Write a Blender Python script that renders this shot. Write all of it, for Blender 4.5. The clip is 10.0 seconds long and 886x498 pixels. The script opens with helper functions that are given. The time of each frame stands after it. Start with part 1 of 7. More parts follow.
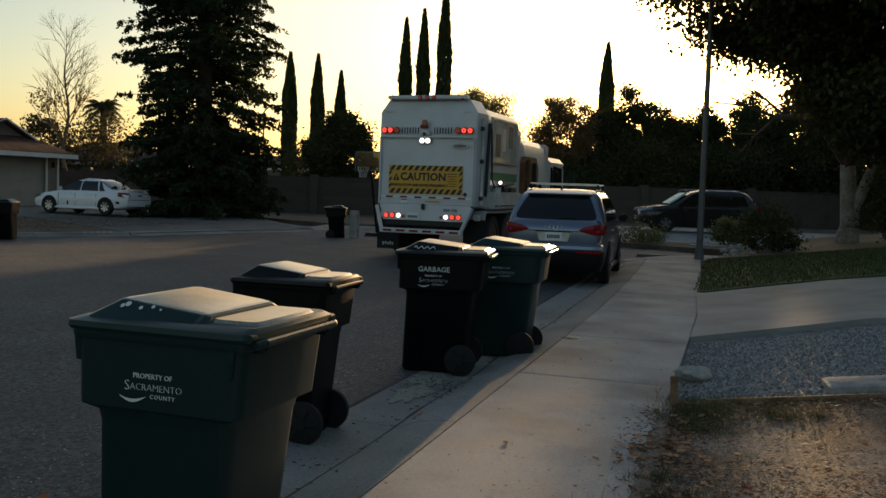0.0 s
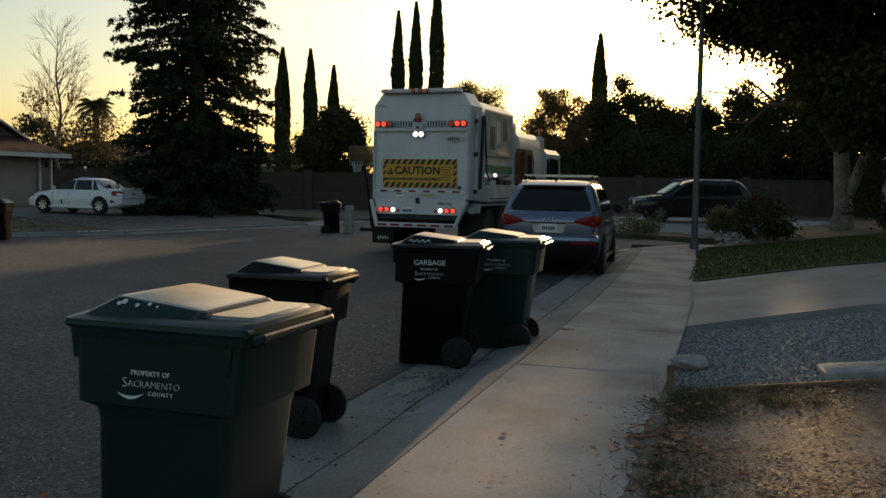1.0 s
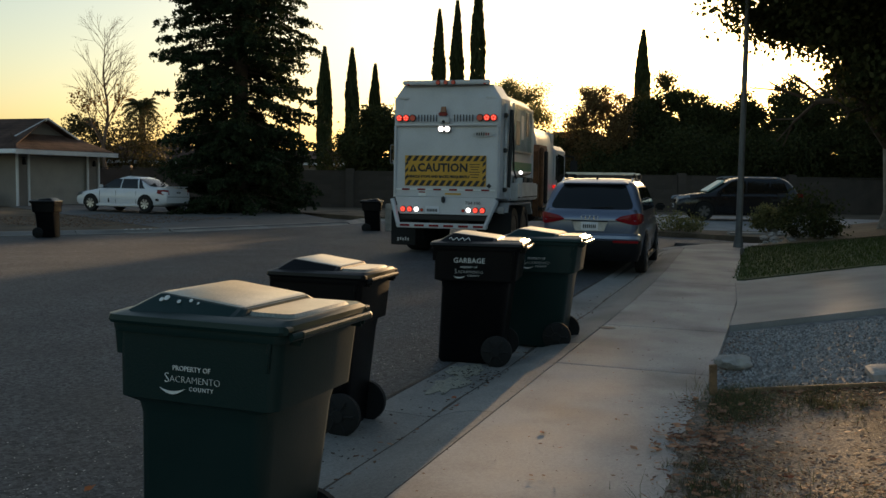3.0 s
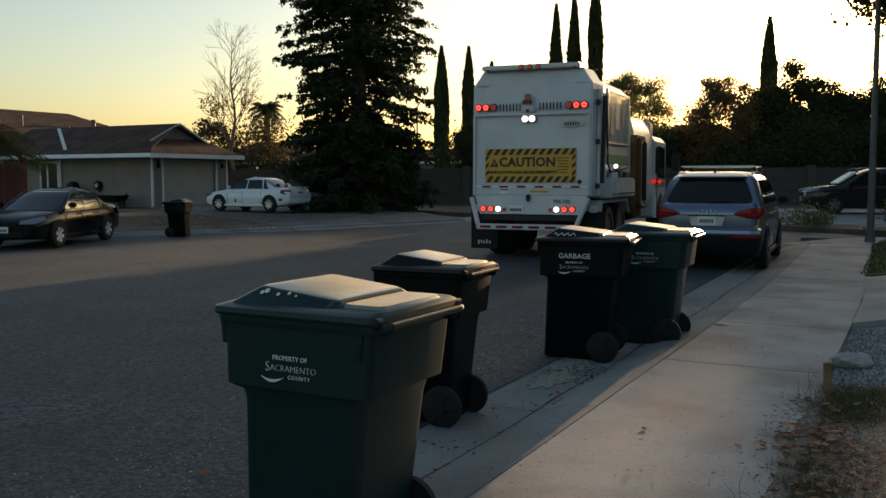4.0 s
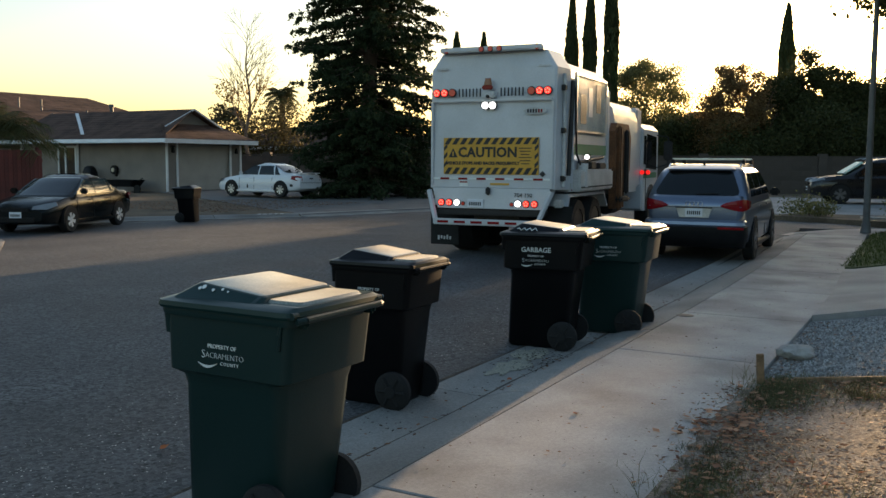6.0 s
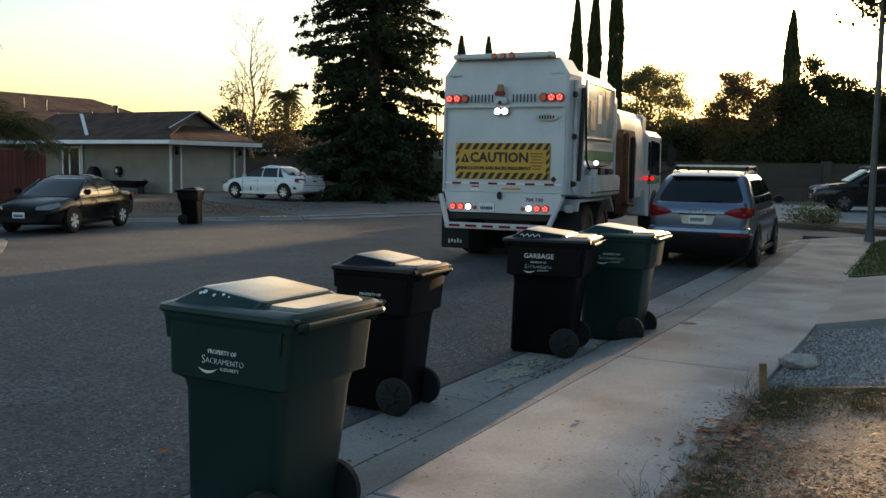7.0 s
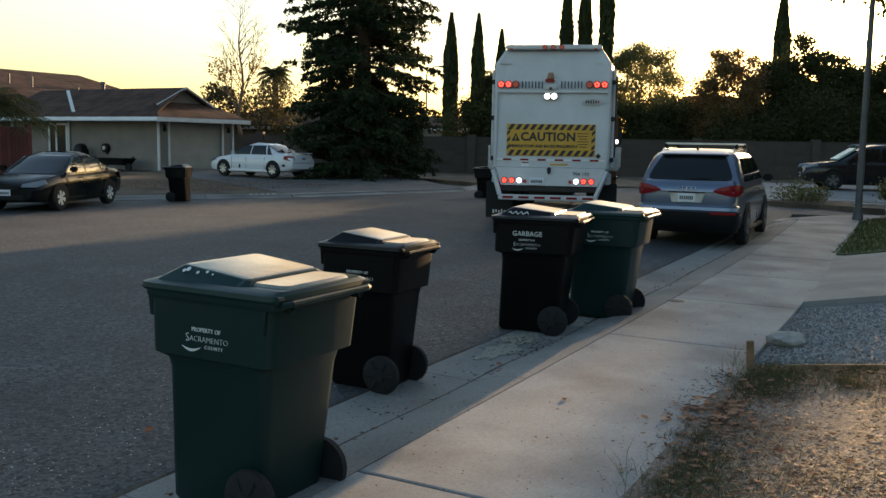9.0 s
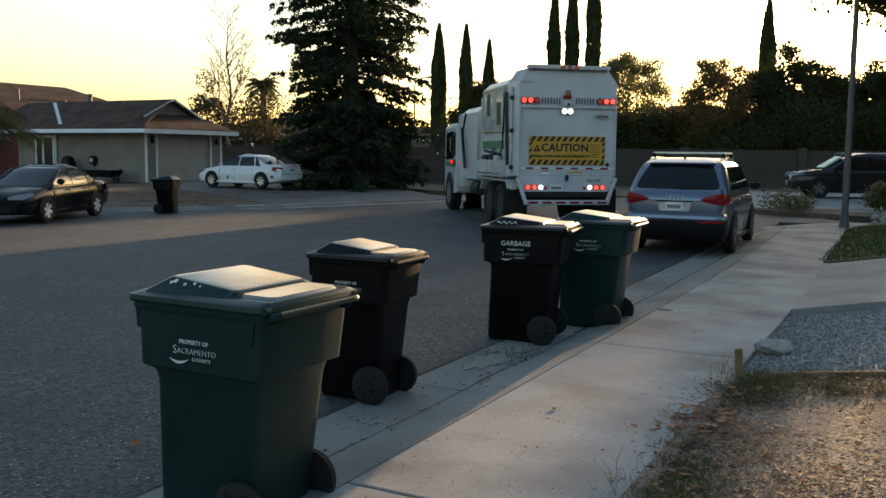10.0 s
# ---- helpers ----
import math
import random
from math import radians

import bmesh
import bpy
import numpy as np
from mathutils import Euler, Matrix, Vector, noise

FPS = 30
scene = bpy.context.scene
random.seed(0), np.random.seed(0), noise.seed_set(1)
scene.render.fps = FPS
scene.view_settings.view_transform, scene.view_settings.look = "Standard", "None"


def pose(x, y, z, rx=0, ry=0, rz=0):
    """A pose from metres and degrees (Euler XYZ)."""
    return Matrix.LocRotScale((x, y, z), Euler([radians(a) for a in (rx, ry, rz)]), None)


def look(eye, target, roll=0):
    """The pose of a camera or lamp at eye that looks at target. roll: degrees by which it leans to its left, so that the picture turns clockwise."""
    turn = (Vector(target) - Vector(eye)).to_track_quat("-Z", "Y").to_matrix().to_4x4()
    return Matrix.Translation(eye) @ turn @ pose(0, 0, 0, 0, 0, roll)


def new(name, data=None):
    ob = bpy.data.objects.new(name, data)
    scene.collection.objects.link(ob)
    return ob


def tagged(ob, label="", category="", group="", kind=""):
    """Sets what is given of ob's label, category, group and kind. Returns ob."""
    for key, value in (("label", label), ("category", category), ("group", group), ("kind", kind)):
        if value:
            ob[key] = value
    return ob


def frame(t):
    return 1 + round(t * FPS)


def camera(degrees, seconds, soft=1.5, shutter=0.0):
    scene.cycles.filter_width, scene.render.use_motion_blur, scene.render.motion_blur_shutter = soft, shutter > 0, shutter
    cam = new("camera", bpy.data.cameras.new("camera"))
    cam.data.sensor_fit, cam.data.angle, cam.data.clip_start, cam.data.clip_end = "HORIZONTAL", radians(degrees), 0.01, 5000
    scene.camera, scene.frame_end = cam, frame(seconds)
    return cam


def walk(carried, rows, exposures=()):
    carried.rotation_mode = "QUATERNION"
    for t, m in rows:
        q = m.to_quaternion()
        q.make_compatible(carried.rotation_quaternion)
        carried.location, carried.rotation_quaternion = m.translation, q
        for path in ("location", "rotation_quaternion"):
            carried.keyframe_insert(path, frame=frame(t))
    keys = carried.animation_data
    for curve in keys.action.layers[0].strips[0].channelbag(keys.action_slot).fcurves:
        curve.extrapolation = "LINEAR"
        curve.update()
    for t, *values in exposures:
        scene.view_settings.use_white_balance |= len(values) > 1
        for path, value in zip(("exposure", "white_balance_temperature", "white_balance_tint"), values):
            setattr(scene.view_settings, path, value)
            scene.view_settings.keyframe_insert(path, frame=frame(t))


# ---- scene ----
cam = camera(52.3, 10.0)
EXPO = 1.0
PATH = [
    (0, (0.0, 0.0, 1.628), (-0.619, 1.897, 1.496), 1.8),
    (0.5, (0.0, 0.004, 1.628), (-0.598, 1.908, 1.487), 1.2),
    (1, (0.006, -0.01, 1.625), (-0.603, 1.889, 1.479), 0.9),
    (1.5, (0.008, -0.011, 1.624), (-0.612, 1.884, 1.473), 1.2),
    (2, (0.012, -0.009, 1.625), (-0.645, 1.874, 1.474), 1.1),
    (3.5, (0.019, 0.001, 1.618), (-0.738, 1.846, 1.465), 0.3),
    (4, (0.163, -0.016, 1.615), (-0.772, 1.746, 1.456), -0.1),
    (4.5, (0.41, -0.132, 1.659), (-0.676, 1.537, 1.466), 0.0),
    (5, (0.695, -0.157, 1.715), (-0.374, 1.52, 1.499), 1.4),
    (5.5, (0.793, -0.219, 1.751), (-0.198, 1.506, 1.547), 0.7),
    (5.7, (0.816, -0.201, 1.738), (-0.157, 1.535, 1.54), 0.2),
    (7, (0.806, -0.162, 1.755), (-0.172, 1.573, 1.569), 0.8),
    (7.5, (0.819, -0.131, 1.748), (-0.182, 1.588, 1.536), 0.9),
    (8, (0.815, -0.118, 1.743), (-0.209, 1.587, 1.524), 0.9),
    (8.5, (0.816, -0.124, 1.747), (-0.194, 1.587, 1.52), 0.8),
    (9, (0.804, -0.12, 1.747), (-0.152, 1.622, 1.513), 0.9),
    (9.5, (0.806, -0.107, 1.744), (-0.096, 1.663, 1.518), 1.1),
    (10, (0.808, -0.117, 1.746), (-0.128, 1.638, 1.535), 0.6),
]
walk(cam, [(t, look(eye, target, roll)) for t, eye, target, roll in PATH],
     [(0.0, EXPO - 0.25, 6900, 10), (2.2, EXPO - 0.2, 6900, 10), (3.4, EXPO + 0.0, 6800, 10), (4.0, EXPO - 0.04, 6650, 10), (4.5, EXPO + 0.1, 6500, 10), (5.0, EXPO + 0.33, 5900, 10), (5.5, EXPO + 0.6, 6350, 10), (7.0, EXPO + 0.62, 6500, 10), (10.0, EXPO + 0.65, 6550, 10)])

# ---- world and sun ----
SUN_AZ, SUN_EL = -1.9, 7.2   # degrees right of +y, and above the horizon
world = bpy.data.worlds.new("sky")
scene.world = world
world.use_nodes = True
wn = world.node_tree.nodes
sky = wn.new("ShaderNodeTexSky")
sky.sky_type = "NISHITA"
sky.sun_disc = False
sky.sun_elevation = radians(SUN_EL)
sky.sun_rotation = radians(SUN_AZ)
sky.air_density, sky.dust_density, sky.ozone_density = 1.14, 1.7, 1.7
wn["Background"].inputs["Strength"].default_value = 0.11
world.node_tree.links.new(sky.outputs[0], wn["Background"].inputs["Color"])
sun = new("sun", bpy.data.lights.new("sun", "SUN"))
sun.data.energy, sun.data.angle, sun.data.color = 3.2, radians(0.6), (1.0, 0.66, 0.36)
sun_way = Vector((math.sin(radians(SUN_AZ)), math.cos(radians(SUN_AZ)), math.tan(radians(SUN_EL))))
sun.matrix_world = look(sun_way * 50, (0, 0, 0))


# ---- materials ----
def mat(name, color, rough=0.6, metal=0.0, vary=0.25, scale=6.0, bump=0.0, bump_scale=40.0, second=None, spec=0.5, coat=0.0, per_object=0.0, stain=0.0, speckle=0.0, dust=0.0, speckle_scale=75):
    """A surface with colour variation at two scales, fine relief and uneven gloss."""
    m = bpy.data.materials.new(name)
    m.use_nodes = True
    nt = m.node_tree
    n, ln = nt.nodes, nt.links
    b = n["Principled BSDF"]
    b.inputs["Metallic"].default_value = metal
    b.inputs["Specular IOR Level"].default_value = spec
    b.inputs["Coat Weight"].default_value = coat
    b.inputs["Sheen Weight"].default_value = dust
    b.inputs["Sheen Roughness"].default_value = 0.45
    b.inputs["Sheen Tint"].default_value = (0.95, 0.9, 0.78, 1)
    tc = n.new("ShaderNodeTexCoord")
    big, small = n.new("ShaderNodeTexNoise"), n.new("ShaderNodeTexNoise")
    for tex, s, d in ((big, scale, 4), (small, bump_scale, 3)):
        tex.inputs["Scale"].default_value = s
        tex.inputs["Detail"].default_value = d
        ln.new(tc.outputs["Object"], tex.inputs["Vector"])
    ramp = n.new("ShaderNodeMix")
    ramp.data_type = "RGBA"
    other = second or tuple(c * (1 - vary) for c in color)
    ramp.inputs["A"].default_value = (*other, 1)
    ramp.inputs["B"].default_value = (*[min(1, c * (1 + vary * 0.5)) for c in color], 1)
    add = n.new("ShaderNodeMath")
    add.operation = "MULTIPLY_ADD"
    ln.new(small.outputs[0], add.inputs[0])
    add.inputs[1].default_value = 0.6
    sub = n.new("ShaderNodeMath")
    sub.operation = "SUBTRACT"
    ln.new(big.outputs[0], sub.inputs[0])
    sub.inputs[1].default_value = 0.3
    ln.new(sub.outputs[0], add.inputs[2])
    wide = n.new("ShaderNodeMapRange")
    wide.inputs["From Min"].default_value, wide.inputs["From Max"].default_value = 0.3, 0.7
    ln.new(add.outputs[0], wide.inputs["Value"])
    ln.new(wide.outputs[0], ramp.inputs["Factor"])
    out = ramp.outputs["Result"]
    if stain:
        st = n.new("ShaderNodeTexNoise")
        st.inputs["Scale"].default_value = 0.9
        st.inputs["Detail"].default_value = 6
        ln.new(tc.outputs["Object"], st.inputs["Vector"])
        sr = n.new("ShaderNodeMapRange")
        sr.inputs["From Min"].default_value, sr.inputs["From Max"].default_value = 0.45, 0.7
        sr.inputs["To Min"].default_value, sr.inputs["To Max"].default_value = 1.0, 1.0 - stain
        ln.new(st.outputs[0], sr.inputs["Value"])
        mul = n.new("ShaderNodeMix")
        mul.data_type, mul.blend_type = "RGBA", "MULTIPLY"
        mul.inputs["Factor"].default_value = 1.0
        ln.new(out, mul.inputs["A"])
        ln.new(sr.outputs[0], mul.inputs["B"])
        out = mul.outputs["Result"]
    if speckle:
        sp = n.new("ShaderNodeTexVoronoi")
        sp.inputs["Scale"].default_value = speckle_scale
        ln.new(tc.outputs["Object"], sp.inputs["Vector"])
        ssr = n.new("ShaderNodeMapRange")
        ssr.inputs["From Min"].default_value, ssr.inputs["From Max"].default_value = 0.0, 1.0
        ssr.inputs["To Min"].default_value, ssr.inputs["To Max"].default_value = 1.0 - speckle, 1.0 + speckle
        ln.new(sp.outputs["Color"], ssr.inputs["Value"])
        smul = n.new("ShaderNodeMix")
        smul.data_type, smul.blend_type = "RGBA", "MULTIPLY"
        smul.inputs["Factor"].default_value = 1.0
        smul.clamp_result = False
        ln.new(out, smul.inputs["A"])
        ln.new(ssr.outputs[0], smul.inputs["B"])
        out = smul.outputs["Result"]
    if per_object:
        info = n.new("ShaderNodeObjectInfo")
        hsv = n.new("ShaderNodeHueSaturation")
        mr = n.new("ShaderNodeMapRange")
        mr.inputs["To Min"].default_value, mr.inputs["To Max"].default_value = 1 - per_object, 1 + per_object
        ln.new(info.outputs["Random"], mr.inputs["Value"])
        ln.new(mr.outputs[0], hsv.inputs["Value"])
        ln.new(out, hsv.inputs["Color"])
        out = hsv.outputs[0]
    ln.new(out, b.inputs["Base Color"])
    rr = n.new("ShaderNodeMapRange")
    rr.inputs["To Min"].default_value, rr.inputs["To Max"].default_value = max(0.02, rough * 0.8), min(1, rough * 1.2)
    ln.new(big.outputs[0], rr.inputs["Value"])
    ln.new(rr.outputs[0], b.inputs["Roughness"])
    if bump:
        bp = n.new("ShaderNodeBump")
        bp.inputs["Strength"].default_value = bump
        bp.inputs["Distance"].default_value = 0.01
        ln.new(small.outputs[0], bp.inputs["Height"])
        ln.new(bp.outputs[0], b.inputs["Normal"])
    return m


def glow(name, color, strength):
    m = bpy.data.materials.new(name)
    m.use_nodes = True
    b = m.node_tree.nodes["Principled BSDF"]
    b.inputs["Base Color"].default_value = (*color, 1)
    b.inputs["Emission Color"].default_value = (*color, 1)
    b.inputs["Emission Strength"].default_value = strength
    b.inputs["Roughness"].default_value = 0.2
    return m


def leaf(name, color, light, through_light=0.35):
    """Foliage: each leaf has its own tone and lets some light through."""
    m = bpy.data.materials.new(name)
    m.use_nodes = True
    n, ln = m.node_tree.nodes, m.node_tree.links
    b = n["Principled BSDF"]
    b.inputs["Roughness"].default_value = 0.75
    b.inputs["Specular IOR Level"].default_value = 0.12
    geo = n.new("ShaderNodeNewGeometry")
    mix = n.new("ShaderNodeMix")
    mix.data_type = "RGBA"
    mix.inputs["A"].default_value, mix.inputs["B"].default_value = (*color, 1), (*light, 1)
    ln.new(geo.outputs["Random Per Island"], mix.inputs["Factor"])
    ln.new(mix.outputs["Result"], b.inputs["Base Color"])
    tr = n.new("ShaderNodeBsdfTranslucent")
    ln.new(mix.outputs["Result"], tr.inputs["Color"])
    sh = n.new("ShaderNodeMixShader")
    sh.inputs[0].default_value = through_light
    ln.new(b.outputs[0], sh.inputs[1])
    ln.new(tr.outputs[0], sh.inputs[2])
    ln.new(sh.outputs[0], n["Material Output"].inputs["Surface"])
    return m


def glass(name, color, rough=0.03, clear=0.85):
    m = bpy.data.materials.new(name)
    m.use_nodes = True
    b = m.node_tree.nodes["Principled BSDF"]
    b.inputs["Base Color"].default_value = (*color, 1)
    b.inputs["Transmission Weight"].default_value = clear
    b.inputs["Roughness"].default_value = rough
    b.inputs["IOR"].default_value = 1.45
    return m


ASPHALT = mat("asphalt", (0.065, 0.068, 0.072), 0.75, vary=0.45, scale=0.8, bump=1.0, bump_scale=70, stain=0.25, speckle=1.0, speckle_scale=42)
CONCRETE = mat("concrete", (0.345, 0.345, 0.335), 0.8, vary=0.2, scale=1.5, bump=0.12, bump_scale=160, stain=0.5, per_object=0.07, speckle=0.14)
KERB_STONE = mat("kerb concrete", (0.27, 0.26, 0.24), 0.85, vary=0.3, scale=1.8, bump=0.15, bump_scale=140, stain=0.5, per_object=0.08, speckle=0.2)
DRIVE = mat("driveway concrete", (0.31, 0.30, 0.285), 0.85, vary=0.2, scale=1.2, bump=0.35, bump_scale=60, stain=0.35)
# Darker copy of the driveway concrete, with shade put into its colour.
SHADED_DRIVE = mat("grey driveway concrete with shade painted in", (0.19, 0.18, 0.17), 0.9, vary=0.3, scale=0.9, bump=0.35, bump_scale=60, stain=0.45, spec=0.2)
DIRT = mat("dry dirt", (0.255, 0.215, 0.18), 0.95, vary=0.35, scale=2.6, bump=0.6, bump_scale=60, spec=0.1, second=(0.09, 0.068, 0.052), stain=0.4, speckle=0.5)
MOSS = mat("dried moss", (0.27, 0.255, 0.19), 0.95, vary=0.4, scale=14, bump=0.6, bump_scale=80, second=(0.25, 0.24, 0.205), speckle=0.25)
SILT = mat("gutter silt", (0.075, 0.06, 0.045), 0.95, vary=0.5, scale=4, bump=0.8, bump_scale=60, speckle=0.4)
LOT = mat("dry lot", (0.17, 0.13, 0.09), 0.95, spec=0.15, vary=0.4, scale=0.7, bump=0.6, bump_scale=18, stain=0.4)
GRAVEL = mat("gravel", (0.24, 0.23, 0.22), 0.9, spec=0.1, vary=0.5, scale=8, bump=1.0, bump_scale=50)
TURF = mat("lawn soil", (0.05, 0.07, 0.02), 0.95, vary=0.4, scale=3, bump=0.6, bump_scale=50)
GRASS = leaf("grass blade", (0.035, 0.065, 0.016), (0.09, 0.115, 0.035), 0.3)
WEED = leaf("weed leaf", (0.055, 0.075, 0.03), (0.16, 0.155, 0.075), 0.35)
DRYGRASS = leaf("weed blade", (0.05, 0.06, 0.026), (0.15, 0.12, 0.06), 0.3)
LITTER = leaf("fallen leaf", (0.05, 0.028, 0.018), (0.34, 0.18, 0.10), 0.15)
ORANGE_LEAF = mat("orange leaf", (0.5, 0.15, 0.04), 0.7)
BLOCK = mat("concrete block", (0.085, 0.068, 0.055), 0.9, vary=0.25, scale=1.0, bump=0.4, bump_scale=30, stain=0.3, per_object=0.12)
BARK = mat("bark", (0.10, 0.07, 0.05), 0.95, vary=0.4, scale=3, bump=0.9, bump_scale=18)
PALE_BARK = mat("pale bark", (0.30, 0.27, 0.235), 0.9, vary=0.4, scale=2.5, bump=0.6, bump_scale=14, second=(0.16, 0.13, 0.1))
TWIG = mat("bare twig", (0.17, 0.12, 0.085), 0.9, vary=0.3, scale=4)
REDWOOD = leaf("redwood needles", (0.018, 0.030, 0.014), (0.045, 0.062, 0.028), 0.2)
CYPRESS = leaf("cypress needles", (0.04, 0.055, 0.022), (0.075, 0.085, 0.035), 0.25)
BROADLEAF = leaf("broad leaf", (0.03, 0.04, 0.014), (0.075, 0.075, 0.028), 0.2)
OLIVE = leaf("grey green leaf", (0.10, 0.11, 0.05), (0.24, 0.23, 0.10), 0.55)
DULL_LEAF = leaf("dull dry leaf", (0.06, 0.055, 0.028), (0.13, 0.11, 0.05), 0.3)
RUST_LEAF = leaf("autumn leaf", (0.14, 0.09, 0.04), (0.28, 0.18, 0.08), 0.5)
FROND = leaf("palm frond", (0.05, 0.065, 0.025), (0.12, 0.11, 0.05), 0.3)
GREEN_PLASTIC = mat("green plastic", (0.004, 0.020, 0.019), 0.42, vary=0.3, scale=3, bump=0.12, bump_scale=120, second=(0.007, 0.025, 0.024), spec=0.3)
GREEN_GLOSS = mat("smooth green plastic", (0.005, 0.024, 0.023), 0.3, vary=0.3, scale=5, bump=0.03, bump_scale=90, second=(0.008, 0.030, 0.029), spec=0.2)
BLACK_GLOSS = mat("smooth black plastic", (0.005, 0.005, 0.006), 0.3, vary=0.3, scale=5, bump=0.03, bump_scale=90, spec=0.2)
# Both pale lid materials paint the bright sky's sheen onto dark plastic.
GREEN_LID_SHEEN = mat("green plastic with painted sky sheen", (0.27, 0.27, 0.225), 0.3, vary=0.45, scale=5.0, bump=0.05, bump_scale=90, spec=1.0, dust=0.4, second=(0.06, 0.09, 0.075), stain=0.3)
BLACK_PLASTIC = mat("black plastic", (0.0035, 0.0036, 0.0045), 0.42, vary=0.3, scale=3, bump=0.12, bump_scale=120, spec=0.15)
BLACK_LID_SHEEN = mat("black plastic with painted sky sheen", (0.24, 0.23, 0.20), 0.3, vary=0.45, scale=5.0, bump=0.05, bump_scale=90, spec=1.0, dust=0.4, second=(0.045, 0.044, 0.042))
RUBBER = mat("tyre rubber", (0.009, 0.009, 0.009), 0.85, vary=0.3, scale=8, bump=0.4, bump_scale=60)
PRINT = mat("white print", (0.75, 0.77, 0.75), 0.6, vary=0.08, scale=20)
WHITE_PAINT = mat("white truck paint", (0.56, 0.575, 0.60), 0.38, vary=0.1, scale=1.2, stain=0.12, coat=0.2)
GRIMY_WHITE = mat("grimy white paint", (0.58, 0.58, 0.57), 0.5, vary=0.3, scale=2, stain=0.35)
DARK_STEEL = mat("dark steel", (0.035, 0.034, 0.034), 0.6, metal=0.4, vary=0.4, scale=4, bump=0.2)
RUST = mat("rusty steel", (0.20, 0.085, 0.035), 0.8, vary=0.5, scale=4, bump=0.4, bump_scale=30)
STEEL = mat("bare steel", (0.5, 0.5, 0.5), 0.35, metal=0.9, vary=0.2, scale=6)
YELLOW = mat("caution yellow", (0.62, 0.33, 0.03), 0.5, vary=0.1, scale=8)
BLACK_INK = mat("black ink", (0.015, 0.015, 0.015), 0.5)
GREEN_STRIPE = mat("green stripe", (0.025, 0.19, 0.09), 0.45, vary=0.1)
POSTER = mat("poster print", (0.55, 0.6, 0.58), 0.18, vary=0.35, scale=1.6, second=(0.35, 0.42, 0.42), coat=0.5)
RED_LENS = mat("red lens", (0.24, 0.007, 0.012), 0.2, vary=0.15, spec=0.25)
RED_GLOW = glow("lit red lamp", (0.75, 0.012, 0.010), 0.42)
RED_HOT = glow("bright red diode", (1.0, 0.14, 0.09), 0.95)
DIM_RED = glow("dim red lamp", (0.28, 0.03, 0.02), 0.12)
WHITE_GLOW = glow("lit white lamp", (1.0, 0.97, 0.95), 1.2)
AMBER = glow("amber beacon", (0.22, 0.09, 0.03), 0.02)
SHADE_FOIL = mat("silver sunshade", (0.55, 0.78, 0.72), 0.4, vary=0.1)
DARK_ALLOY = mat("dull alloy rim", (0.16, 0.16, 0.165), 0.45, metal=0.6, vary=0.2)
CLEAR = mat("clear lens", (0.22, 0.24, 0.26), 0.1, vary=0.1, coat=0.6)
CHROME = mat("chrome", (0.72, 0.72, 0.74), 0.18, metal=1.0, vary=0.1)
# Lighter than the tinted glass: sky light in the panes is painted in.
SIDE_GLASS = glass("side glass with painted sky light", (0.09, 0.115, 0.11), 0.05, 0.35)
CAR_GLASS = glass("tinted glass", (0.010, 0.012, 0.013), 0.03, 0.12)
WINDOW_GLASS = glass("window glass", (0.10, 0.12, 0.12))
SILVER = mat("silver car paint", (0.16, 0.195, 0.27), 0.3, metal=0.6, vary=0.06, scale=2, coat=0.6)
WHITE_CAR = mat("white car paint", (0.75, 0.76, 0.78), 0.3, vary=0.05, scale=2, coat=0.6)
DARK_CAR = mat("dark green car paint", (0.004, 0.007, 0.008), 0.2, vary=0.1, scale=2, coat=0.05, spec=0.2)
BLACK_CAR = mat("black car paint", (0.007, 0.007, 0.009), 0.28, vary=0.1, scale=2, coat=0.35, spec=0.4)
TRIM_GREY = mat("grey plastic trim", (0.035, 0.035, 0.035), 0.55, vary=0.15, scale=5)
TRIM_BLACK = mat("black trim", (0.009, 0.009, 0.010), 0.5, spec=0.2)
PLATE = mat("number plate", (0.70, 0.72, 0.76), 0.4, vary=0.06)
BRIGHT_ALLOY = mat("bright hubcap", (0.75, 0.76, 0.77), 0.4, metal=0.3, vary=0.1)
ALLOY = mat("alloy rim", (0.55, 0.56, 0.57), 0.35, metal=0.8, vary=0.2, scale=5)
STUCCO = mat("tan stucco", (0.25, 0.215, 0.185), 0.9, vary=0.15, scale=1.0, bump=0.4, bump_scale=40, stain=0.15)
GARAGE = mat("beige garage door", (0.40, 0.365, 0.315), 0.75, vary=0.12, scale=1.5)
FASCIA = mat("white fascia paint", (0.72, 0.72, 0.72), 0.6, vary=0.12, scale=2)
SHINGLE = mat("brown shingles", (0.10, 0.062, 0.048), 0.95, vary=0.45, scale=1.5, bump=0.5, bump_scale=20, per_object=0.10, spec=0.12)
RED_FENCE = mat("red stained boards", (0.13, 0.032, 0.025), 0.8, vary=0.35, scale=2, bump=0.4, bump_scale=25, per_object=0.2)
WOOD = mat("weathered wood", (0.28, 0.17, 0.09), 0.85, vary=0.4, scale=6, bump=0.4, bump_scale=40)
GALV = mat("galvanised pole", (0.13, 0.13, 0.13), 0.6, metal=0.3, vary=0.25, scale=3)
PALE_BLOCK = mat("pale stone", (0.36, 0.34, 0.31), 0.9, vary=0.3, scale=6, bump=0.5, bump_scale=30)
NET = mat("white cord", (0.6, 0.6, 0.6), 0.8)


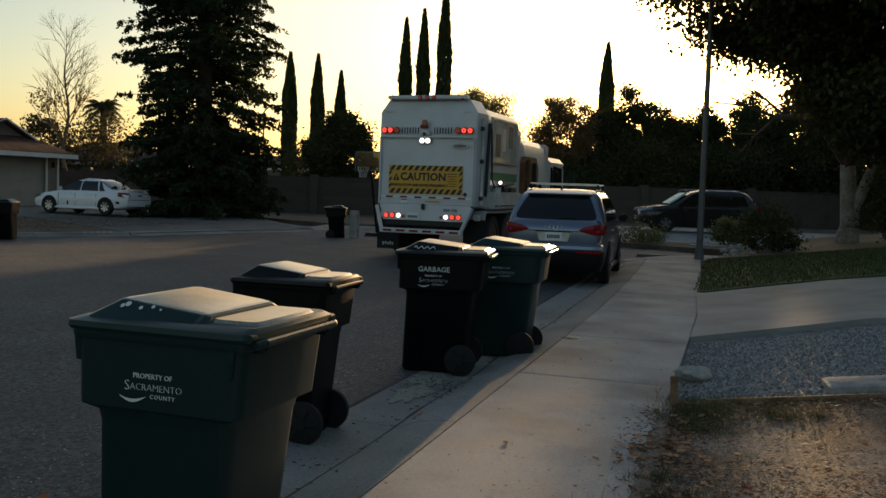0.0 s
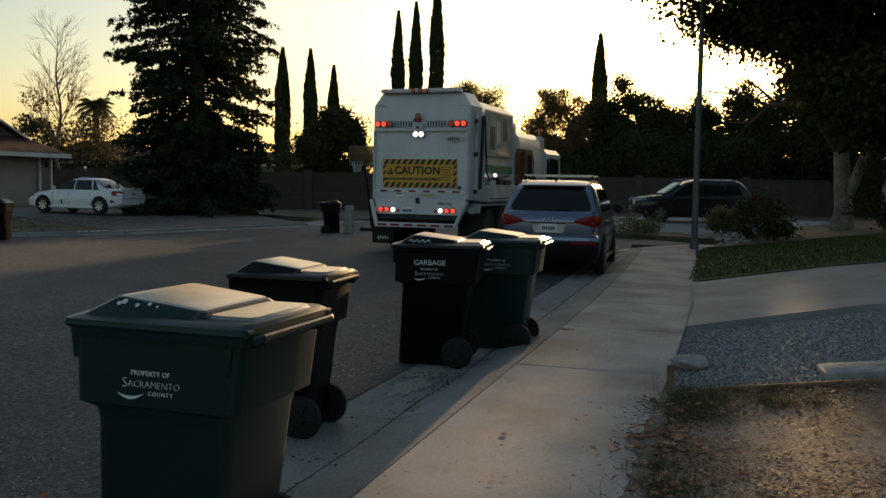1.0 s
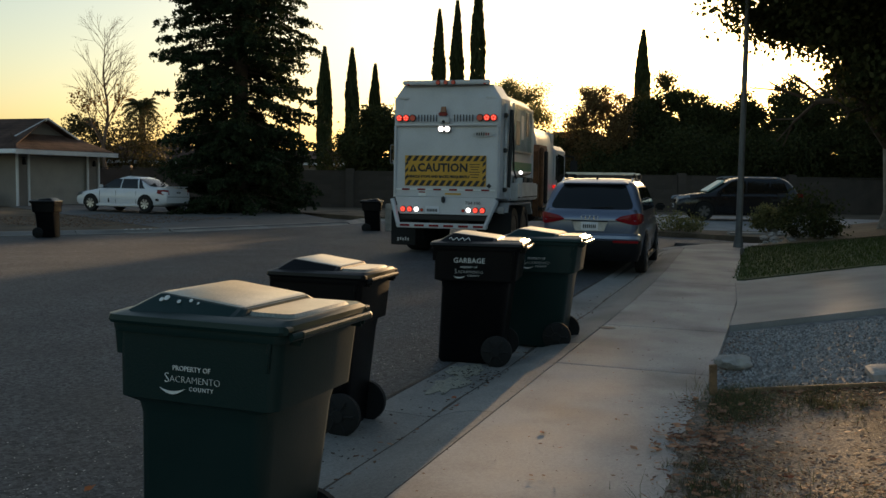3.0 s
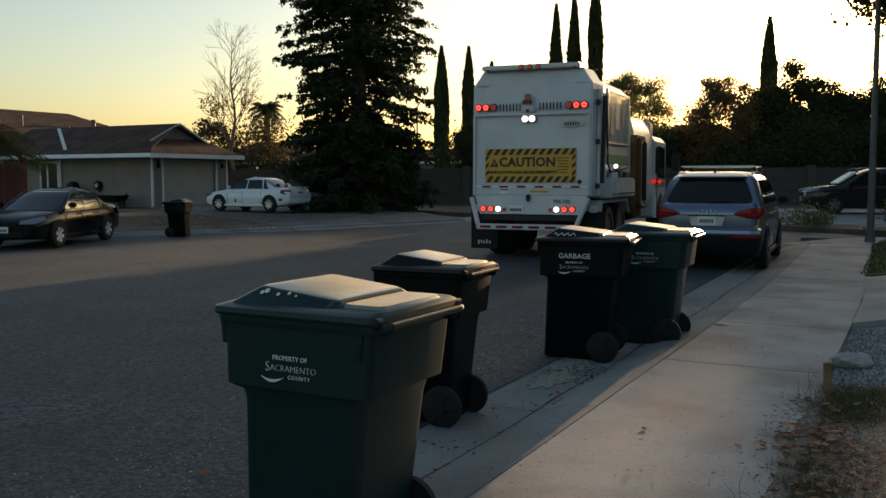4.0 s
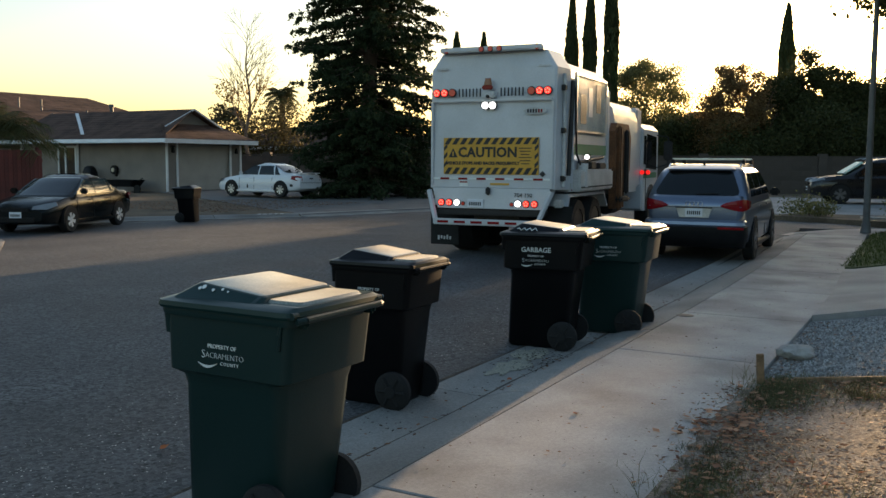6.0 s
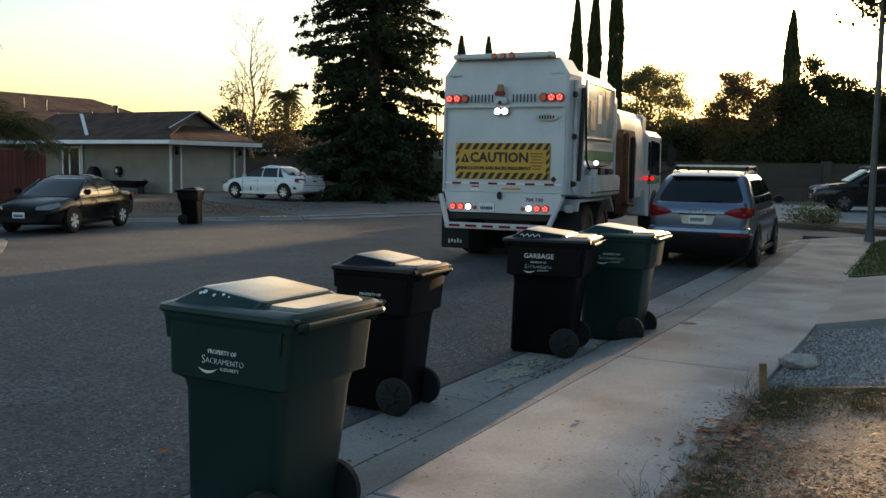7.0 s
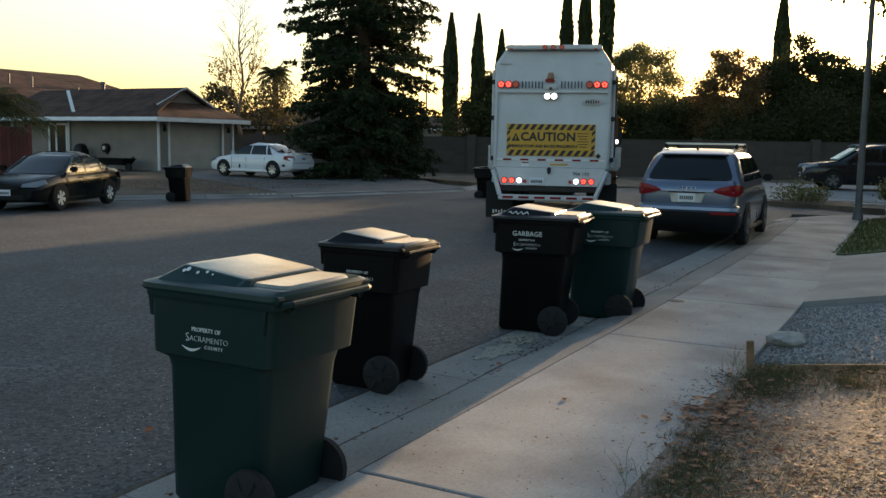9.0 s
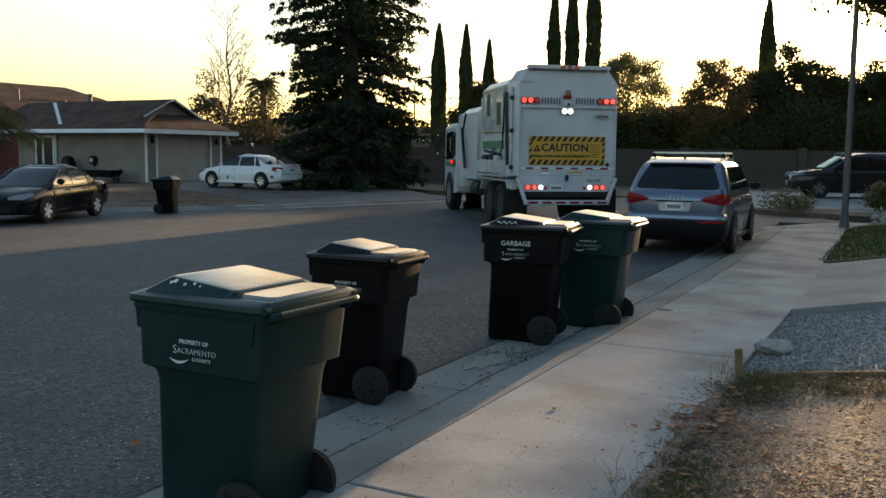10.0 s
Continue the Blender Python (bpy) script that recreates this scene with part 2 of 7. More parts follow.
# ---- building helpers ----
def box(bm, c, s, rz=0.0, bevel=0.0, taper=None):
    """A box of size s round c, turned rz degrees. taper: the top's size as a share of the bottom's."""
    geo = bmesh.ops.create_cube(bm, size=1.0)["verts"]
    for v in geo:
        k = taper if taper and v.co.z > 0 else 1.0
        v.co = Vector((v.co.x * s[0] * k, v.co.y * s[1] * k, v.co.z * s[2]))
    if bevel:
        edges = list({e for v in geo for e in v.link_edges})
        geo = bmesh.ops.bevel(bm, geom=edges, offset=bevel, segments=2, affect="EDGES")["verts"]
    m = pose(*c, 0, 0, rz)
    for v in set(geo):
        v.co = m @ v.co
    return bm


def tube(bm, a, b, r0, r1=None, seg=10, cap=True):
    """A tapered round bar from a to b."""
    a, b = Vector(a), Vector(b)
    r1 = r0 if r1 is None else r1
    q = (b - a).to_track_quat("Z", "Y")
    rings = []
    for p, r in ((a, r0), (b, r1)):
        rings.append([bm.verts.new(p + q @ Vector((r * math.cos(2 * math.pi * k / seg), r * math.sin(2 * math.pi * k / seg), 0))) for k in range(seg)])
    for k in range(seg):
        bm.faces.new((rings[0][k], rings[0][(k + 1) % seg], rings[1][(k + 1) % seg], rings[1][k]))
    if cap:
        bm.faces.new(rings[0][::-1])
        bm.faces.new(rings[1])
    return bm


def pipe(bm, pts, r, seg=8):
    for a, b in zip(pts, pts[1:]):
        tube(bm, a, b, r, r, seg)
    return bm


def loft(bm, rings, cap=True):
    """Joins rings of equally many points into one skin."""
    vs = [[bm.verts.new(p) for p in ring] for ring in rings]
    n = len(vs[0])
    for a, b in zip(vs, vs[1:]):
        for k in range(n):
            bm.faces.new((a[k], a[(k + 1) % n], b[(k + 1) % n], b[k]))
    if cap:
        bm.faces.new(vs[0][::-1])
        bm.faces.new(vs[-1])
    return bm


def prism(bm, pts, depth_vec):
    """A flat outline pushed along depth_vec."""
    d = Vector(depth_vec)
    return loft(bm, [[Vector(p) for p in pts], [Vector(p) + d for p in pts]])


def rrect(x0, x1, y0, y1, r, z, seg=3):
    """A rounded rectangle at height z."""
    pts = []
    for cx, cy, a0 in ((x1 - r, y1 - r, 0), (x0 + r, y1 - r, 90), (x0 + r, y0 + r, 180), (x1 - r, y0 + r, 270)):
        for k in range(seg + 1):
            a = radians(a0 + 90 * k / seg)
            pts.append(Vector((cx + r * math.cos(a), cy + r * math.sin(a), z)))
    return pts


def finish(bm, name, material, smooth=35.0):
    bmesh.ops.recalc_face_normals(bm, faces=bm.faces)
    me = bpy.data.meshes.new(name)
    bm.to_mesh(me)
    bm.free()
    me.materials.append(material)
    if smooth:
        me.shade_smooth()
        me.set_sharp_from_angle(angle=radians(smooth))
    return me


def part(name, bm, material, parent, label="", m=None, smooth=35.0):
    """Links a bmesh (or a ready mesh) as one mesh object under a thing or a part."""
    me = finish(bm, name, material, smooth) if isinstance(bm, bmesh.types.BMesh) else bm
    ob = new(name, me)
    ob.parent = parent
    if m is not None:
        ob.matrix_basis = m
    return tagged(ob, label)


def thing(name, label, category, m=None, group="", kind=""):
    ob = new(name)
    if m is not None:
        ob.matrix_basis = m
    return tagged(ob, label, category, group, kind)


def solid(name, bm, material, label, category, m=None, group="", kind="", smooth=35.0):
    ob = new(name, finish(bm, name, material, smooth) if isinstance(bm, bmesh.types.BMesh) else bm)
    if m is not None:
        ob.matrix_basis = m
    return tagged(ob, label, category, group, kind)


def blank():
    return bmesh.new()


def quads(name, verts, material):
    """A mesh of loose four-sided leaves from an array of shape (n, 4, 3)."""
    n = len(verts)
    me = bpy.data.meshes.new(name)
    me.vertices.add(4 * n)
    me.vertices.foreach_set("co", np.ascontiguousarray(verts, dtype=np.float32).ravel())
    me.loops.add(4 * n)
    me.loops.foreach_set("vertex_index", np.arange(4 * n, dtype=np.int32))
    me.polygons.add(n)
    me.polygons.foreach_set("loop_start", np.arange(0, 4 * n, 4, dtype=np.int32))
    me.update(calc_edges=True)
    me.validate()
    me.materials.append(material)
    return me


def leaves_at(rng, centres, length, width, droop=0.0):
    """Leaf outlines with random turns round the given places."""
    n = len(centres)
    a = rng.normal(size=(n, 3))
    a[:, 2] -= droop
    a /= np.linalg.norm(a, axis=1)[:, None]
    b = np.cross(a, rng.normal(size=(n, 3)))
    b /= np.linalg.norm(b, axis=1)[:, None] + 1e-9
    s = rng.uniform(0.6, 1.3, (n, 1))
    a, b = a * length * s, b * width * s
    return np.stack([centres - a / 2, centres + b / 2, centres + a / 2, centres - b / 2], 1)


def text_mesh(name, body, size, material, spread=1.0, thick=0.002, bold=0.0):
    """Raised lettering as a mesh, centred, in its own x-y plane."""
    cu = bpy.data.curves.new(name, "FONT")
    cu.body, cu.size, cu.align_x, cu.align_y, cu.extrude = body, size, "CENTER", "CENTER", thick
    cu.space_character = spread
    cu.offset = bold
    cu.resolution_u = 2
    ob = new(name, cu)
    me = bpy.data.meshes.new_from_object(ob.evaluated_get(bpy.context.evaluated_depsgraph_get()))
    bpy.data.objects.remove(ob)
    bpy.data.curves.remove(cu)
    me.materials.clear()
    me.materials.append(material)
    return me


def wall_frame(origin, right, up):
    """A pose whose x runs along right and y along up, for flat marks on a face."""
    r, u = Vector(right).normalized(), Vector(up).normalized()
    n = r.cross(u)
    return Matrix(((r.x, u.x, n.x, origin[0]), (r.y, u.y, n.y, origin[1]), (r.z, u.z, n.z, origin[2]), (0, 0, 0, 1)))


# ---- ground, road, kerbs and walks ----
ROAD_Z = -0.08
KERB_X = -1.82      # where the walk meets the kerb
WALK_R = -0.47      # the walk's inner edge


def yard_rise(x):
    """The near lots climb away from the walk, then level off."""
    return 0.125 * min(max(0.0, x - WALK_R), 5.0)


def slab(name, pts, z0, z1, material, label, category="ground", bevel=0.0, parent=None, sloped=False):
    bm = prism(blank(), [(x, y, z0) for x, y in pts], (0, 0, z1 - z0))
    if sloped:
        for px in (WALK_R, WALK_R + 5.0):
            bmesh.ops.bisect_plane(bm, geom=bm.verts[:] + bm.edges[:] + bm.faces[:], plane_co=(px, 0, 0), plane_no=(1, 0, 0))
        for v in bm.verts:
            v.co.z += yard_rise(v.co.x)
    if parent is not None:
        return part(name, bm, material, parent, label, smooth=0)
    return solid(name, bm, material, label, category, kind="structure", smooth=0)


g = blank()
bmesh.ops.create_grid(g, x_segments=2, y_segments=2, size=2500)
for v in g.verts:
    v.co.z = -0.2
solid("ground", g, LOT, "dry brown earth reaching the horizon", "ground", kind="structure", smooth=0)

# The road: wide where the street bends, with a slight crown.
g = blank()
nx, ny = 40, 60
grid = [[None] * (ny + 1) for _ in range(nx + 1)]
for i in range(nx + 1):
    for j in range(ny + 1):
        x, y = -60 + i * (57.3 / nx), -30 + j * 70 / ny
        crown = 0.09 * max(0.0, 1 - abs(x + 9.5) / 7.0)
        grid[i][j] = g.verts.new((x, y, ROAD_Z + crown))
for i in range(nx):
    for j in range(ny):
        g.faces.new((grid[i][j], grid[i + 1][j], grid[i + 1][j + 1], grid[i][j + 1]))
road = solid("road", g, ASPHALT, "dark worn asphalt street in evening shade", "road", kind="structure")
slab("road_far", [(-2.75, 26.4), (60, 30), (60, 42), (-2.75, 38)], -0.15, -0.06, ASPHALT, "asphalt side of the bend", "road")

# The gutter pan and rolled kerb along the walk, in lengths with open joints.
kerb = thing("kerb", "pale concrete rolled kerb with gutter pan", "kerb", kind="structure")


def kerb_x(y):
    """How far the kerb line is off its straight run: it swings out past the parked car."""
    return -0.02 * max(0.0, y - 12) - 0.012 * max(0.0, y - 16) ** 1.3 if y < 24 else kerb_x(23.99)


prof = [(-2.76, -0.16), (-2.76, -0.072), (-2.35, -0.088), (-2.22, -0.075), (-2.1, -0.03), (-1.98, -0.008), (KERB_X, 0.0), (KERB_X, -0.16)]
y = -6.0
while y < 23:
    n = 4
    rings = [[Vector((px + kerb_x(y + 0.004 + k * 2.99 / n), y + 0.004 + k * 2.99 / n, pz)) for px, pz in prof] for k in range(n + 1)]
    part("kerb_stone", loft(blank(), rings), KERB_STONE, kerb, smooth=20)
    y += 3.0

# Dark silt along the flow line of the gutter and at the asphalt's edge.
silt = blank()
rng0 = np.random.default_rng(2)
for x_mid, w_mid, z_mid in ((-2.27, 0.07, -0.077), (-2.79, 0.05, -0.066)):
    rings = []
    for k in range(150):
        yy = -4 + k * 0.18
        w = w_mid * (0.35 + 0.9 * abs(noise.noise(Vector((yy * 0.9, x_mid, 0)))) + 0.25 * rng0.random())
        xx = x_mid + kerb_x(yy) + 0.04 * noise.noise(Vector((yy * 0.6, 5 + x_mid, 0)))
        rings.append([Vector((xx - w, yy, z_mid - 0.012)), Vector((xx, yy, z_mid)), Vector((xx + w, yy, z_mid - 0.012)), Vector((xx, yy, z_mid - 0.03))])
    loft(silt, rings)
solid("gutter_silt", silt, SILT, "dark silt and leaf dust along the gutter", "silt", kind="stuff")

# The walk in cast panels with tooled joints.
walk_slab = thing("pavement", "pale concrete pavement panels with leaf stains", "pavement", kind="structure")
joints = [-6.0, -3.0, 0.6, 3.75, 7.9, 10.3, 12.7, 15.2, 17.7, 20.2, 22.4, 24.6]
for a, b in zip(joints, joints[1:]):
    bm = blank()
    ring0 = [Vector((KERB_X + 0.006 + kerb_x(a), a + 0.009, 0)), Vector((WALK_R + kerb_x(a), a + 0.009, 0)), Vector((WALK_R + kerb_x(b), b - 0.009, 0)), Vector((KERB_X + 0.006 + kerb_x(b), b - 0.009, 0))]
    sink = [Vector((p.x, p.y, -0.12)) for p in ring0]
    inner = [p + (sum(ring0, Vector()) / 4 - p).normalized() * 0.012 for p in ring0]
    lip = [Vector((p.x, p.y, -0.006)) for p in ring0]
    loft(bm, [sink, lip, inner])
    part("panel", bm, CONCRETE, walk_slab, smooth=0)

# Earth and leaf dust spilling over the walk's inner edge.
spill = blank()
rings = []
for k in range(130):
    yy = 1.5 + k * 0.045
    w = 0.010 + 0.055 * max(0.0, 1 - abs(yy - 5.9) / 1.1) * (0.7 + noise.noise(Vector((yy * 2.4, 3.1, 0)))) + 0.03 * noise.noise(Vector((yy * 9, 1.7, 0)))
    w = max(0.015, w)
    rings.append([Vector((WALK_R - w, yy, 0.0015)), Vector((WALK_R - w * 0.5, yy, 0.007)), Vector((WALK_R + 0.05, yy, 0.010)), Vector((WALK_R + 0.16, yy, -0.02)), Vector((WALK_R + 0.05, yy, -0.05))])
loft(spill, rings)
solid("edge_spill", spill, DIRT, "dry earth spilling over the pavement edge", "earth", kind="stuff")

# The corner where the walk swings off to the side, and the concrete beyond it.
arc = [(-2.35 + 3.4 - 3.4 * math.cos(radians(a)), 23.6 + 3.4 * math.sin(radians(a))) for a in range(0, 91, 15)]
arc_in = [(-2.35 + 3.4 - 2.0 * math.cos(radians(a)), 23.6 + 2.0 * math.sin(radians(a))) for a in range(90, -1, -15)]
slab("pavement_corner", arc + arc_in, -0.16, 0.001, DRIVE, "curved concrete corner of the pavement", "pavement")
slab("gutter_corner", [(x - 0.5 * math.cos(radians(15 * k)), y + 0.5 * math.sin(radians(15 * k))) for k, (x, y) in enumerate(arc)] + arc[::-1], -0.17, -0.066, CONCRETE, "curved concrete gutter", "kerb")

# The near lots: bare dirt, gravel bed, driveway, lawn and planting.
slab("dirt_yard", [(WALK_R - 0.0, -8), (14, -8), (14, 7.62), (WALK_R + 0.02, 7.18)], -0.18, -0.018, DIRT, "dry dirt yard strewn with dead leaves", sloped=True)
slab("gravel_bed", [(WALK_R + 0.004, 7.26), (14, 7.70), (14, 12.8), (1.5, 11.45), (0.4, 10.95), (WALK_R + 0.004, 10.55)], -0.18, -0.035, GRAVEL, "bed of loose grey gravel", sloped=True)
slab("driveway_near", [(WALK_R + 0.008, 10.62), (0.4, 11.02), (1.5, 11.52), (14, 12.9), (14, 17.6), (1.5, 16.75), (-0.62, 15.7), (WALK_R + 0.004, 12.7)], -0.18, 0.03, DRIVE, "grey concrete driveway apron", sloped=True)
slab("lawn", [(-0.60, 15.72), (1.5, 16.8), (14, 17.7), (16, 24.4), (-0.75, 23.9)], -0.18, 0.05, TURF, "short green lawn", sloped=True)
slab("planting_bed", [(-0.6, 24.2), (16, 24.6), (16, 31), (1.2, 31.6), (-3.6, 31.6), (-4.1, 29.9), (-1.8, 28.8), (0.2, 26.5)], -0.18, 0.08, LOT, "dry planting bed with stones", sloped=True)
g = prism(blank(), [(-6.2, 32.2, 0.0), (9, 33.2, 0.0), (9, 36.0, 0.22), (-6.4, 35.6, 0.22)], (0, 0, -0.3))
prism(g, [(-6.4, 35.6, 0.22), (9, 36.0, 0.22), (9, 42, 0.24), (-6.6, 41, 0.24)], (0, 0, -0.4))
solid("driveway_far", g, DRIVE, "pale concrete driveway under the parked crossover", "ground", kind="structure", smooth=0)

# Lots across the street.
slab("lot_wall_side", [(-23.0, 37.5), (-16.0, 33.8), (-8.0, 36.5), (30, 44.5), (30, 64), (-42, 64), (-42, 40)], -0.18, 0.10, LOT, "strip of dry earth below the block wall")
g = blank()
for (x0, y0, z0), (x1, y1, z1), (x2, y2, z2), (x3, y3, z3) in [
        ((-20.6, 18.8, 0.0), (-17.6, 23.2, 0.0), (-30.8, 29.6, 0.26), (-30.8, 20.0, 0.22)),
        ((-21.7, 12.5, 0.0), (-20.6, 18.8, 0.0), (-30.8, 20.0, 0.22), (-36, 12.5, 0.22))]:
    prism(g, [(x0, y0, z0), (x1, y1, z1), (x2, y2, z2), (x3, y3, z3)], (0, 0, -0.35))
solid("front_yard", g, LOT, "dry front yard with dead grass", "ground", kind="structure", smooth=0)
g = prism(blank(), [(-17.55, 23.25, 0.0), (-15.2, 30.6, 0.02), (-22.8, 37.0, 0.26), (-30.9, 36.6, 0.30), (-30.75, 29.65, 0.27)], (0, 0, -0.35))
solid("driveway_house", g, SHADED_DRIVE, "wide grey concrete driveway", "ground", kind="structure", smooth=0)
far_kerb = thing("kerb_across", "low concrete kerb across the street", "kerb", kind="structure")
line = [(-8.6, 3.2), (-11.9, 6.9), (-13.3, 8.4), (-15.5, 10.35), (-17.7, 12.0), (-20.2, 13.2), (-21.5, 14.8), (-20.75, 18.6), (-17.7, 23.2), (-15.3, 30.6), (-16.0, 33.8), (-8.0, 36.4), (-6.6, 36.9)]
for (ax, ay), (bx, by) in zip(line, line[1:]):
    d = Vector((bx - ax, by - ay, 0))
    nrm = Vector((d.y, -d.x, 0)).normalized()
    steps = max(1, int(d.length / 2.6))
    for k in range(steps):
        p, q = Vector((ax, ay, 0)) + d * (k / steps + 0.002), Vector((ax, ay, 0)) + d * ((k + 1) / steps - 0.002)
        section = lambda o: [o + nrm * 0.55 + Vector((0, 0, -0.16)), o + nrm * 0.55 + Vector((0, 0, -0.062)), o + nrm * 0.2 + Vector((0, 0, -0.06)), o + nrm * 0.05 + Vector((0, 0, 0.02)), o - nrm * 0.15 + Vector((0, 0, 0.025)), o - nrm * 0.15 + Vector((0, 0, -0.16))]
        part("kerb_stone", loft(blank(), [section(p), section(q)]), KERB_STONE, far_kerb, smooth=0)
# Painted number on the far kerb, as plain bars.
mark = thing("kerb_paint", "white painted marks on the kerb", "paint mark")
for k in range(5):
    part("bar", box(blank(), (-18.35 + 0.10 * k, 22.05 + 0.155 * k, 0.028), (0.10, 0.16, 0.006), 33), PRINT, mark)
slab("apron_neighbour", [(-8.75, 3.1), (-12.03, 6.95), (-13.42, 8.47), (-15.6, 10.45), (-17.8, 12.1), (-20.25, 13.25), (-21.4, 13.9), (-36, 13.9), (-36, -12), (-8.75, -12)], -0.2, 0.028, DRIVE, "pale concrete driveway apron of the neighbour")

# Yellowish moss and mud dried on the gutter pan.
moss = thing("gutter_moss", "yellow-green moss dried on the gutter pan", "moss", kind="stuff")
for k, (mx0, my0, ma, mb) in enumerate(((-2.52, 7.0, 0.12, 0.34), (-2.58, 7.55, 0.14, 0.25), (-2.6, 8.9, 0.08, 0.3))):
    rim_pts = []
    for j in range(40):
        a = 2 * math.pi * j / 40
        s = 1 + 0.55 * noise.noise(Vector((2.2 * math.cos(a) + k * 7, 2.2 * math.sin(a), 0.3)))
        rim_pts.append(Vector((mx0 + ma * s * math.cos(a), my0 + mb * s * math.sin(a), -0.0855 + 0.0385 * (-2.35 - mx0 - ma * s * math.cos(a)))))
    part("patch", prism(blank(), [tuple(p) for p in rim_pts], (0, 0, 0.004)), MOSS, moss, smooth=0)


# ---- block wall and trees ----
def at_az(az, d, z=0.0):
    """A place d metres off, az degrees left of the street's line."""
    return Vector((0.6 - d * math.sin(radians(az)), d * math.cos(radians(az)), z))


wall = thing("wall_north", "tan concrete block wall behind the verge", "wall", kind="structure")
w0, w1 = Vector((-40.5, 37.0, 0)), Vector((26, 62.5, 0))
wd = (w1 - w0).normalized()
turn = math.degrees(math.atan2(wd.y, wd.x))
length = (w1 - w0).length
body = box(blank(), (length / 2, 0, 0.95), (length, 0.16, 2.1))
part("wall_core", body, BLOCK, wall, m=pose(w0.x, w0.y, 0, 0, 0, turn), smooth=0)
unit = finish(box(blank(), (0, 0, 0), (0.99, 0.20, 0.245), bevel=0.012), "block", BLOCK, 0)
cap_me = finish(box(blank(), (0, 0, 0), (0.99, 0.26, 0.06), bevel=0.012), "cap", BLOCK, 0)
nearest = [k for k in range(int(length)) if 14 <= k < 46]
for k in nearest:
    for r in range(8):
        s = k + 0.5 * (r % 2)
        part("block", unit, BLOCK, wall, m=pose(*(w0 + wd * (s + 0.5)).xy, 0.05 + 0.255 * r + 0.12, 0, 0, turn))
for k in range(int(length)):
    part("cap_stone", cap_me, BLOCK, wall, m=pose(*(w0 + wd * (k + 0.5)).xy, 2.06, 0, 0, turn))
pier = finish(box(blank(), (0, 0, 1.08), (0.45, 0.42, 2.25), bevel=0.02), "pier", BLOCK, 0)
for k in range(2, int(length), 6):
    part("pier", pier, BLOCK, wall, m=pose(*(w0 + wd * k).xy, 0, 0, 0, turn))


def limb_tree(rng, bm, base, way, length, r, depth, tips, spread=0.55, lift=0.15, kids=(2, 4)):
    """Grows forking limbs into bm and collects their tips."""
    a, b = base, base + way * length
    tube(bm, a, b, r, r * 0.68, 6 if depth < 2 else 8, cap=False)
    if depth == 0:
        tips.append(b)
        return
    tips.append((a + b) / 2 if depth < 2 else b)
    for _ in range(rng.integers(*kids)):
        d = (way + Vector(rng.normal(size=3)) * spread + Vector((0, 0, lift))).normalized()
        limb_tree(rng, bm, a + (b - a) * rng.uniform(0.7, 1.0), d, length * rng.uniform(0.6, 0.85), r * 0.58, depth - 1, tips, spread, lift, kids)


def broad_tree(seed, place, height, radius, label, material, n=9000, size=0.22, trunk=0.16, bark=BARK, low=0.25, clumps=60, name="tree", flat=1.0, tight=1.0):
    """A tree with trunk, limbs and a crown of leaves in uneven clumps."""
    rng = np.random.default_rng(seed)
    ob = thing(name, label, "tree", pose(*place))
    bm, tips = blank(), []
    limb_tree(rng, bm, Vector((0, 0, -0.1)), Vector((rng.normal() * 0.06, rng.normal() * 0.06, 1)).normalized(), height * 0.36, trunk, 3, tips, 0.5, 0.35, (2, 4))
    part("trunk", bm, bark, ob)
    mid = height * (low + (1 - low) / 2)
    cl = rng.normal(size=(clumps, 3))
    cl /= np.linalg.norm(cl, axis=1)[:, None]
    cl *= rng.uniform(0.45, 1.0, (clumps, 1)) ** 0.5
    cl *= rng.uniform(0.8, 1.12, (clumps, 1))
    cl = cl * [radius, radius, height * (1 - low) / 2 * flat] + [0, 0, mid]
    pick = rng.integers(0, clumps, n)
    spreadr = radius * rng.uniform(0.16, 0.34, clumps) * tight
    c = cl[pick] + rng.normal(size=(n, 3)) * spreadr[pick][:, None] * [0.75, 0.75, 0.55]
    c = c[c[:, 2] > 0.05]
    part("crown", quads("crown", leaves_at(rng, c, size, size * 0.55, 0.3), material), material, ob)
    return ob


def cypress(seed, place, height, r):
    rng = np.random.default_rng(seed)
    ob = thing("cypress", "tall narrow Italian cypress against the evening sky", "tree", pose(*place), "row of cypresses")
    bm = tube(blank(), (0, 0, 0), (0, 0, height * 0.95), r * 0.25, 0.03, 8)
    part("trunk", bm, BARK, ob)
    n = 7000
    h = rng.uniform(0.03, 1, n) ** 0.85
    prof = r * np.minimum(1, (1.02 - h) * 3.2) ** 0.7 * (0.72 + 0.28 * np.minimum(1, h * 4))
    a = rng.uniform(0, 2 * np.pi, n)
    rr = prof * (1 + 0.13 * np.sin(5 * a + 20 * h) + rng.normal(size=n) * 0.06) * rng.uniform(0.35, 1, n) ** 0.3
    c = np.stack([rr * np.cos(a), rr * np.sin(a), h * height], 1)
    q = leaves_at(rng, c, 0.16, 0.16, 0)
    q[:, 2, 2] += 0.42
    q[:, 0, 2] -= 0.15
    part("crown", quads("crown", q, CYPRESS), CYPRESS, ob)
    return ob


# Left three, middle three and the lone one.
for k, (az, d, h, r) in enumerate([(28.35, 70, 11.2, 0.52), (26.65, 70, 11.2, 0.46), (25.2, 72, 10.3, 0.42),
                                   (21.2, 76, 15.4, 0.50), (20.1, 76, 16.2, 0.52), (18.8, 76, 18.4, 0.56), (8.6, 85, 15.2, 0.66)]):
    cypress(20 + k, at_az(az, d), h, r)


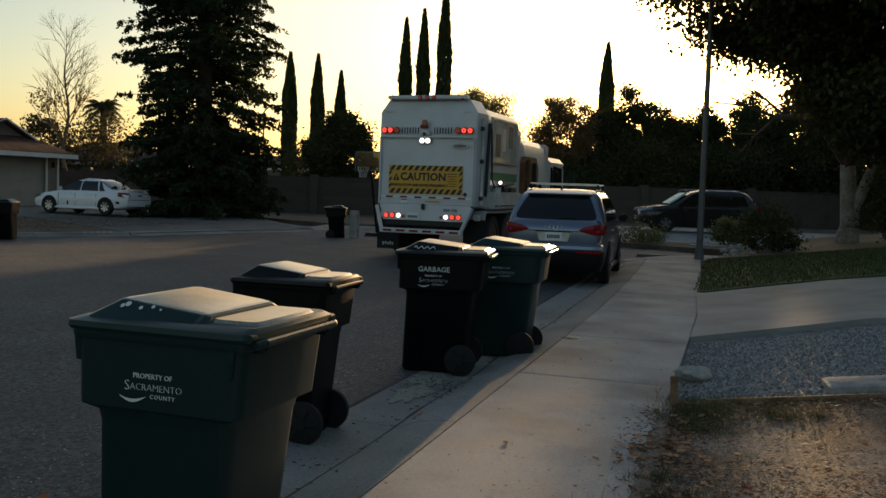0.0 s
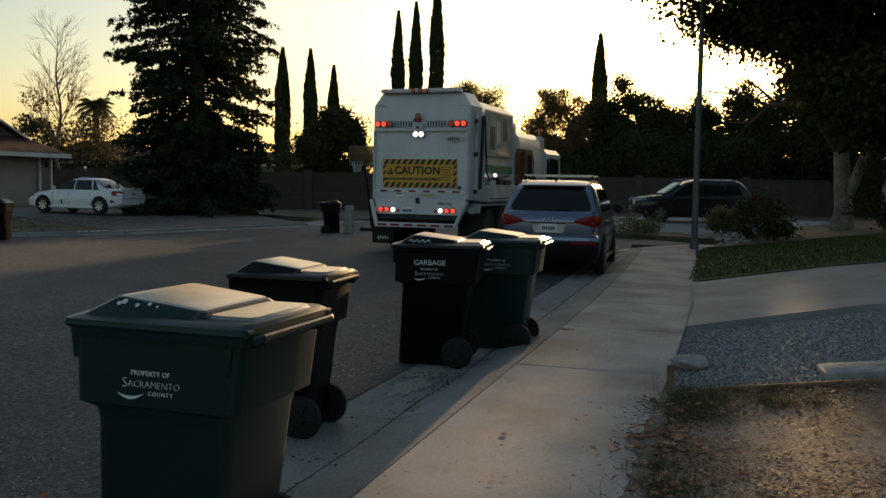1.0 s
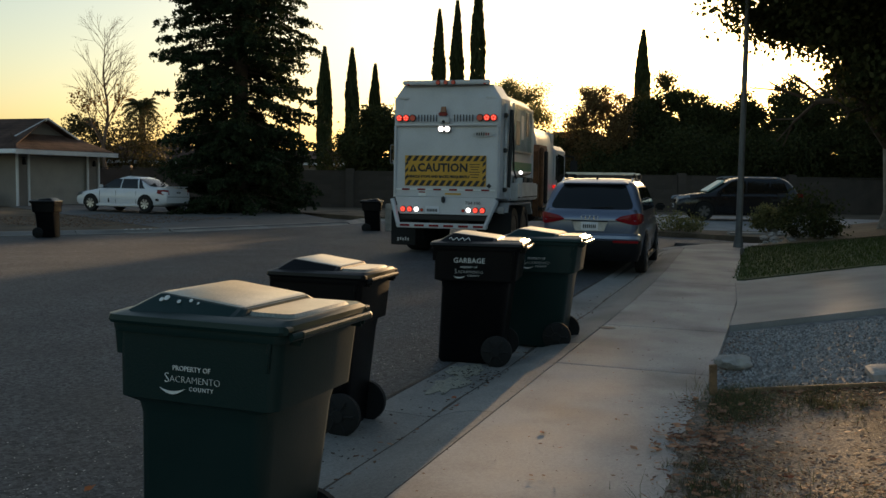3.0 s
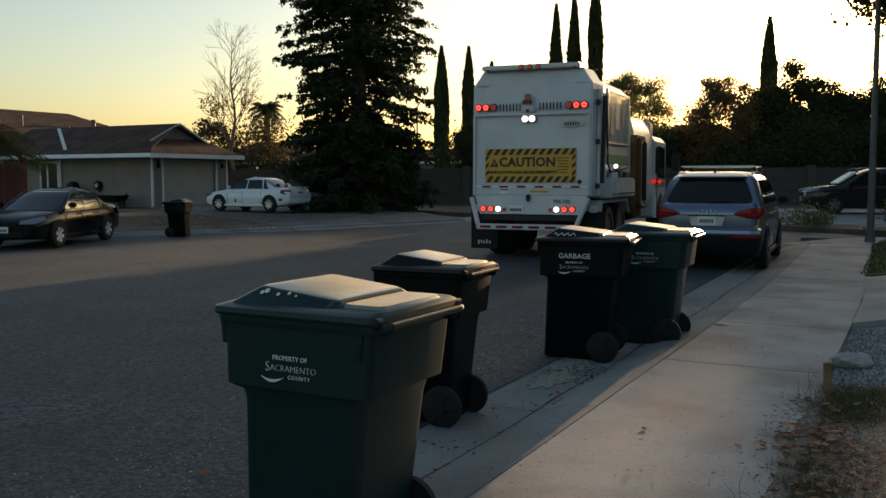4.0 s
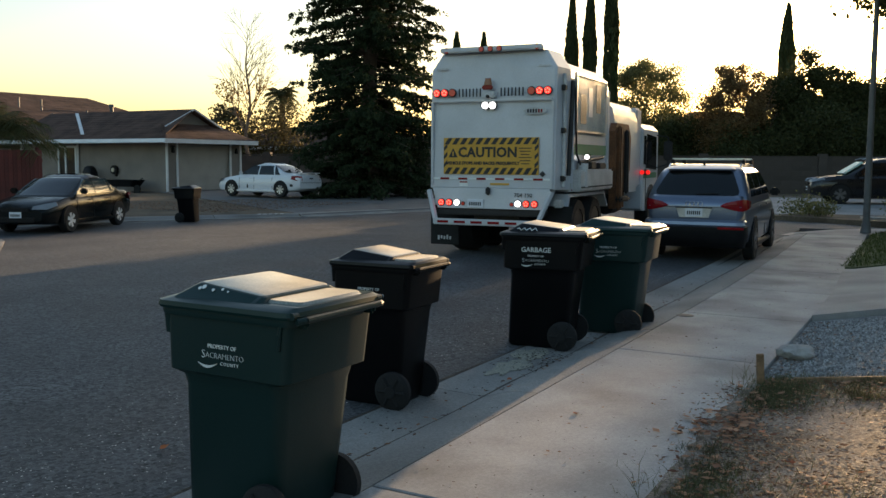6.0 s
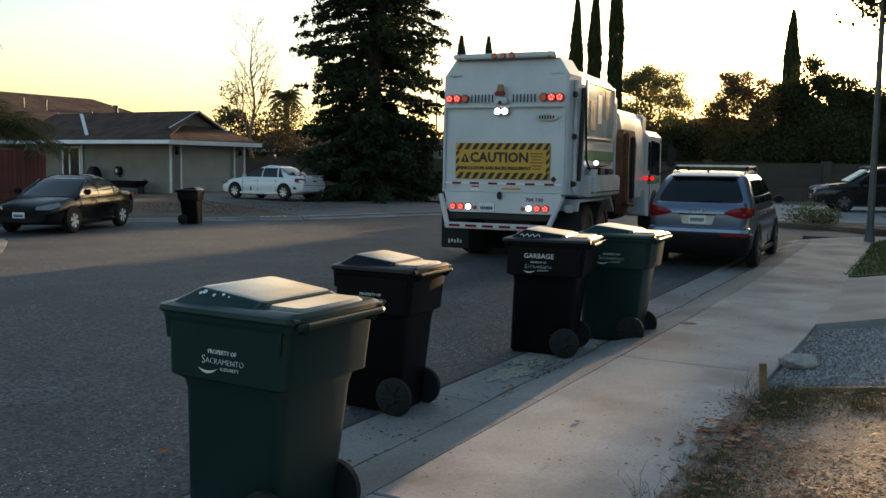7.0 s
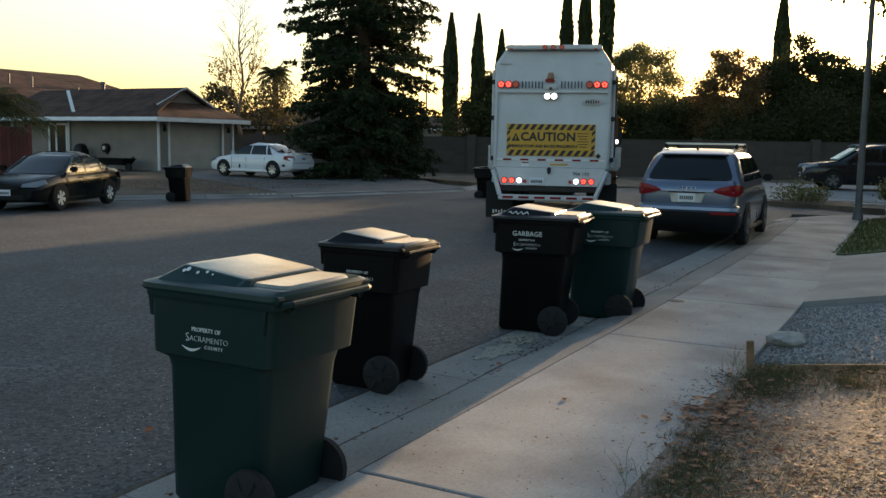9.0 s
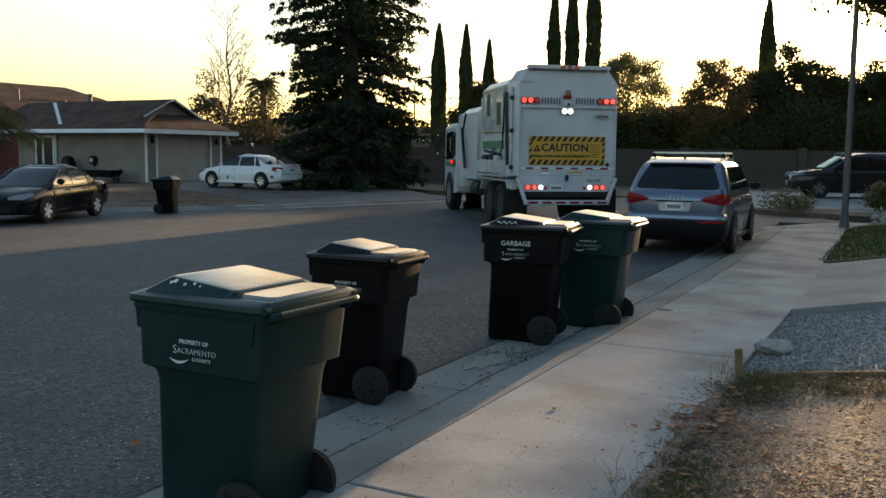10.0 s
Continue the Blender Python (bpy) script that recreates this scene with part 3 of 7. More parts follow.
def redwood(place, height, radius):
    rng = np.random.default_rng(3)
    ob = thing("redwood", "large dark redwood with drooping feathery branches", "tree", pose(*place))
    part("trunk", tube(blank(), (0, 0, -0.1), (0, 0, height), 0.42, 0.04, 12), BARK, ob)
    bm, cs = blank(), []
    z = 0.5
    while z < height - 0.6:
        f = z / height
        reach = radius * min(1.0, 1.06 - 0.95 * max(0, f - 0.30)) * (0.93 + 0.07 * min(1, f * 5))
        for k in range(rng.integers(6, 10) if z > 4 else 12):
            a = rng.uniform(0, 2 * math.pi)
            rl = reach * rng.uniform(0.62, 1.03) * (1.12 if rng.random() < 0.15 else 1)
            rise = rng.uniform(-0.16, 0.14)
            pts = []
            for q in (0, 0.35, 0.7, 1.0):
                pts.append(Vector((math.cos(a) * rl * q, math.sin(a) * rl * q, z + rl * (rise * q - 0.2 * q * q + 0.2 * max(0, q - 0.7)))))
            for i, (p, q) in enumerate(zip(pts, pts[1:])):
                tube(bm, p, q, 0.045 * (1 - i * 0.28), 0.045 * (0.72 - i * 0.26), 5, cap=False)
            P = np.array([list(p) for p in pts])
            # Side sprays leave the branch and hang; needles sit along them.
            twigs = int(10 + 18 * rl / radius)
            t0 = rng.uniform(0.15, 1.0, twigs) ** 0.8
            loc = np.interp(t0, [0, 0.35, 0.7, 1.0], [0, 1, 2, 3])
            i0 = np.clip(loc.astype(int), 0, 2)
            root = P[i0] + (P[i0 + 1] - P[i0]) * (loc - i0)[:, None]
            side = np.array([-math.sin(a), math.cos(a), 0]) * rng.choice([-1, 1], twigs)[:, None]
            out = np.array([math.cos(a), math.sin(a), 0])
            run = (side * 0.8 + out * 0.5) * (rng.uniform(0.25, 0.75, twigs) * (1.15 - 0.6 * t0))[:, None]
            run[:, 2] -= rng.uniform(0.02, 0.22, twigs)
            u = rng.uniform(0, 1, (twigs, 13))
            c = root[:, None, :] + run[:, None, :] * u[:, :, None]
            c[:, :, 2] -= 0.10 * u ** 2
            c = c.reshape(-1, 3) + rng.normal(size=(twigs * 13, 3)) * [0.04, 0.04, 0.035]
            cs.append(c)
        z += rng.uniform(0.16, 0.30)
    part("branchwork", bm, BARK, ob)
    c = np.concatenate(cs)
    part("crown", quads("crown", leaves_at(rng, c, 0.185, 0.075, 0.3), REDWOOD), REDWOOD, ob)
    return ob


redwood(at_az(33.75, 40, 0.1), 21.0, 3.5)


def bare_tree(place, height):
    rng = np.random.default_rng(8)
    ob = thing("bare_tree", "leafless tree with a few rusty leaves", "tree", pose(*place))
    bm, tips = blank(), []
    leader = [Vector((0.12 * math.sin(k * 1.3), 0.1 * math.cos(k * 0.9), height * k / 12)) for k in range(13)]
    for k, (p, q) in enumerate(zip(leader, leader[1:])):
        tube(bm, p, q, 0.15 * (1 - k / 12.6), 0.15 * (1 - (k + 1) / 12.6), 7, cap=False)
    for k in range(30):
        f = rng.uniform(0.26, 0.96)
        p = leader[int(f * 12)].lerp(leader[min(12, int(f * 12) + 1)], f * 12 % 1)
        a = rng.uniform(0, 2 * math.pi)
        way = Vector((math.cos(a), math.sin(a), rng.uniform(0.9, 1.7))).normalized()
        limb_tree(rng, bm, p, way, height * 0.17 * (1.25 - f * 0.85), 0.042 * (1.2 - f), 3, tips, 0.34, 0.18, (2, 4))
    part("trunk", bm, TWIG, ob)
    low = np.array([list(t) for t in tips if 0.3 * height < t.z < 0.62 * height and t.x > -0.2])
    c = low[rng.integers(0, len(low), 520)] + rng.normal(size=(520, 3)) * 0.2
    part("crown", quads("crown", leaves_at(rng, c, 0.14, 0.10), RUST_LEAF), RUST_LEAF, ob)


bare_tree(at_az(41.3, 55), 9.9)


def palm(seed, place, height, reach, label, fronds=34, trunk=0.2, droop=0.9, least=-0.5):
    rng = np.random.default_rng(seed)
    ob = thing("palm_tree", label, "palm tree", pose(*place))
    bm = blank()
    k = max(3, int(height / 0.45))
    for i in range(k):
        tube(bm, (0, 0, height * i / k), (0, 0, height * (i + 1) / k), trunk * (1.12 - 0.2 * i / k), trunk * (0.95 - 0.2 * i / k), 9)
    part("trunk", bm, BARK, ob)
    for f in range(fronds):
        a, up = rng.uniform(0, 2 * math.pi), rng.uniform(least, 1.25)
        rl = reach * rng.uniform(0.8, 1.1)
        rib, vs = [], []
        for s in np.linspace(0, 1, 9):
            h = rl * s * math.cos(up * 0.8)
            rib.append(Vector((math.cos(a) * h, math.sin(a) * h, height + rl * (math.sin(up * 0.8) * s - droop * 0.62 * s * s * math.cos(up * 0.5)))))
        side = Vector((-math.sin(a), math.cos(a), 0))
        for i in range(8):
            d = (rib[i + 1] - rib[i])
            for j in range(5):
                p = rib[i] + d * (j / 5)
                s = (i + j / 5) / 8
                ll = reach * 0.26 * (0.4 + 1.2 * s * (1.25 - s))
                for sg in (-1, 1):
                    t = p + side * sg * ll * 0.8 + d.normalized() * ll * 0.5 + Vector((0, 0, -ll * rng.uniform(0.25, 0.7)))
                    wv = d.normalized() * 0.018
                    vs.append([p - wv, p + wv, t + wv * 0.3, t - wv * 0.3])
            vs.append([rib[i] - side * 0.012, rib[i] + side * 0.012, rib[i + 1] + side * 0.01, rib[i + 1] - side * 0.01])
        me = quads("frond", np.array([[list(p) for p in q] for q in vs]), FROND)
        part("frond", me, FROND, ob)
    return ob


palm(41, at_az(39.2, 62), 6.1, 1.35, "distant fan palm in silhouette", 60, 0.22, 0.8)
palm(42, at_az(60.0, 27.0), 5.4, 2.3, "tall feather palm with hanging fronds", 40, 0.22, 1.1)
palm(43, at_az(56.0, 31.5), 2.5, 2.5, "young feather palm behind the red fence", 44, 0.26, 0.75, 0.2)

# Trees behind the wall and across the bend.
broad_tree(51, at_az(40.0, 60), 5.6, 2.6, "low autumn tree beside the bare one", DULL_LEAF, 5000, 0.2, name="tree")
broad_tree(50, at_az(42.6, 58), 5.4, 1.6, "small leafy tree beside the bare one", DULL_LEAF, 3500, 0.2)
broad_tree(52, at_az(25.2, 58), 6.2, 2.3, "round dark evergreen tree", BROADLEAF, 42000, 0.2, low=0.05, clumps=110, tight=0.85)
broad_tree(53, at_az(27.2, 64), 4.3, 1.9, "round dark shrub behind the wall", BROADLEAF, 4500, 0.2, low=0.05)
broad_tree(54, at_az(16.55, 84), 11.0, 3.8, "airy grey-green eucalyptus tree", OLIVE, 34000, 0.19, 0.2, low=0.32, clumps=120, tight=0.62)
broad_tree(55, at_az(11.0, 58), 7.5, 2.3, "dry-leaved tree glowing against the sun", RUST_LEAF, 44000, 0.14, low=0.04, clumps=110, tight=0.8)
for seed, az, d, h, r in ((56, 8.7, 59, 6.6, 2.2), (57, 6.9, 60, 8.1, 2.3), (58, 4.8, 60, 6.5, 2.2), (59, 3.0, 61, 7.3, 2.1), (60, -0.15, 62, 8.0, 2.3), (61, -2.6, 60, 8.0, 3.1), (62, -5.6, 58, 8.0, 3.2), (63, -9.2, 55, 8.6, 3.6), (64, -13.4, 50, 9.0, 4.2)):
    broad_tree(seed, at_az(az, d), h, r, "dense dark tree behind the wall", BROADLEAF, 42000, 0.19, low=0.02, clumps=130, tight=0.8)
for seed, az, d, h, r in ((65, 13.2, 60, 4.6, 2.7), (66, 15.4, 61, 4.6, 2.3), (67, 17.4, 62, 4.4, 2.5), (68, 9.9, 56, 3.9, 2.4), (69, 5.7, 56, 4.6, 2.6), (70, 1.2, 57, 4.6, 2.6)):
    broad_tree(seed, at_az(az, d), h, r, "low dark shrub behind the wall", BROADLEAF, 22000, 0.18, low=0.03, clumps=90)


def street_tree(place):
    """The pale-barked tree on the lawn, whose crown hangs over the walk."""
    rng = np.random.default_rng(77)
    ob = thing("lawn_tree", "broad tree with pale peeling bark and dark drooping crown", "tree", pose(*place))
    bm, tips = blank(), []
    tube(bm, (0, 0, -0.1), (0.05, -0.1, 0.5), 0.36, 0.25, 12, cap=False)
    tube(bm, (0.05, -0.1, 0.5), (-0.1, -0.1, 2.3), 0.25, 0.19, 12, cap=False)
    tube(bm, (0.0, -0.1, 0.6), (0.8, -0.4, 2.9), 0.17, 0.12, 10, cap=False)
    limbs = blank()
    for way in ((-0.55, -0.45, 0.75), (0.5, -0.7, 0.6), (-0.25, 0.5, 0.8), (0.1, -0.9, 0.6)):
        limb_tree(rng, limbs, Vector((-0.1, -0.1, 2.2)), Vector(way).normalized(), 2.2, 0.16, 3, tips, 0.5, 0.12, (2, 4))
    part("trunk", bm, PALE_BARK, ob, "pale peeling trunk")
    part("branchwork", limbs, BARK, ob)
    n, clumps = 200000, 620
    cl = np.stack([rng.uniform(-6.2, 6.5, clumps), rng.uniform(-9, 4.0, clumps), rng.uniform(2.2, 9.6, clumps)], 1)
    edge = ((cl[:, 0] - 0.9) / 6.0) ** 2 + ((cl[:, 1] + 3.2) / 5.2) ** 2 + ((cl[:, 2] - 6.9) / 2.5) ** 2
    skirt = ((cl[:, 0] - 2.3) / 4.4) ** 2 + ((cl[:, 1] + 2.6) / 4.2) ** 2 + ((cl[:, 2] - 4.8) / 2.6) ** 2
    cl = cl[(edge < 1.0) | (skirt < 1.0)]
    pick = rng.integers(0, len(cl), n)
    c = cl[pick] + rng.normal(size=(n, 3)) * [0.42, 0.42, 0.32]
    part("crown", quads("crown", leaves_at(rng, c, 0.165, 0.105, 0.5), BROADLEAF), BROADLEAF, ob)


street_tree((2.9, 27.6, 0.05 + yard_rise(2.9)))


# ---- wheeled bins ----
def wheel_bin(label, m, plastic, lid_plastic, garbage=False, marks=True, share=(1.0, 1.0, 1.0)):
    """A two-wheeled cart: front at -x, wheels and handle at +x, lettering on both broad sides."""
    gloss = GREEN_GLOSS if plastic == GREEN_PLASTIC else BLACK_GLOSS
    ob = thing("wheeled_bin", label, "wheeled bin", m, "wheeled bins")
    # Body: tapered tub with a wide collar round its top.
    rings = [rrect(-0.30, 0.26, -0.235, 0.235, 0.06, 0.015), rrect(-0.318, 0.275, -0.25, 0.25, 0.07, 0.04),
             rrect(-0.335, 0.30, -0.292, 0.292, 0.075, 0.66), rrect(-0.34, 0.305, -0.312, 0.312, 0.075, 0.712),
             rrect(-0.402, 0.358, -0.326, 0.326, 0.05, 0.732), rrect(-0.415, 0.37, -0.335, 0.335, 0.045, 1.0),
             rrect(-0.40, 0.355, -0.32, 0.32, 0.045, 1.0), rrect(-0.38, 0.33, -0.30, 0.30, 0.045, 0.9)]
    body = part("body", loft(blank(), rings), plastic, ob, smooth=30)
    # Rim, moulded grooves and side ribs.
    part("rim", loft(blank(), [rrect(-0.435, 0.385, -0.35, 0.35, 0.05, 0.985), rrect(-0.44, 0.39, -0.355, 0.355, 0.05, 1.0), rrect(-0.44, 0.39, -0.355, 0.355, 0.05, 1.015), rrect(-0.43, 0.38, -0.345, 0.345, 0.05, 1.022)]), plastic, ob)
    for sy in (-1, 1):
        bm = pipe(blank(), [(0.325, sy * 0.338, 1.0), (0.32, sy * 0.338, 0.95), (0.315, sy * 0.334, 0.88)], 0.011, 6)
        part("gusset", bm, plastic, body)
    # Lid: flat skirt, raised hump towards the front, hinge at the back.
    lid = loft(blank(), [rrect(-0.455, 0.40, -0.365, 0.365, 0.06, 1.018), rrect(-0.465, 0.41, -0.372, 0.372, 0.065, 1.03), rrect(-0.46, 0.405, -0.368, 0.368, 0.065, 1.05), rrect(-0.41, 0.39, -0.325, 0.325, 0.06, 1.066)])
    lid_ob = part("lid", lid, gloss, ob, "lid with a raised hump", smooth=20)
    tilt = lambda ring, k: [Vector((p.x, p.y, p.z - k * (p.x + 0.33))) for p in ring]
    hump = loft(blank(), [rrect(-0.405, 0.17, -0.345, 0.345, 0.05, 1.055), tilt(rrect(-0.27, 0.15, -0.265, 0.265, 0.03, 1.135), 0.10), tilt(rrect(-0.255, 0.135, -0.255, 0.255, 0.03, 1.138), 0.10)])
    part("hump", hump, gloss, lid_ob, smooth=12)
    # On the near bins, pale hump top and hinge panel carry painted sky sheen.
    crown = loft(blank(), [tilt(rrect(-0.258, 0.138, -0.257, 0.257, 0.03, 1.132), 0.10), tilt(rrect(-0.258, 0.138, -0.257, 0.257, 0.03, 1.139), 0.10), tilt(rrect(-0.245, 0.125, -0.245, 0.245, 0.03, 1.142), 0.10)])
    part("hump_top", crown, lid_plastic, lid_ob, "top of the lid, sky sheen painted on near bins", smooth=12)
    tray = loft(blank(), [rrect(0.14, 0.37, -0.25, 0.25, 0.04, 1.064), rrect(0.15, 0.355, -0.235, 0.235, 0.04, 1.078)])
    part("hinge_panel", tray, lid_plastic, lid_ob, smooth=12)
    part("lid_grip", box(blank(), (-0.47, 0, 1.035), (0.05, 0.3, 0.02), bevel=0.008), gloss, lid_ob)
    # Handle with its two arms.
    for sy in (-1, 1):
        part("handle_arm", box(blank(), (0.385, sy * 0.26, 0.995), (0.09, 0.035, 0.045), bevel=0.012), plastic, ob)
        part("hinge_pin", tube(blank(), (0.395, sy * 0.31, 1.035), (0.395, sy * 0.35, 1.035), 0.016, 0.016, 10), plastic, ob)
    part("handle", pipe(blank(), [(0.415, -0.335, 1.012), (0.432, -0.29, 1.016), (0.432, 0.29, 1.016), (0.415, 0.335, 1.012)], 0.015, 10), plastic, ob)
    # Lift pocket lip under the front rim, and the latch cord beside the hinge.
    part("lift_lip", loft(blank(), [rrect(-0.428, -0.36, -0.322, 0.322, 0.02, 0.895), rrect(-0.436, -0.36, -0.332, 0.332, 0.02, 0.99)]), plastic, body, smooth=30)
    # Wheels on a steel axle.
    for sy in (-1, 1):
        part("axle", tube(blank(), (0.25, sy * 0.20, 0.14), (0.25, sy * 0.30, 0.14), 0.012, 0.012, 8), DARK_STEEL, ob)
    for sy in (-1, 1):
        bm = blank()
        prof = [(0.145, 0.0), (0.145, 0.035), (0.125, 0.05), (0.05, 0.055), (0.04, 0.07), (0.0, 0.072)]
        rings = [[Vector((0.25 + r * math.cos(2 * math.pi * k / 28), sy * (0.262 + d), 0.14 + r * math.sin(2 * math.pi * k / 28))) for k in range(28)] for r, d in prof[:-1]]
        loft(bm, rings)
        w = part("wheel", bm, RUBBER, ob, "black moulded wheel", smooth=35)
        for k in range(6):
            a = 2 * math.pi * k / 6
            bm = tube(blank(), (0.25 + 0.04 * math.cos(a), sy * 0.316, 0.14 + 0.04 * math.sin(a)), (0.25 + 0.115 * math.cos(a), sy * 0.314, 0.14 + 0.115 * math.sin(a)), 0.012, 0.012, 6)
            part("spoke", bm, RUBBER, w)
    # Lettering on the collar of each broad side.
    if marks:
        for sy in (-1, 1):
            rows = [("PROPERTY OF", 0.029, 0.860), ("S", 0.060, 0.820), ("ACRAMENTO", 0.040, 0.818), ("COUNTY", 0.024, 0.786)]
            cx = -0.035
            if garbage:
                rows = [("GARBAGE", 0.066, 0.90), ("PROPERTY OF", 0.025, 0.845), ("S", 0.058, 0.806), ("ACRAMENTO", 0.039, 0.804), ("COUNTY", 0.023, 0.773)]
                cx = -0.08
            for body_text, size, z in rows:
                shift = {"COUNTY": 0.05, "S": -0.118, "ACRAMENTO": 0.018}.get(body_text, 0.0) * -sy
                me = text_mesh("lettering", body_text, size, PRINT, 1.25 if body_text == "COUNTY" else 1.0, 0.002, -0.0011 if body_text in ("S", "ACRAMENTO") else 0.0)
                lean = (z - 0.755) / 0.245 * 0.01
                part("lettering", me, PRINT, body, "white printed lettering", wall_frame((cx + shift, sy * (0.3268 + lean), z), (-sy, 0, 0), (0, 0, 1)))
            z0 = 0.770 if garbage else 0.784
            k = 0.75 if garbage else 0.8
            mid = lambda u: (k * (-0.185 + 0.16 * u), z0 + 0.012 - k * 0.036 * math.sin(math.pi * min(1.0, 0.15 + u * 0.75)))
            edge = []
            for sgn in (1, -1):
                for i in range(13) if sgn > 0 else range(11, 0, -1):
                    u = i / 12
                    edge.append((cx - sy * mid(u)[0], sy * 0.333, mid(u)[1] + sgn * k * 0.0075 * math.sin(math.pi * u)))
            part("wave_mark", prism(blank(), edge, (0, sy * 0.003, 0)), PRINT, body, "white wave mark", smooth=0)
    # The tub leans back over its wheels.
    lean = Matrix(((1, 0, 0.08, 0), (0, 1, 0, 0), (0, 0, 1.085, 0), (0, 0, 0, 1)))
    lean = Matrix.Diagonal((*share, 1.0)) @ lean
    for o in ob.children_recursive:
        if o.name.split(".")[0] not in ("wheel", "spoke", "axle"):
            if o.name.startswith("lettering"):
                o.matrix_basis = Matrix.Translation(lean @ o.matrix_basis.translation - o.matrix_basis.translation) @ o.matrix_basis
            else:
                o.data.transform(lean)
        elif share[0] != 1.0:
            side = 1 if o.data.vertices[0].co.y > 0 else -1
            o.data.transform(Matrix.Translation((0.25 * (share[0] - 1), side * 0.29 * (share[1] - 1), 0)))
    return ob


near_bin = wheel_bin("dark green wheeled bin with white county lettering", pose(-2.19, 3.32, -0.08, 0, 0, -1), GREEN_PLASTIC, GREEN_LID_SHEEN)
wheel_bin("smaller black wheeled bin with white county lettering", pose(-2.89, 5.52, -0.085, 0, 0, 2), BLACK_PLASTIC, BLACK_LID_SHEEN, share=(0.84, 0.80, 0.955))
black = wheel_bin("black wheeled bin lettered for garbage", pose(-2.67, 8.13, -0.085, 0, 0, 9), BLACK_PLASTIC, BLACK_LID_SHEEN, True)
wheel_bin("dark green wheeled bin close beside a black one", pose(-2.32, 9.2, -0.085, 0, 0, 3), GREEN_PLASTIC, GREEN_LID_SHEEN)
wheel_bin("black wheeled bin across the street", pose(-18.65, 19.3, -0.075, 0, 0, 200), BLACK_PLASTIC, BLACK_GLOSS, marks=False, share=(0.8, 0.78, 0.88))
wheel_bin("black wheeled bin beside the basketball hoop", pose(-12.3, 26.6, -0.07, 0, 0, 200), BLACK_PLASTIC, BLACK_GLOSS, marks=False, share=(0.8, 0.78, 0.88))
# Pale droppings on the near bin's lid.
for dx, dy, r in ((-0.235, -0.285, 0.011), (-0.215, -0.276, 0.014), (-0.15, -0.282, 0.010), (-0.10, -0.27, 0.009), (-0.06, -0.276, 0.006)):
    top = 1.135 - 0.10 * (dx + 0.33)
    z = (1.055 + (top - 1.055) * (0.345 + dy) / 0.08) * 1.085
    up = Vector((0, -0.08, 0.087)).normalized()
    p = Vector((dx + 0.08 * z / 1.085, dy, z))
    part("dropping", tube(blank(), p - up * 0.001, p + up * 0.002, r, r * 0.7, 9), PRINT, near_bin, "white bird dropping")
# White scrawl on the black bin's lid.
pts = [(-0.20 + 0.018 * i, -0.316 + 0.012 * math.sin(i * 2.1), 1.175 + 0.014 * math.sin(i * 2.1)) for i in range(12)]
part("scrawl", pipe(blank(), pts, 0.004, 4), PRINT, black, "white marker scrawl")


# ---- the refuse truck: rear at y = 0, driving towards +y ----
def disc(bm, c, r, depth, seg=16, axis="y"):
    c = Vector(c)
    d = {"x": Vector((1, 0, 0)), "y": Vector((0, 1, 0)), "z": Vector((0, 0, 1))}[axis] * depth / 2
    return tube(bm, c - d, c + d, r, r, seg)


def road_wheel(parent, c, r, width, rim_mat, side, spokes=5, tyre_mat=None, rim_share=0.64, name="wheel"):
    """Tyre, rim and spokes round an axle along x; side is the way that the hub faces."""
    m = pose(*c, 0, 0, 0)
    seg = 28
    prof = [(r * 0.72, -0.5), (r * 0.93, -0.5), (r, -0.36), (r, 0.36), (r * 0.93, 0.5), (r * rim_share, 0.5), (r * rim_share * 0.97, 0.34)]
    rings = [[Vector((side * w * width, p * math.cos(2 * math.pi * k / seg), p * math.sin(2 * math.pi * k / seg))) for k in range(seg)] for p, w in prof]
    w = part(name, loft(blank(), rings), tyre_mat or RUBBER, parent, m=m)
    rr = r * rim_share
    bm = loft(blank(), [[Vector((side * d * width, p * math.cos(2 * math.pi * k / seg), p * math.sin(2 * math.pi * k / seg))) for k in range(seg)] for p, d in ((rr, 0.47), (rr * 0.9, 0.47), (rr * 0.84, 0.2), (rr * 0.1, 0.18))])
    part("rim", bm, rim_mat if spokes == 0 else DARK_STEEL, w)
    for k in range(spokes):
        a = 2 * math.pi * k / spokes + 0.3
        bm = prism(blank(), [(side * 0.36 * width, (rr * 0.12) * math.cos(a + s * 1.2) + 0, (rr * 0.12) * math.sin(a + s * 1.2)) for s in (-1, 1)] + [(side * 0.43 * width, rr * 0.92 * math.cos(a + s * 1.6 / spokes), rr * 0.92 * math.sin(a + s * 1.6 / spokes)) for s in (1, -1)], (side * 0.02, 0, 0))
        part("spoke", bm, rim_mat, w)
    part("hub", disc(blank(), (side * 0.4 * width, 0, 0), rr * 0.2, 0.08, 12, "x"), rim_mat, w)
    return w


truck = thing("refuse_truck", "white side-loading refuse truck with lit red rear lamps", "truck")


def tp(name, bm, material, label="", parent=None, smooth=35.0):
    return part(name, bm, material, parent or truck, label, smooth=smooth)


# Rear door: chamfered outline, slightly bowed towards the top.
def outline(w, z0, z1, ch, y, lean=0.0):
    return [Vector((-w, y, z0)), Vector((w, y, z0)), Vector((w, y + lean * 0.6, z1 - ch * 1.5)), Vector((w - ch, y + lean, z1)), Vector((-w + ch, y + lean, z1)), Vector((-w, y + lean * 0.6, z1 - ch * 1.5))]


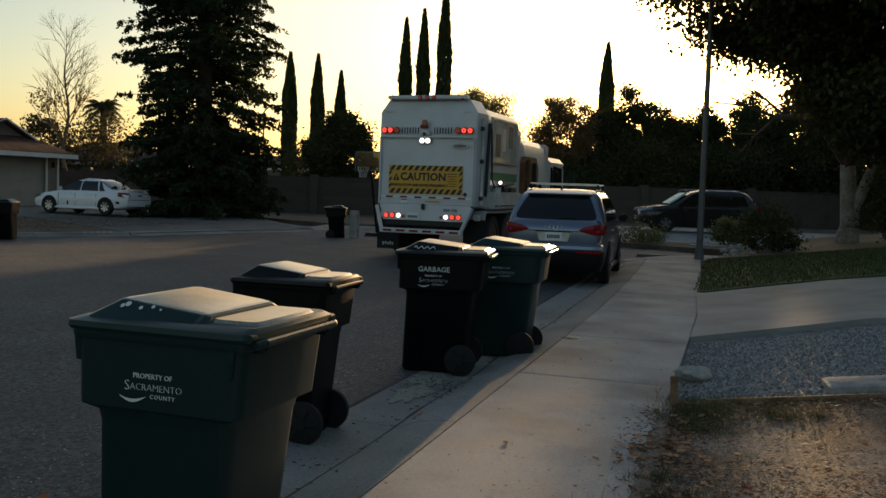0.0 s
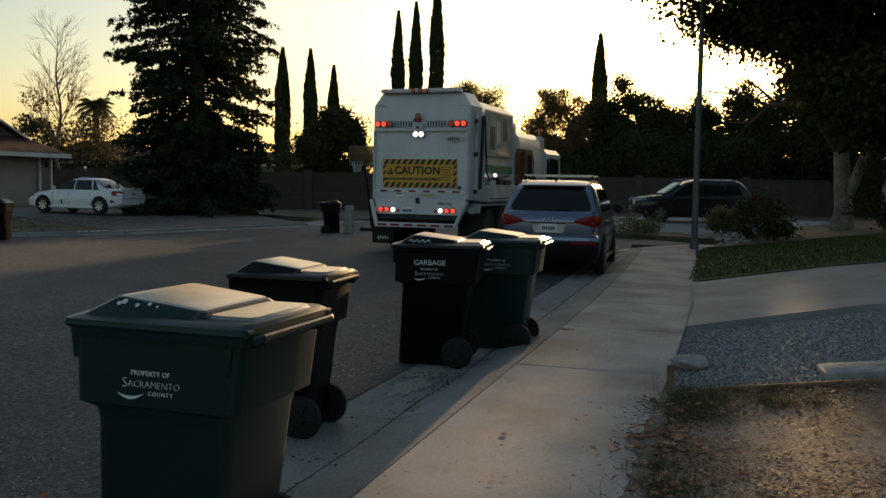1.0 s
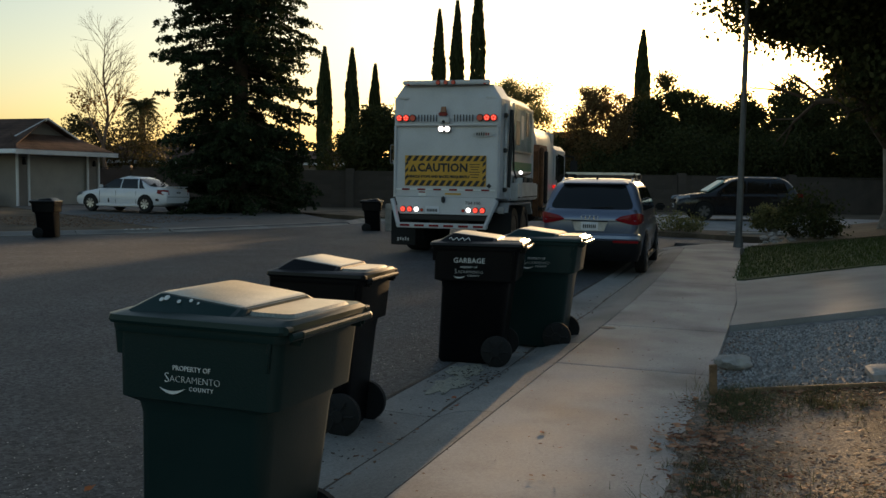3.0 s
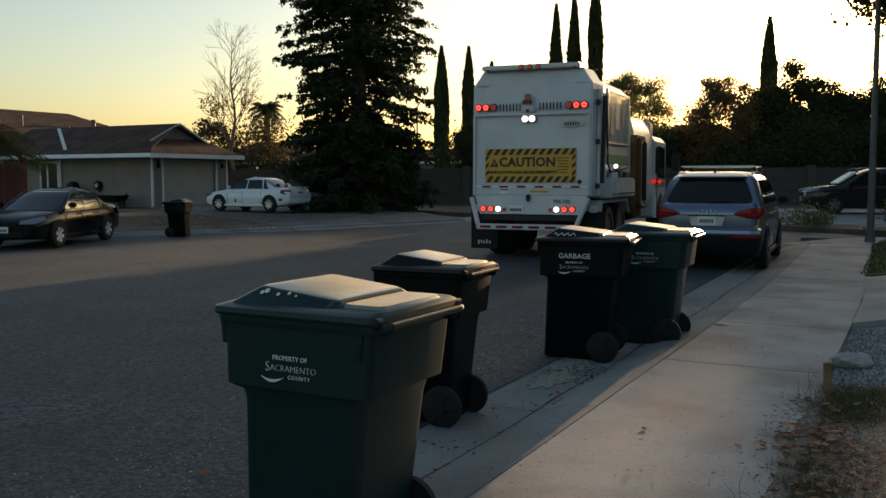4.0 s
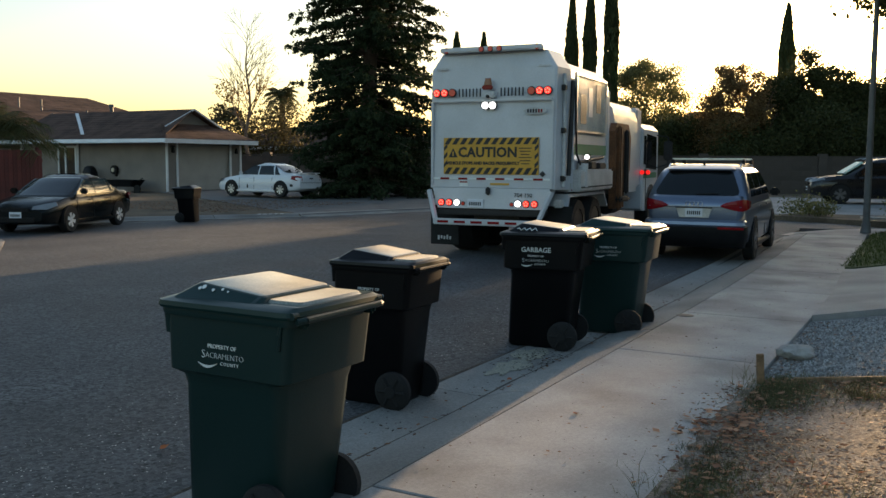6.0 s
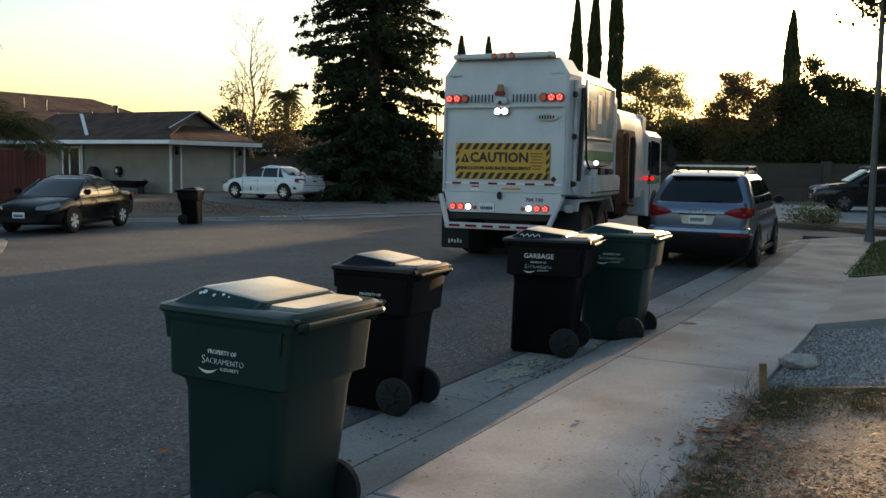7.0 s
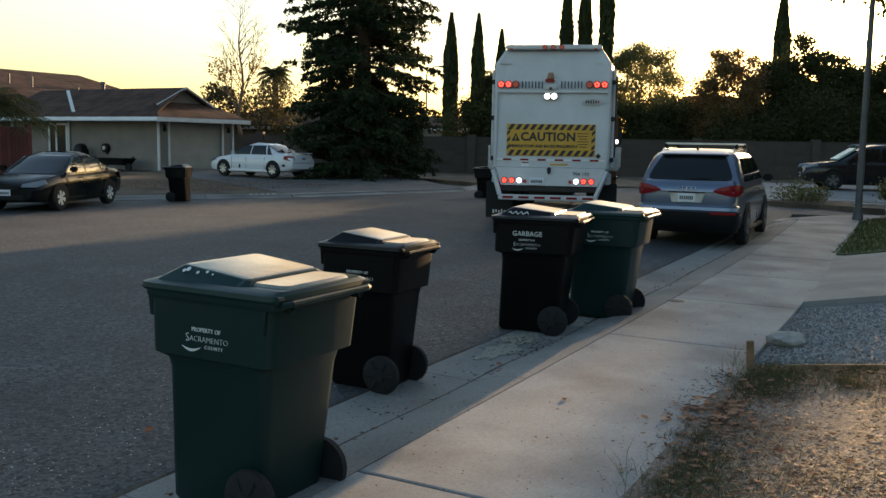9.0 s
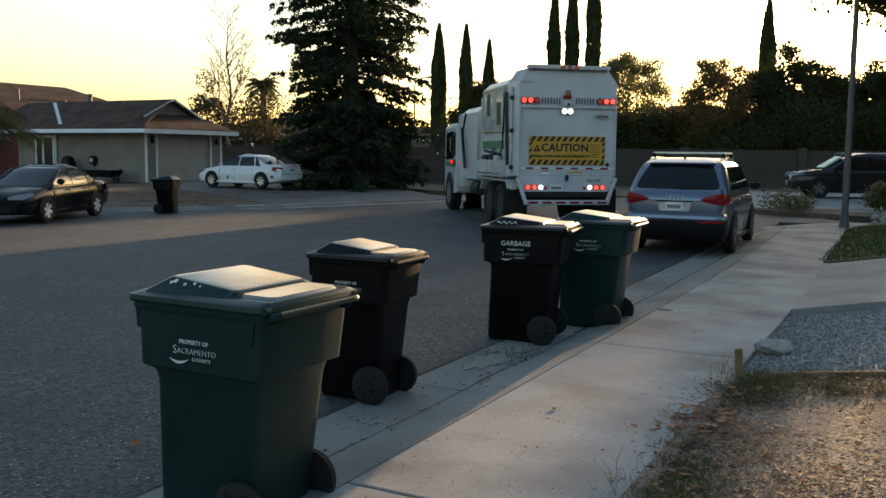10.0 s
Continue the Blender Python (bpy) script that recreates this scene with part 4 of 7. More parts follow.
door = tp("tailgate", loft(blank(), [outline(1.16, 1.28, 3.66, 0.2, 0.0, 0.10), outline(1.20, 1.26, 3.70, 0.2, 0.03, 0.10), outline(1.25, 1.24, 3.70, 0.2, 0.75)]), WHITE_PAINT, "white ribbed rear door", smooth=20)
tp("roof_lip", box(blank(), (0, 0.04, 3.74), (1.96, 0.22, 0.09), bevel=0.02), WHITE_PAINT, parent=door)
tp("cross_beam", box(blank(), (0, -0.012, 2.835), (2.30, 0.06, 0.045), bevel=0.012), WHITE_PAINT, parent=door)
for sx in (-1, 1):
    tp("door_edge", box(blank(), (sx * 1.15, 0.0, 2.08), (0.05, 0.05, 1.5), bevel=0.01), WHITE_PAINT, parent=door)
    tp("hinge_post", tube(blank(), (sx * 1.255, 0.35, 1.3), (sx * 1.255, 0.35, 3.3), 0.035, 0.035, 8), GRIMY_WHITE, parent=door)
    tp("side_cylinder", tube(blank(), (sx * 1.29, 0.55, 1.5), (sx * 1.29, 0.75, 3.2), 0.04, 0.04, 8), DARK_STEEL, parent=door)
    for z in (1.45, 2.3, 3.05):
        tp("hinge", box(blank(), (sx * 1.25, 0.33, z), (0.09, 0.12, 0.1), bevel=0.015), DARK_STEEL, parent=door)
    tp("reflector", box(blank(), (sx * 0.98, 0.052, 3.42), (0.22, 0.012, 0.035)), GRIMY_WHITE, parent=door)
    for k in range(7):
        tp("vent_slot", box(blank(), (sx * (0.2 + 0.068 * k) - 0.01, -0.002, 2.98), (0.022, 0.022, 0.15), bevel=0.006), DARK_STEEL, parent=door)
# Lamps: upper rows, lower rows, top markers.
lamp_rim = lambda c, r: disc(blank(), (c[0], c[1] + 0.012, c[2]), r * 1.26, 0.03, 16)


def lamp(c, r, material, label):
    o = tp("lamp", lamp_rim(c, r), DARK_STEEL)
    tp("lens", disc(blank(), (c[0], c[1] - 0.008, c[2]), r, 0.02, 16), material, label, o)
    if material is RED_GLOW:
        for k in range(5):
            a = 2 * math.pi * k / 5
            tp("diode", disc(blank(), (c[0] + 0.62 * r * math.sin(a), c[1] - 0.02, c[2] + 0.62 * r * math.cos(a)), r * 0.26, 0.012, 6), RED_HOT, parent=o)


for sx in (-1, 1):
    for k, mtl in enumerate((RED_GLOW, RED_GLOW, DIM_RED)):
        lamp((sx * (1.06 - 0.152 * k), -0.015, 2.985), 0.062, mtl, "round red tail lamp")
    for k, mtl in enumerate((RED_GLOW, RED_GLOW, WHITE_GLOW)):
        lamp((sx * (0.90 - 0.155 * k) - 0.045, -0.05, 1.0), 0.055, mtl, "round rear lamp")
    lamp((sx * 0.47 - 0.045, -0.05, 0.985), 0.03, DIM_RED, "small red marker lamp")
    lamp((sx * 0.86, -0.04, 3.735), 0.045, DIM_RED, "red roof marker lamp")
for x in (-0.15, 0.02, 0.19):
    lamp((x - 0.02, -0.075, 3.735), 0.042, DIM_RED, "red roof marker lamp")
cam_box = tp("camera_bracket", box(blank(), (-0.03, -0.03, 2.93), (0.26, 0.12, 0.12), bevel=0.02), GRIMY_WHITE)
tp("brake_lamp", box(blank(), (-0.05, -0.06, 3.06), (0.2, 0.08, 0.08), bevel=0.02), RED_LENS, "red centre lamp", cam_box)
tp("beacon", loft(blank(), [rrect(-0.105, 0.035, -0.12, -0.02, 0.03, 3.1), rrect(-0.085, 0.015, -0.105, -0.03, 0.03, 3.22)]), AMBER, "amber beacon", cam_box)
tp("camera_eye", disc(blank(), (-0.03, -0.1, 2.9), 0.03, 0.05, 10), DARK_STEEL, parent=cam_box)
for x in (-0.10, 0.04):
    lamp((x, -0.03, 2.745), 0.062, WHITE_GLOW, "bright white reversing lamp")
# The caution sign with its striped border.
sign = tp("caution_sign", box(blank(), (-0.005, -0.006, 1.845), (1.83, 0.014, 0.66)), YELLOW, "yellow and black striped caution sign", smooth=0)
for row, z in ((0, 2.112), (1, 1.578)):
    for k in range(12):
        x = -0.905 + 0.1525 * k
        zz = 0.058
        bm = prism(blank(), [(x, -0.0145, z - zz), (x + 0.085, -0.0145, z - zz), (min(0.908, x + 0.165), -0.0145, z + zz), (min(0.905, x + 0.08), -0.0145, z + zz)], (0, -0.003, 0))
        tp("stripe", bm, BLACK_INK, parent=sign, smooth=0)
for sx in (-1, 1):
    for k in range(3):
        z = 1.63 + 0.15 * k
        bm = prism(blank(), [(sx * 0.875 - 0.04, -0.0145, z), (sx * 0.875 - 0.04, -0.0145, z + 0.07), (sx * 0.875 + 0.03, -0.0145, z + 0.14), (sx * 0.875 + 0.03, -0.0145, z + 0.07)], (0, -0.003, 0))
        tp("stripe", bm, BLACK_INK, parent=sign, smooth=0)
part("lettering", text_mesh("lettering", "CAUTION", 0.245, BLACK_INK, 1.04, 0.002, 0.009), BLACK_INK, sign, "black CAUTION lettering", wall_frame((-0.06, -0.016, 1.905), (1, 0, 0), (0, 0, 1)))
part("lettering", text_mesh("lettering", "VEHICLE STOPS AND BACKS FREQUENTLY", 0.074, BLACK_INK, 1.0, 0.002, 0.0042), BLACK_INK, sign, "black lettering", wall_frame((-0.15, -0.016, 1.715), (1, 0, 0), (0, 0, 1)))
tri = prism(blank(), [(-0.82, -0.0145, 1.82), (-0.64, -0.0145, 1.82), (-0.73, -0.0145, 1.99)], (0, -0.003, 0))
tp("warning_triangle", tri, BLACK_INK, parent=sign, smooth=0)
tp("exclamation", box(blank(), (-0.73, -0.019, 1.885), (0.02, 0.004, 0.08)), YELLOW, parent=sign)
for k in range(6):
    tp("fine_print", box(blank(), (0.66, -0.0155, 1.985 - 0.055 * k), (0.24 - 0.04 * (k % 3), 0.003, 0.016)), BLACK_INK, parent=sign)
# Small labels, oval mark, fleet number and plate.
oval = blank()
tube(oval, (0, 0, 0), (0, 0.012, 0), 1, 1, 28)
for v in oval.verts:
    v.co = Vector((v.co.x * 0.215 + 0.83, v.co.y - 0.008, v.co.z * 0.062 + 2.635))
badge = tp("oval_badge", oval, GRIMY_WHITE, "oval silver badge")
for k in range(6):
    tp("badge_bar", box(blank(), (0.70 + 0.05 * k, -0.012, 2.635), (0.028, 0.006, 0.07 - 0.006 * abs(k - 2.5)), 0), RED_LENS if k > 3 else DARK_STEEL, parent=badge)
tp("decal", box(blank(), (-0.52, -0.006, 1.345), (0.17, 0.01, 0.10)), PRINT, "small warning decal")
tp("decal", box(blank(), (-0.52, -0.013, 1.375), (0.15, 0.006, 0.025)), RED_LENS)
tp("decal", box(blank(), (0.18, -0.006, 1.345), (0.36, 0.01, 0.035)), YELLOW, "small yellow decal")
tp("decal", disc(blank(), (0.98, -0.006, 1.53), 0.055, 0.012, 4), DARK_STEEL, "small diamond decal")
for k in range(13):
    tp("reflective_tape", box(blank(), (-1.08 + 0.18 * k, -0.004, 1.435), (0.176, 0.01, 0.035)), RED_LENS if k % 2 else PRINT, parent=door)
# Lower apron and bumper frame.
apron = tp("lower_panel", loft(blank(), [[Vector((-1.14, -0.02, 1.27)), Vector((1.14, -0.02, 1.27)), Vector((1.14, 0.3, 1.27)), Vector((-1.14, 0.3, 1.27))], [Vector((-1.02, -0.045, 0.9)), Vector((0.98, -0.045, 0.9)), Vector((0.98, 0.3, 0.9)), Vector((-1.02, 0.3, 0.9))]]), WHITE_PAINT, "white lower rear panel", smooth=20)
tp("plate", box(blank(), (-0.27, -0.06, 0.995), (0.31, 0.012, 0.155), bevel=0.004), PLATE, "number plate with unreadable marks")
for k in range(7):
    tp("plate_bar", box(blank(), (-0.375 + 0.035 * k, -0.069, 0.985), (0.022, 0.005, 0.06)), BLACK_INK)
part("lettering", text_mesh("lettering", "704 190", 0.105, BLACK_INK), BLACK_INK, apron, "black fleet number", wall_frame((0.64, -0.045, 1.15), (1, 0, 0), (0, 0, 1)))
tp("latch", box(blank(), (-0.02, -0.07, 1.22), (0.07, 0.1, 0.14), bevel=0.02), DARK_STEEL)
for a, b in (((-1.19, -0.06, 1.22), (-1.03, -0.14, 0.70)), ((1.17, -0.06, 1.22), (0.96, -0.14, 0.70))):
    tp("bumper_arm", tube(blank(), a, b, 0.05, 0.05, 6), WHITE_PAINT)
tp("bumper", box(blank(), (-0.03, -0.15, 0.655), (2.05, 0.10, 0.11), bevel=0.02), WHITE_PAINT, "white rear bumper bar")
for k in range(6):
    tp("reflective_tape", box(blank(), (-0.85 + 0.33 * k, -0.203, 0.655), (0.22, 0.006, 0.045)), RED_LENS)
tp("underride", box(blank(), (-0.03, 0.2, 0.83), (2.0, 0.4, 0.12), bevel=0.02), DARK_STEEL)
for sx in (-1, 1):
    flap = tp("mudflap", box(blank(), (sx * 1.10, 0.45, 0.56), (0.58, 0.025, 0.78), bevel=0.008), RUBBER, "black mudflap with a worn white mark")
    for k in range(5):
        tp("flap_mark", box(blank(), (sx * 1.10 - 0.12 + 0.06 * k, 0.434, 0.30 + 0.012 * (k % 2)), (0.035, 0.006, 0.06 + 0.02 * (k % 3 == 0))), GRIMY_WHITE, parent=flap)
    tp("fender_light", box(blank(), (sx * 1.18, 0.35, 1.0), (0.14, 0.2, 0.14), bevel=0.02), GRIMY_WHITE)
    tp("fender", prism(blank(), [(sx * 1.26, 0.7, 1.16), (sx * 1.26, 3.25, 1.16), (sx * 1.26, 3.55, 0.85), (sx * 1.26, 3.5, 0.82), (sx * 1.26, 3.2, 1.10), (sx * 1.26, 0.78, 1.10), (sx * 1.26, 0.62, 0.8), (sx * 1.26, 0.56, 0.82)], (-sx * 0.6, 0, 0)), WHITE_PAINT, "white fender", smooth=20)
# Main body with rounded roof edges, side ribs, poster and stripe.
def section(y, w=1.24, z0=1.2, z1=3.60):
    return [Vector((-w, y, z0)), Vector((w, y, z0)), Vector((w, y, z1 - 0.45)), Vector((w - 0.06, y, z1 - 0.18)), Vector((w - 0.22, y, z1 - 0.03)), Vector((0, y, z1 + 0.02)), Vector((-w + 0.22, y, z1 - 0.03)), Vector((-w + 0.06, y, z1 - 0.18)), Vector((-w, y, z1 - 0.45))]


tp("body", loft(blank(), [section(0.75), section(3.55)]), WHITE_PAINT, "white steel refuse body", smooth=30)
tp("body_head", loft(blank(), [section(4.4, 1.17, 1.05, 3.1), section(6.7, 1.17, 1.05, 3.1)]), WHITE_PAINT, smooth=30)
tp("hopper", loft(blank(), [section(3.54, 1.0, 0.9, 2.8), section(4.41, 1.0, 0.9, 2.8)]), DARK_STEEL, "dark open hopper")
tp("chassis", box(blank(), (0, 4.5, 0.78), (0.9, 8.4, 0.34), bevel=0.02), DARK_STEEL)
for sx in (-1, 1):
    tp("corner_post", box(blank(), (sx * 1.12, 3.72, 2.25), (0.14, 0.30, 2.0), bevel=0.02), GRIMY_WHITE)
    for y in (0.9, 3.42):
        tp("side_rib", box(blank(), (sx * 1.25, y, 2.15), (0.05, 0.09, 1.9), bevel=0.012), WHITE_PAINT)
    pic = tp("poster", box(blank(), (sx * 1.275, 2.05, 2.83), (0.03, 2.05, 1.0), bevel=0.006), POSTER, "printed poster panel on the side")
    for z in (2.31, 3.35):
        tp("poster_frame", box(blank(), (sx * 1.28, 2.05, z), (0.06, 2.2, 0.05), bevel=0.01), STEEL, parent=pic)
    for y in (0.98, 3.12):
        tp("poster_frame", box(blank(), (sx * 1.28, y, 2.83), (0.06, 0.05, 1.08), bevel=0.01), STEEL, parent=pic)
    for k, (dy, dz, s) in enumerate(((0.5, 0.15, 0.35), (-0.1, 0.05, 0.3), (-0.6, -0.1, 0.4))):
        tp("picture_shape", box(blank(), (sx * 1.2925, 2.05 + dy, 2.83 + dz), (0.004, s, 0.55)), GRIMY_WHITE if k % 2 else TRIM_GREY, parent=pic)
    tp("stripe", box(blank(), (sx * 1.246, 2.1, 1.98), (0.012, 2.5, 0.20)), GREEN_STRIPE, "green side stripe")
    tp("skirt", box(blank(), (sx * 1.2, 2.15, 1.3), (0.12, 2.7, 0.16), bevel=0.02), GRIMY_WHITE)
    work = tp("work_lamp", box(blank(), (sx * 1.36, 1.57, 1.84), (0.10, 0.10, 0.12), bevel=0.02), DARK_STEEL)
    tp("lens", disc(blank(), (sx * 1.36, 1.505, 1.84), 0.045, 0.02, 14), WHITE_GLOW if sx > 0 else CLEAR, "white work lamp", work)
    tp("tool_box", box(blank(), (sx * 1.29, 2.1, 1.40), (0.26, 2.45, 0.40), bevel=0.03), GRIMY_WHITE)
    tp("valve_block", box(blank(), (sx * 1.31, 1.98, 1.68), (0.14, 0.36, 0.14), bevel=0.02), DARK_STEEL)
    tp("valve_block", box(blank(), (sx * 1.31, 2.62, 1.67), (0.16, 0.5, 0.12), bevel=0.02), DARK_STEEL)
    tp("lamp_stalk", tube(blank(), (sx * 1.34, 1.57, 1.58), (sx * 1.36, 1.57, 1.80), 0.018, 0.018, 6), DARK_STEEL)
    tp("ram", tube(blank(), (sx * 1.30, 1.2, 1.74), (sx * 1.30, 2.9, 1.84), 0.035, 0.03, 10), DARK_STEEL)
    tp("filter_can", tube(blank(), (sx * 1.36, 1.25, 1.28), (sx * 1.36, 1.25, 1.72), 0.10, 0.10, 12), GRIMY_WHITE)
    tp("side_hose", pipe(blank(), [(sx * 1.27, 0.92, 3.1), (sx * 1.30, 0.95, 2.4), (sx * 1.30, 1.0, 1.9), (sx * 1.34, 1.2, 1.66)], 0.02, 6), RUBBER)
    tp("tool_box_line", box(blank(), (sx * 1.422, 2.1, 1.28), (0.008, 2.3, 0.03)), DARK_STEEL)
    tp("air_tank", tube(blank(), (sx * 1.0, 4.35, 0.8), (sx * 1.0, 5.1, 0.8), 0.2, 0.2, 14), DARK_STEEL)
    for y in (1.4, 2.6):
        road_wheel(truck, (sx * 1.0, y, 0.53), 0.53, 0.5, DARK_STEEL, sx, 0)
    road_wheel(truck, (sx * 1.09, 8.15, 0.53), 0.55, 0.34, STEEL, sx, 0)
    for y in (0.9, 1.7, 2.5, 3.3):
        tp("side_marker", box(blank(), (sx * 1.265, y, 1.23), (0.012, 0.10, 0.03)), RED_LENS)
# Loading arm on the kerb side, hoses and steps on the other.
arm = tp("loading_arm", prism(blank(), [(1.18, 3.95, 0.75), (1.18, 4.75, 0.75), (1.18, 4.8, 1.5), (1.18, 5.3, 1.55), (1.18, 5.35, 2.3), (1.18, 5.1, 2.58), (1.18, 4.0, 2.58), (1.18, 3.85, 2.4)], (0.14, 0, 0)), RUST, "rusty brown lifting arm", smooth=20)
tp("arm_beam", box(blank(), (1.37, 4.1, 1.62), (0.10, 0.16, 1.8), bevel=0.03), RUST, parent=arm)
tp("arm_beam", box(blank(), (1.37, 4.75, 1.75), (0.10, 0.14, 1.4), bevel=0.03), DARK_STEEL, parent=arm)
tp("gripper", box(blank(), (1.36, 4.4, 0.95), (0.2, 0.8, 0.12), bevel=0.04), DARK_STEEL, parent=arm)
tp("hose", pipe(blank(), [(-1.27, 5.5, 2.9), (-1.33, 5.6, 2.4), (-1.28, 5.8, 1.9), (-1.2, 6.0, 1.4)], 0.03, 8), RUBBER)
tp("hydraulic_cylinder", tube(blank(), (-1.26, 5.6, 1.35), (-1.26, 6.1, 2.5), 0.045, 0.045, 8), DARK_STEEL)
tp("step_box", box(blank(), (-1.1, 6.3, 1.0), (0.3, 0.8, 0.5), bevel=0.03), GRIMY_WHITE, "grimy step box")
# Low-entry cab.
cab_ring = lambda y, w, z0, z1, c: [Vector((-w, y, z0)), Vector((w, y, z0)), Vector((w, y, z1 - c)), Vector((w - c, y, z1)), Vector((-w + c, y, z1)), Vector((-w, y, z1 - c))]
cab = tp("cab", loft(blank(), [cab_ring(7.15, 1.18, 0.6, 2.65, 0.15), cab_ring(7.2, 1.22, 0.55, 2.7, 0.15), cab_ring(8.95, 1.22, 0.5, 2.7, 0.15), cab_ring(9.2, 1.18, 0.5, 1.75, 0.05)]), WHITE_PAINT, "white low-entry cab", smooth=25)
tp("cab_riser", box(blank(), (0.55, 6.95, 2.1), (1.2, 0.5, 1.9), bevel=0.05), WHITE_PAINT, parent=cab)
tp("cab_riser", box(blank(), (-0.55, 6.95, 2.1), (1.2, 0.5, 1.7), bevel=0.05), WHITE_PAINT, parent=cab)
tp("windscreen", prism(blank(), [(-1.05, 8.98, 2.55), (1.05, 8.98, 2.55), (1.08, 9.205, 1.75), (-1.08, 9.205, 1.75)], (0, 0.02, 0.006)), CAR_GLASS, parent=cab)
tp("bumper", box(blank(), (0, 9.25, 0.62), (2.4, 0.25, 0.35), bevel=0.04), DARK_STEEL, parent=cab)
for sx in (-1, 1):
    tp("cab_window", prism(blank(), [(sx * 1.222, 7.55, 1.6), (sx * 1.222, 8.75, 1.55), (sx * 1.222, 8.7, 2.4), (sx * 1.222, 7.55, 2.45)], (sx * 0.012, 0, 0)), CAR_GLASS, parent=cab)
    tp("cab_window", prism(blank(), [(sx * 1.222, 7.22, 1.7), (sx * 1.222, 7.45, 1.68), (sx * 1.222, 7.45, 2.4), (sx * 1.222, 7.22, 2.4)], (sx * 0.012, 0, 0)), CAR_GLASS, parent=cab)
    tp("door_seam", box(blank(), (sx * 1.224, 7.5, 1.45), (0.012, 0.03, 1.7)), DARK_STEEL, parent=cab)
    tp("green_band", box(blank(), (sx * 1.222, 8.0, 1.42), (0.012, 1.6, 0.14)), GREEN_STRIPE, parent=cab)
    tp("mirror_arm", pipe(blank(), [(sx * 1.2, 8.8, 2.45), (sx * 1.5, 8.9, 2.4), (sx * 1.5, 8.9, 1.7), (sx * 1.2, 8.85, 1.6)], 0.018, 6), DARK_STEEL, parent=cab)
    tp("mirror", box(blank(), (sx * 1.5, 8.9, 2.05), (0.22, 0.09, 0.5), bevel=0.03), DARK_STEEL, parent=cab)
    side_lamp = tp("side_lamp", box(blank(), (sx * 1.27, 7.3, 1.5), (0.12, 0.06, 0.14), bevel=0.02), DARK_STEEL, parent=cab)
    tp("lens", disc(blank(), (sx * 1.33, 7.262, 1.5), 0.055, 0.02, 14), RED_GLOW, "lit red side lamp", truck)
    if sx == 1:
        tp("lens", disc(blank(), (sx * 1.21, 7.13, 1.5), 0.055, 0.02, 14), RED_GLOW, "lit red side lamp", truck)
    tp("wheel_arch", prism(blank(), [(sx * 1.23, 8.15 + 0.66 * math.cos(radians(a)), 0.53 + 0.66 * math.sin(radians(a))) for a in range(0, 181, 20)], (-sx * 0.1, 0, 0)), DARK_STEEL, parent=cab, smooth=0)


# ---- parked cars: front towards +y, right side at +x, standing on z = 0 ----
def car(label, m, L, W, paint, body_rows, cabin, wheels, r, extra=None, lower=None, spokes=5, rim=None, shell=None):
    """body_rows: (y share, low z, high z, width share); cabin: front of the belt, belt z, roof z, half width there."""
    ob = thing("car", label, "car", m)
    hw = W / 2
    rings = []
    for s, z0, z1, k in body_rows:
        y, w, h = (s - 0.5) * L, hw * k, z1 - z0
        half = [(0.0, z0), (w * 0.84, z0), (w * 0.95, z0 + 0.08 * h), (w * 0.985, z0 + 0.3 * h), (w, z0 + 0.52 * h), (w * 0.985, z0 + 0.74 * h), (w * 0.95, z0 + 0.9 * h), (w * 0.88, z1), (w * 0.5, z1 + 0.018), (0.0, z1 + 0.024)]
        rings.append([Vector((x, y, z)) for x, z in half] + [Vector((-x, y, z)) for x, z in half[-2:0:-1]])
    body = part("body", loft(blank(), rings), paint, ob, smooth=40)
    b1, zb, zr, wb = cabin
    shell(ob, paint)
    for sx in (-1, 1):
        # Sill line, door seams and handles.
        for s in (0.30, 0.52, 0.70):
            part("door_seam", box(blank(), (sx * (hw * 0.985 + 0.001), (s - 0.5) * L, 0.58), (0.012, 0.012, 0.5)), TRIM_BLACK, body)
        for s in (0.36, 0.56):
            part("door_handle", box(blank(), (sx * (hw * 0.985 + 0.012), (s - 0.5) * L, zb - 0.14), (0.03, 0.18, 0.03), bevel=0.01), paint, body)
        part("mirror", box(blank(), (sx * (wb + 0.14), b1 - 0.45, zb + 0.08), (0.2, 0.1, 0.15), bevel=0.035), paint if not lower else TRIM_BLACK, ob)
        part("sill", box(blank(), (sx * hw * 0.96, 0, 0.26), (0.08, L * 0.5, 0.09), bevel=0.02), lower or paint, ob)
        for y in wheels:
            well = prism(blank(), [(sx * (hw + 0.004), y + r * 1.14 * math.cos(radians(a)), r + 0.01 + r * 1.14 * math.sin(radians(a))) for a in range(-14, 195, 16)], (-sx * 0.14, 0, 0))
            part("wheel_well", well, TRIM_BLACK, ob, smooth=0)
            road_wheel(ob, (sx * (hw - 0.085), y, r), r, 0.2, rim or ALLOY, sx, spokes)
    if extra:
        extra(ob, body, L, hw, zb, zr)
    return ob


def plate_on(ob, y, z, back=True, w=0.31):
    s = -1 if back else 1
    p = part("number_plate", box(blank(), (0, y, z), (w, 0.012, 0.155), bevel=0.004), PLATE, ob, "pale number plate with plain bars")
    for k in range(7):
        part("plate_bar", box(blank(), (-0.105 + 0.035 * k, y + s * 0.009, z - 0.005), (0.022, 0.005, 0.065)), BLACK_INK, p)


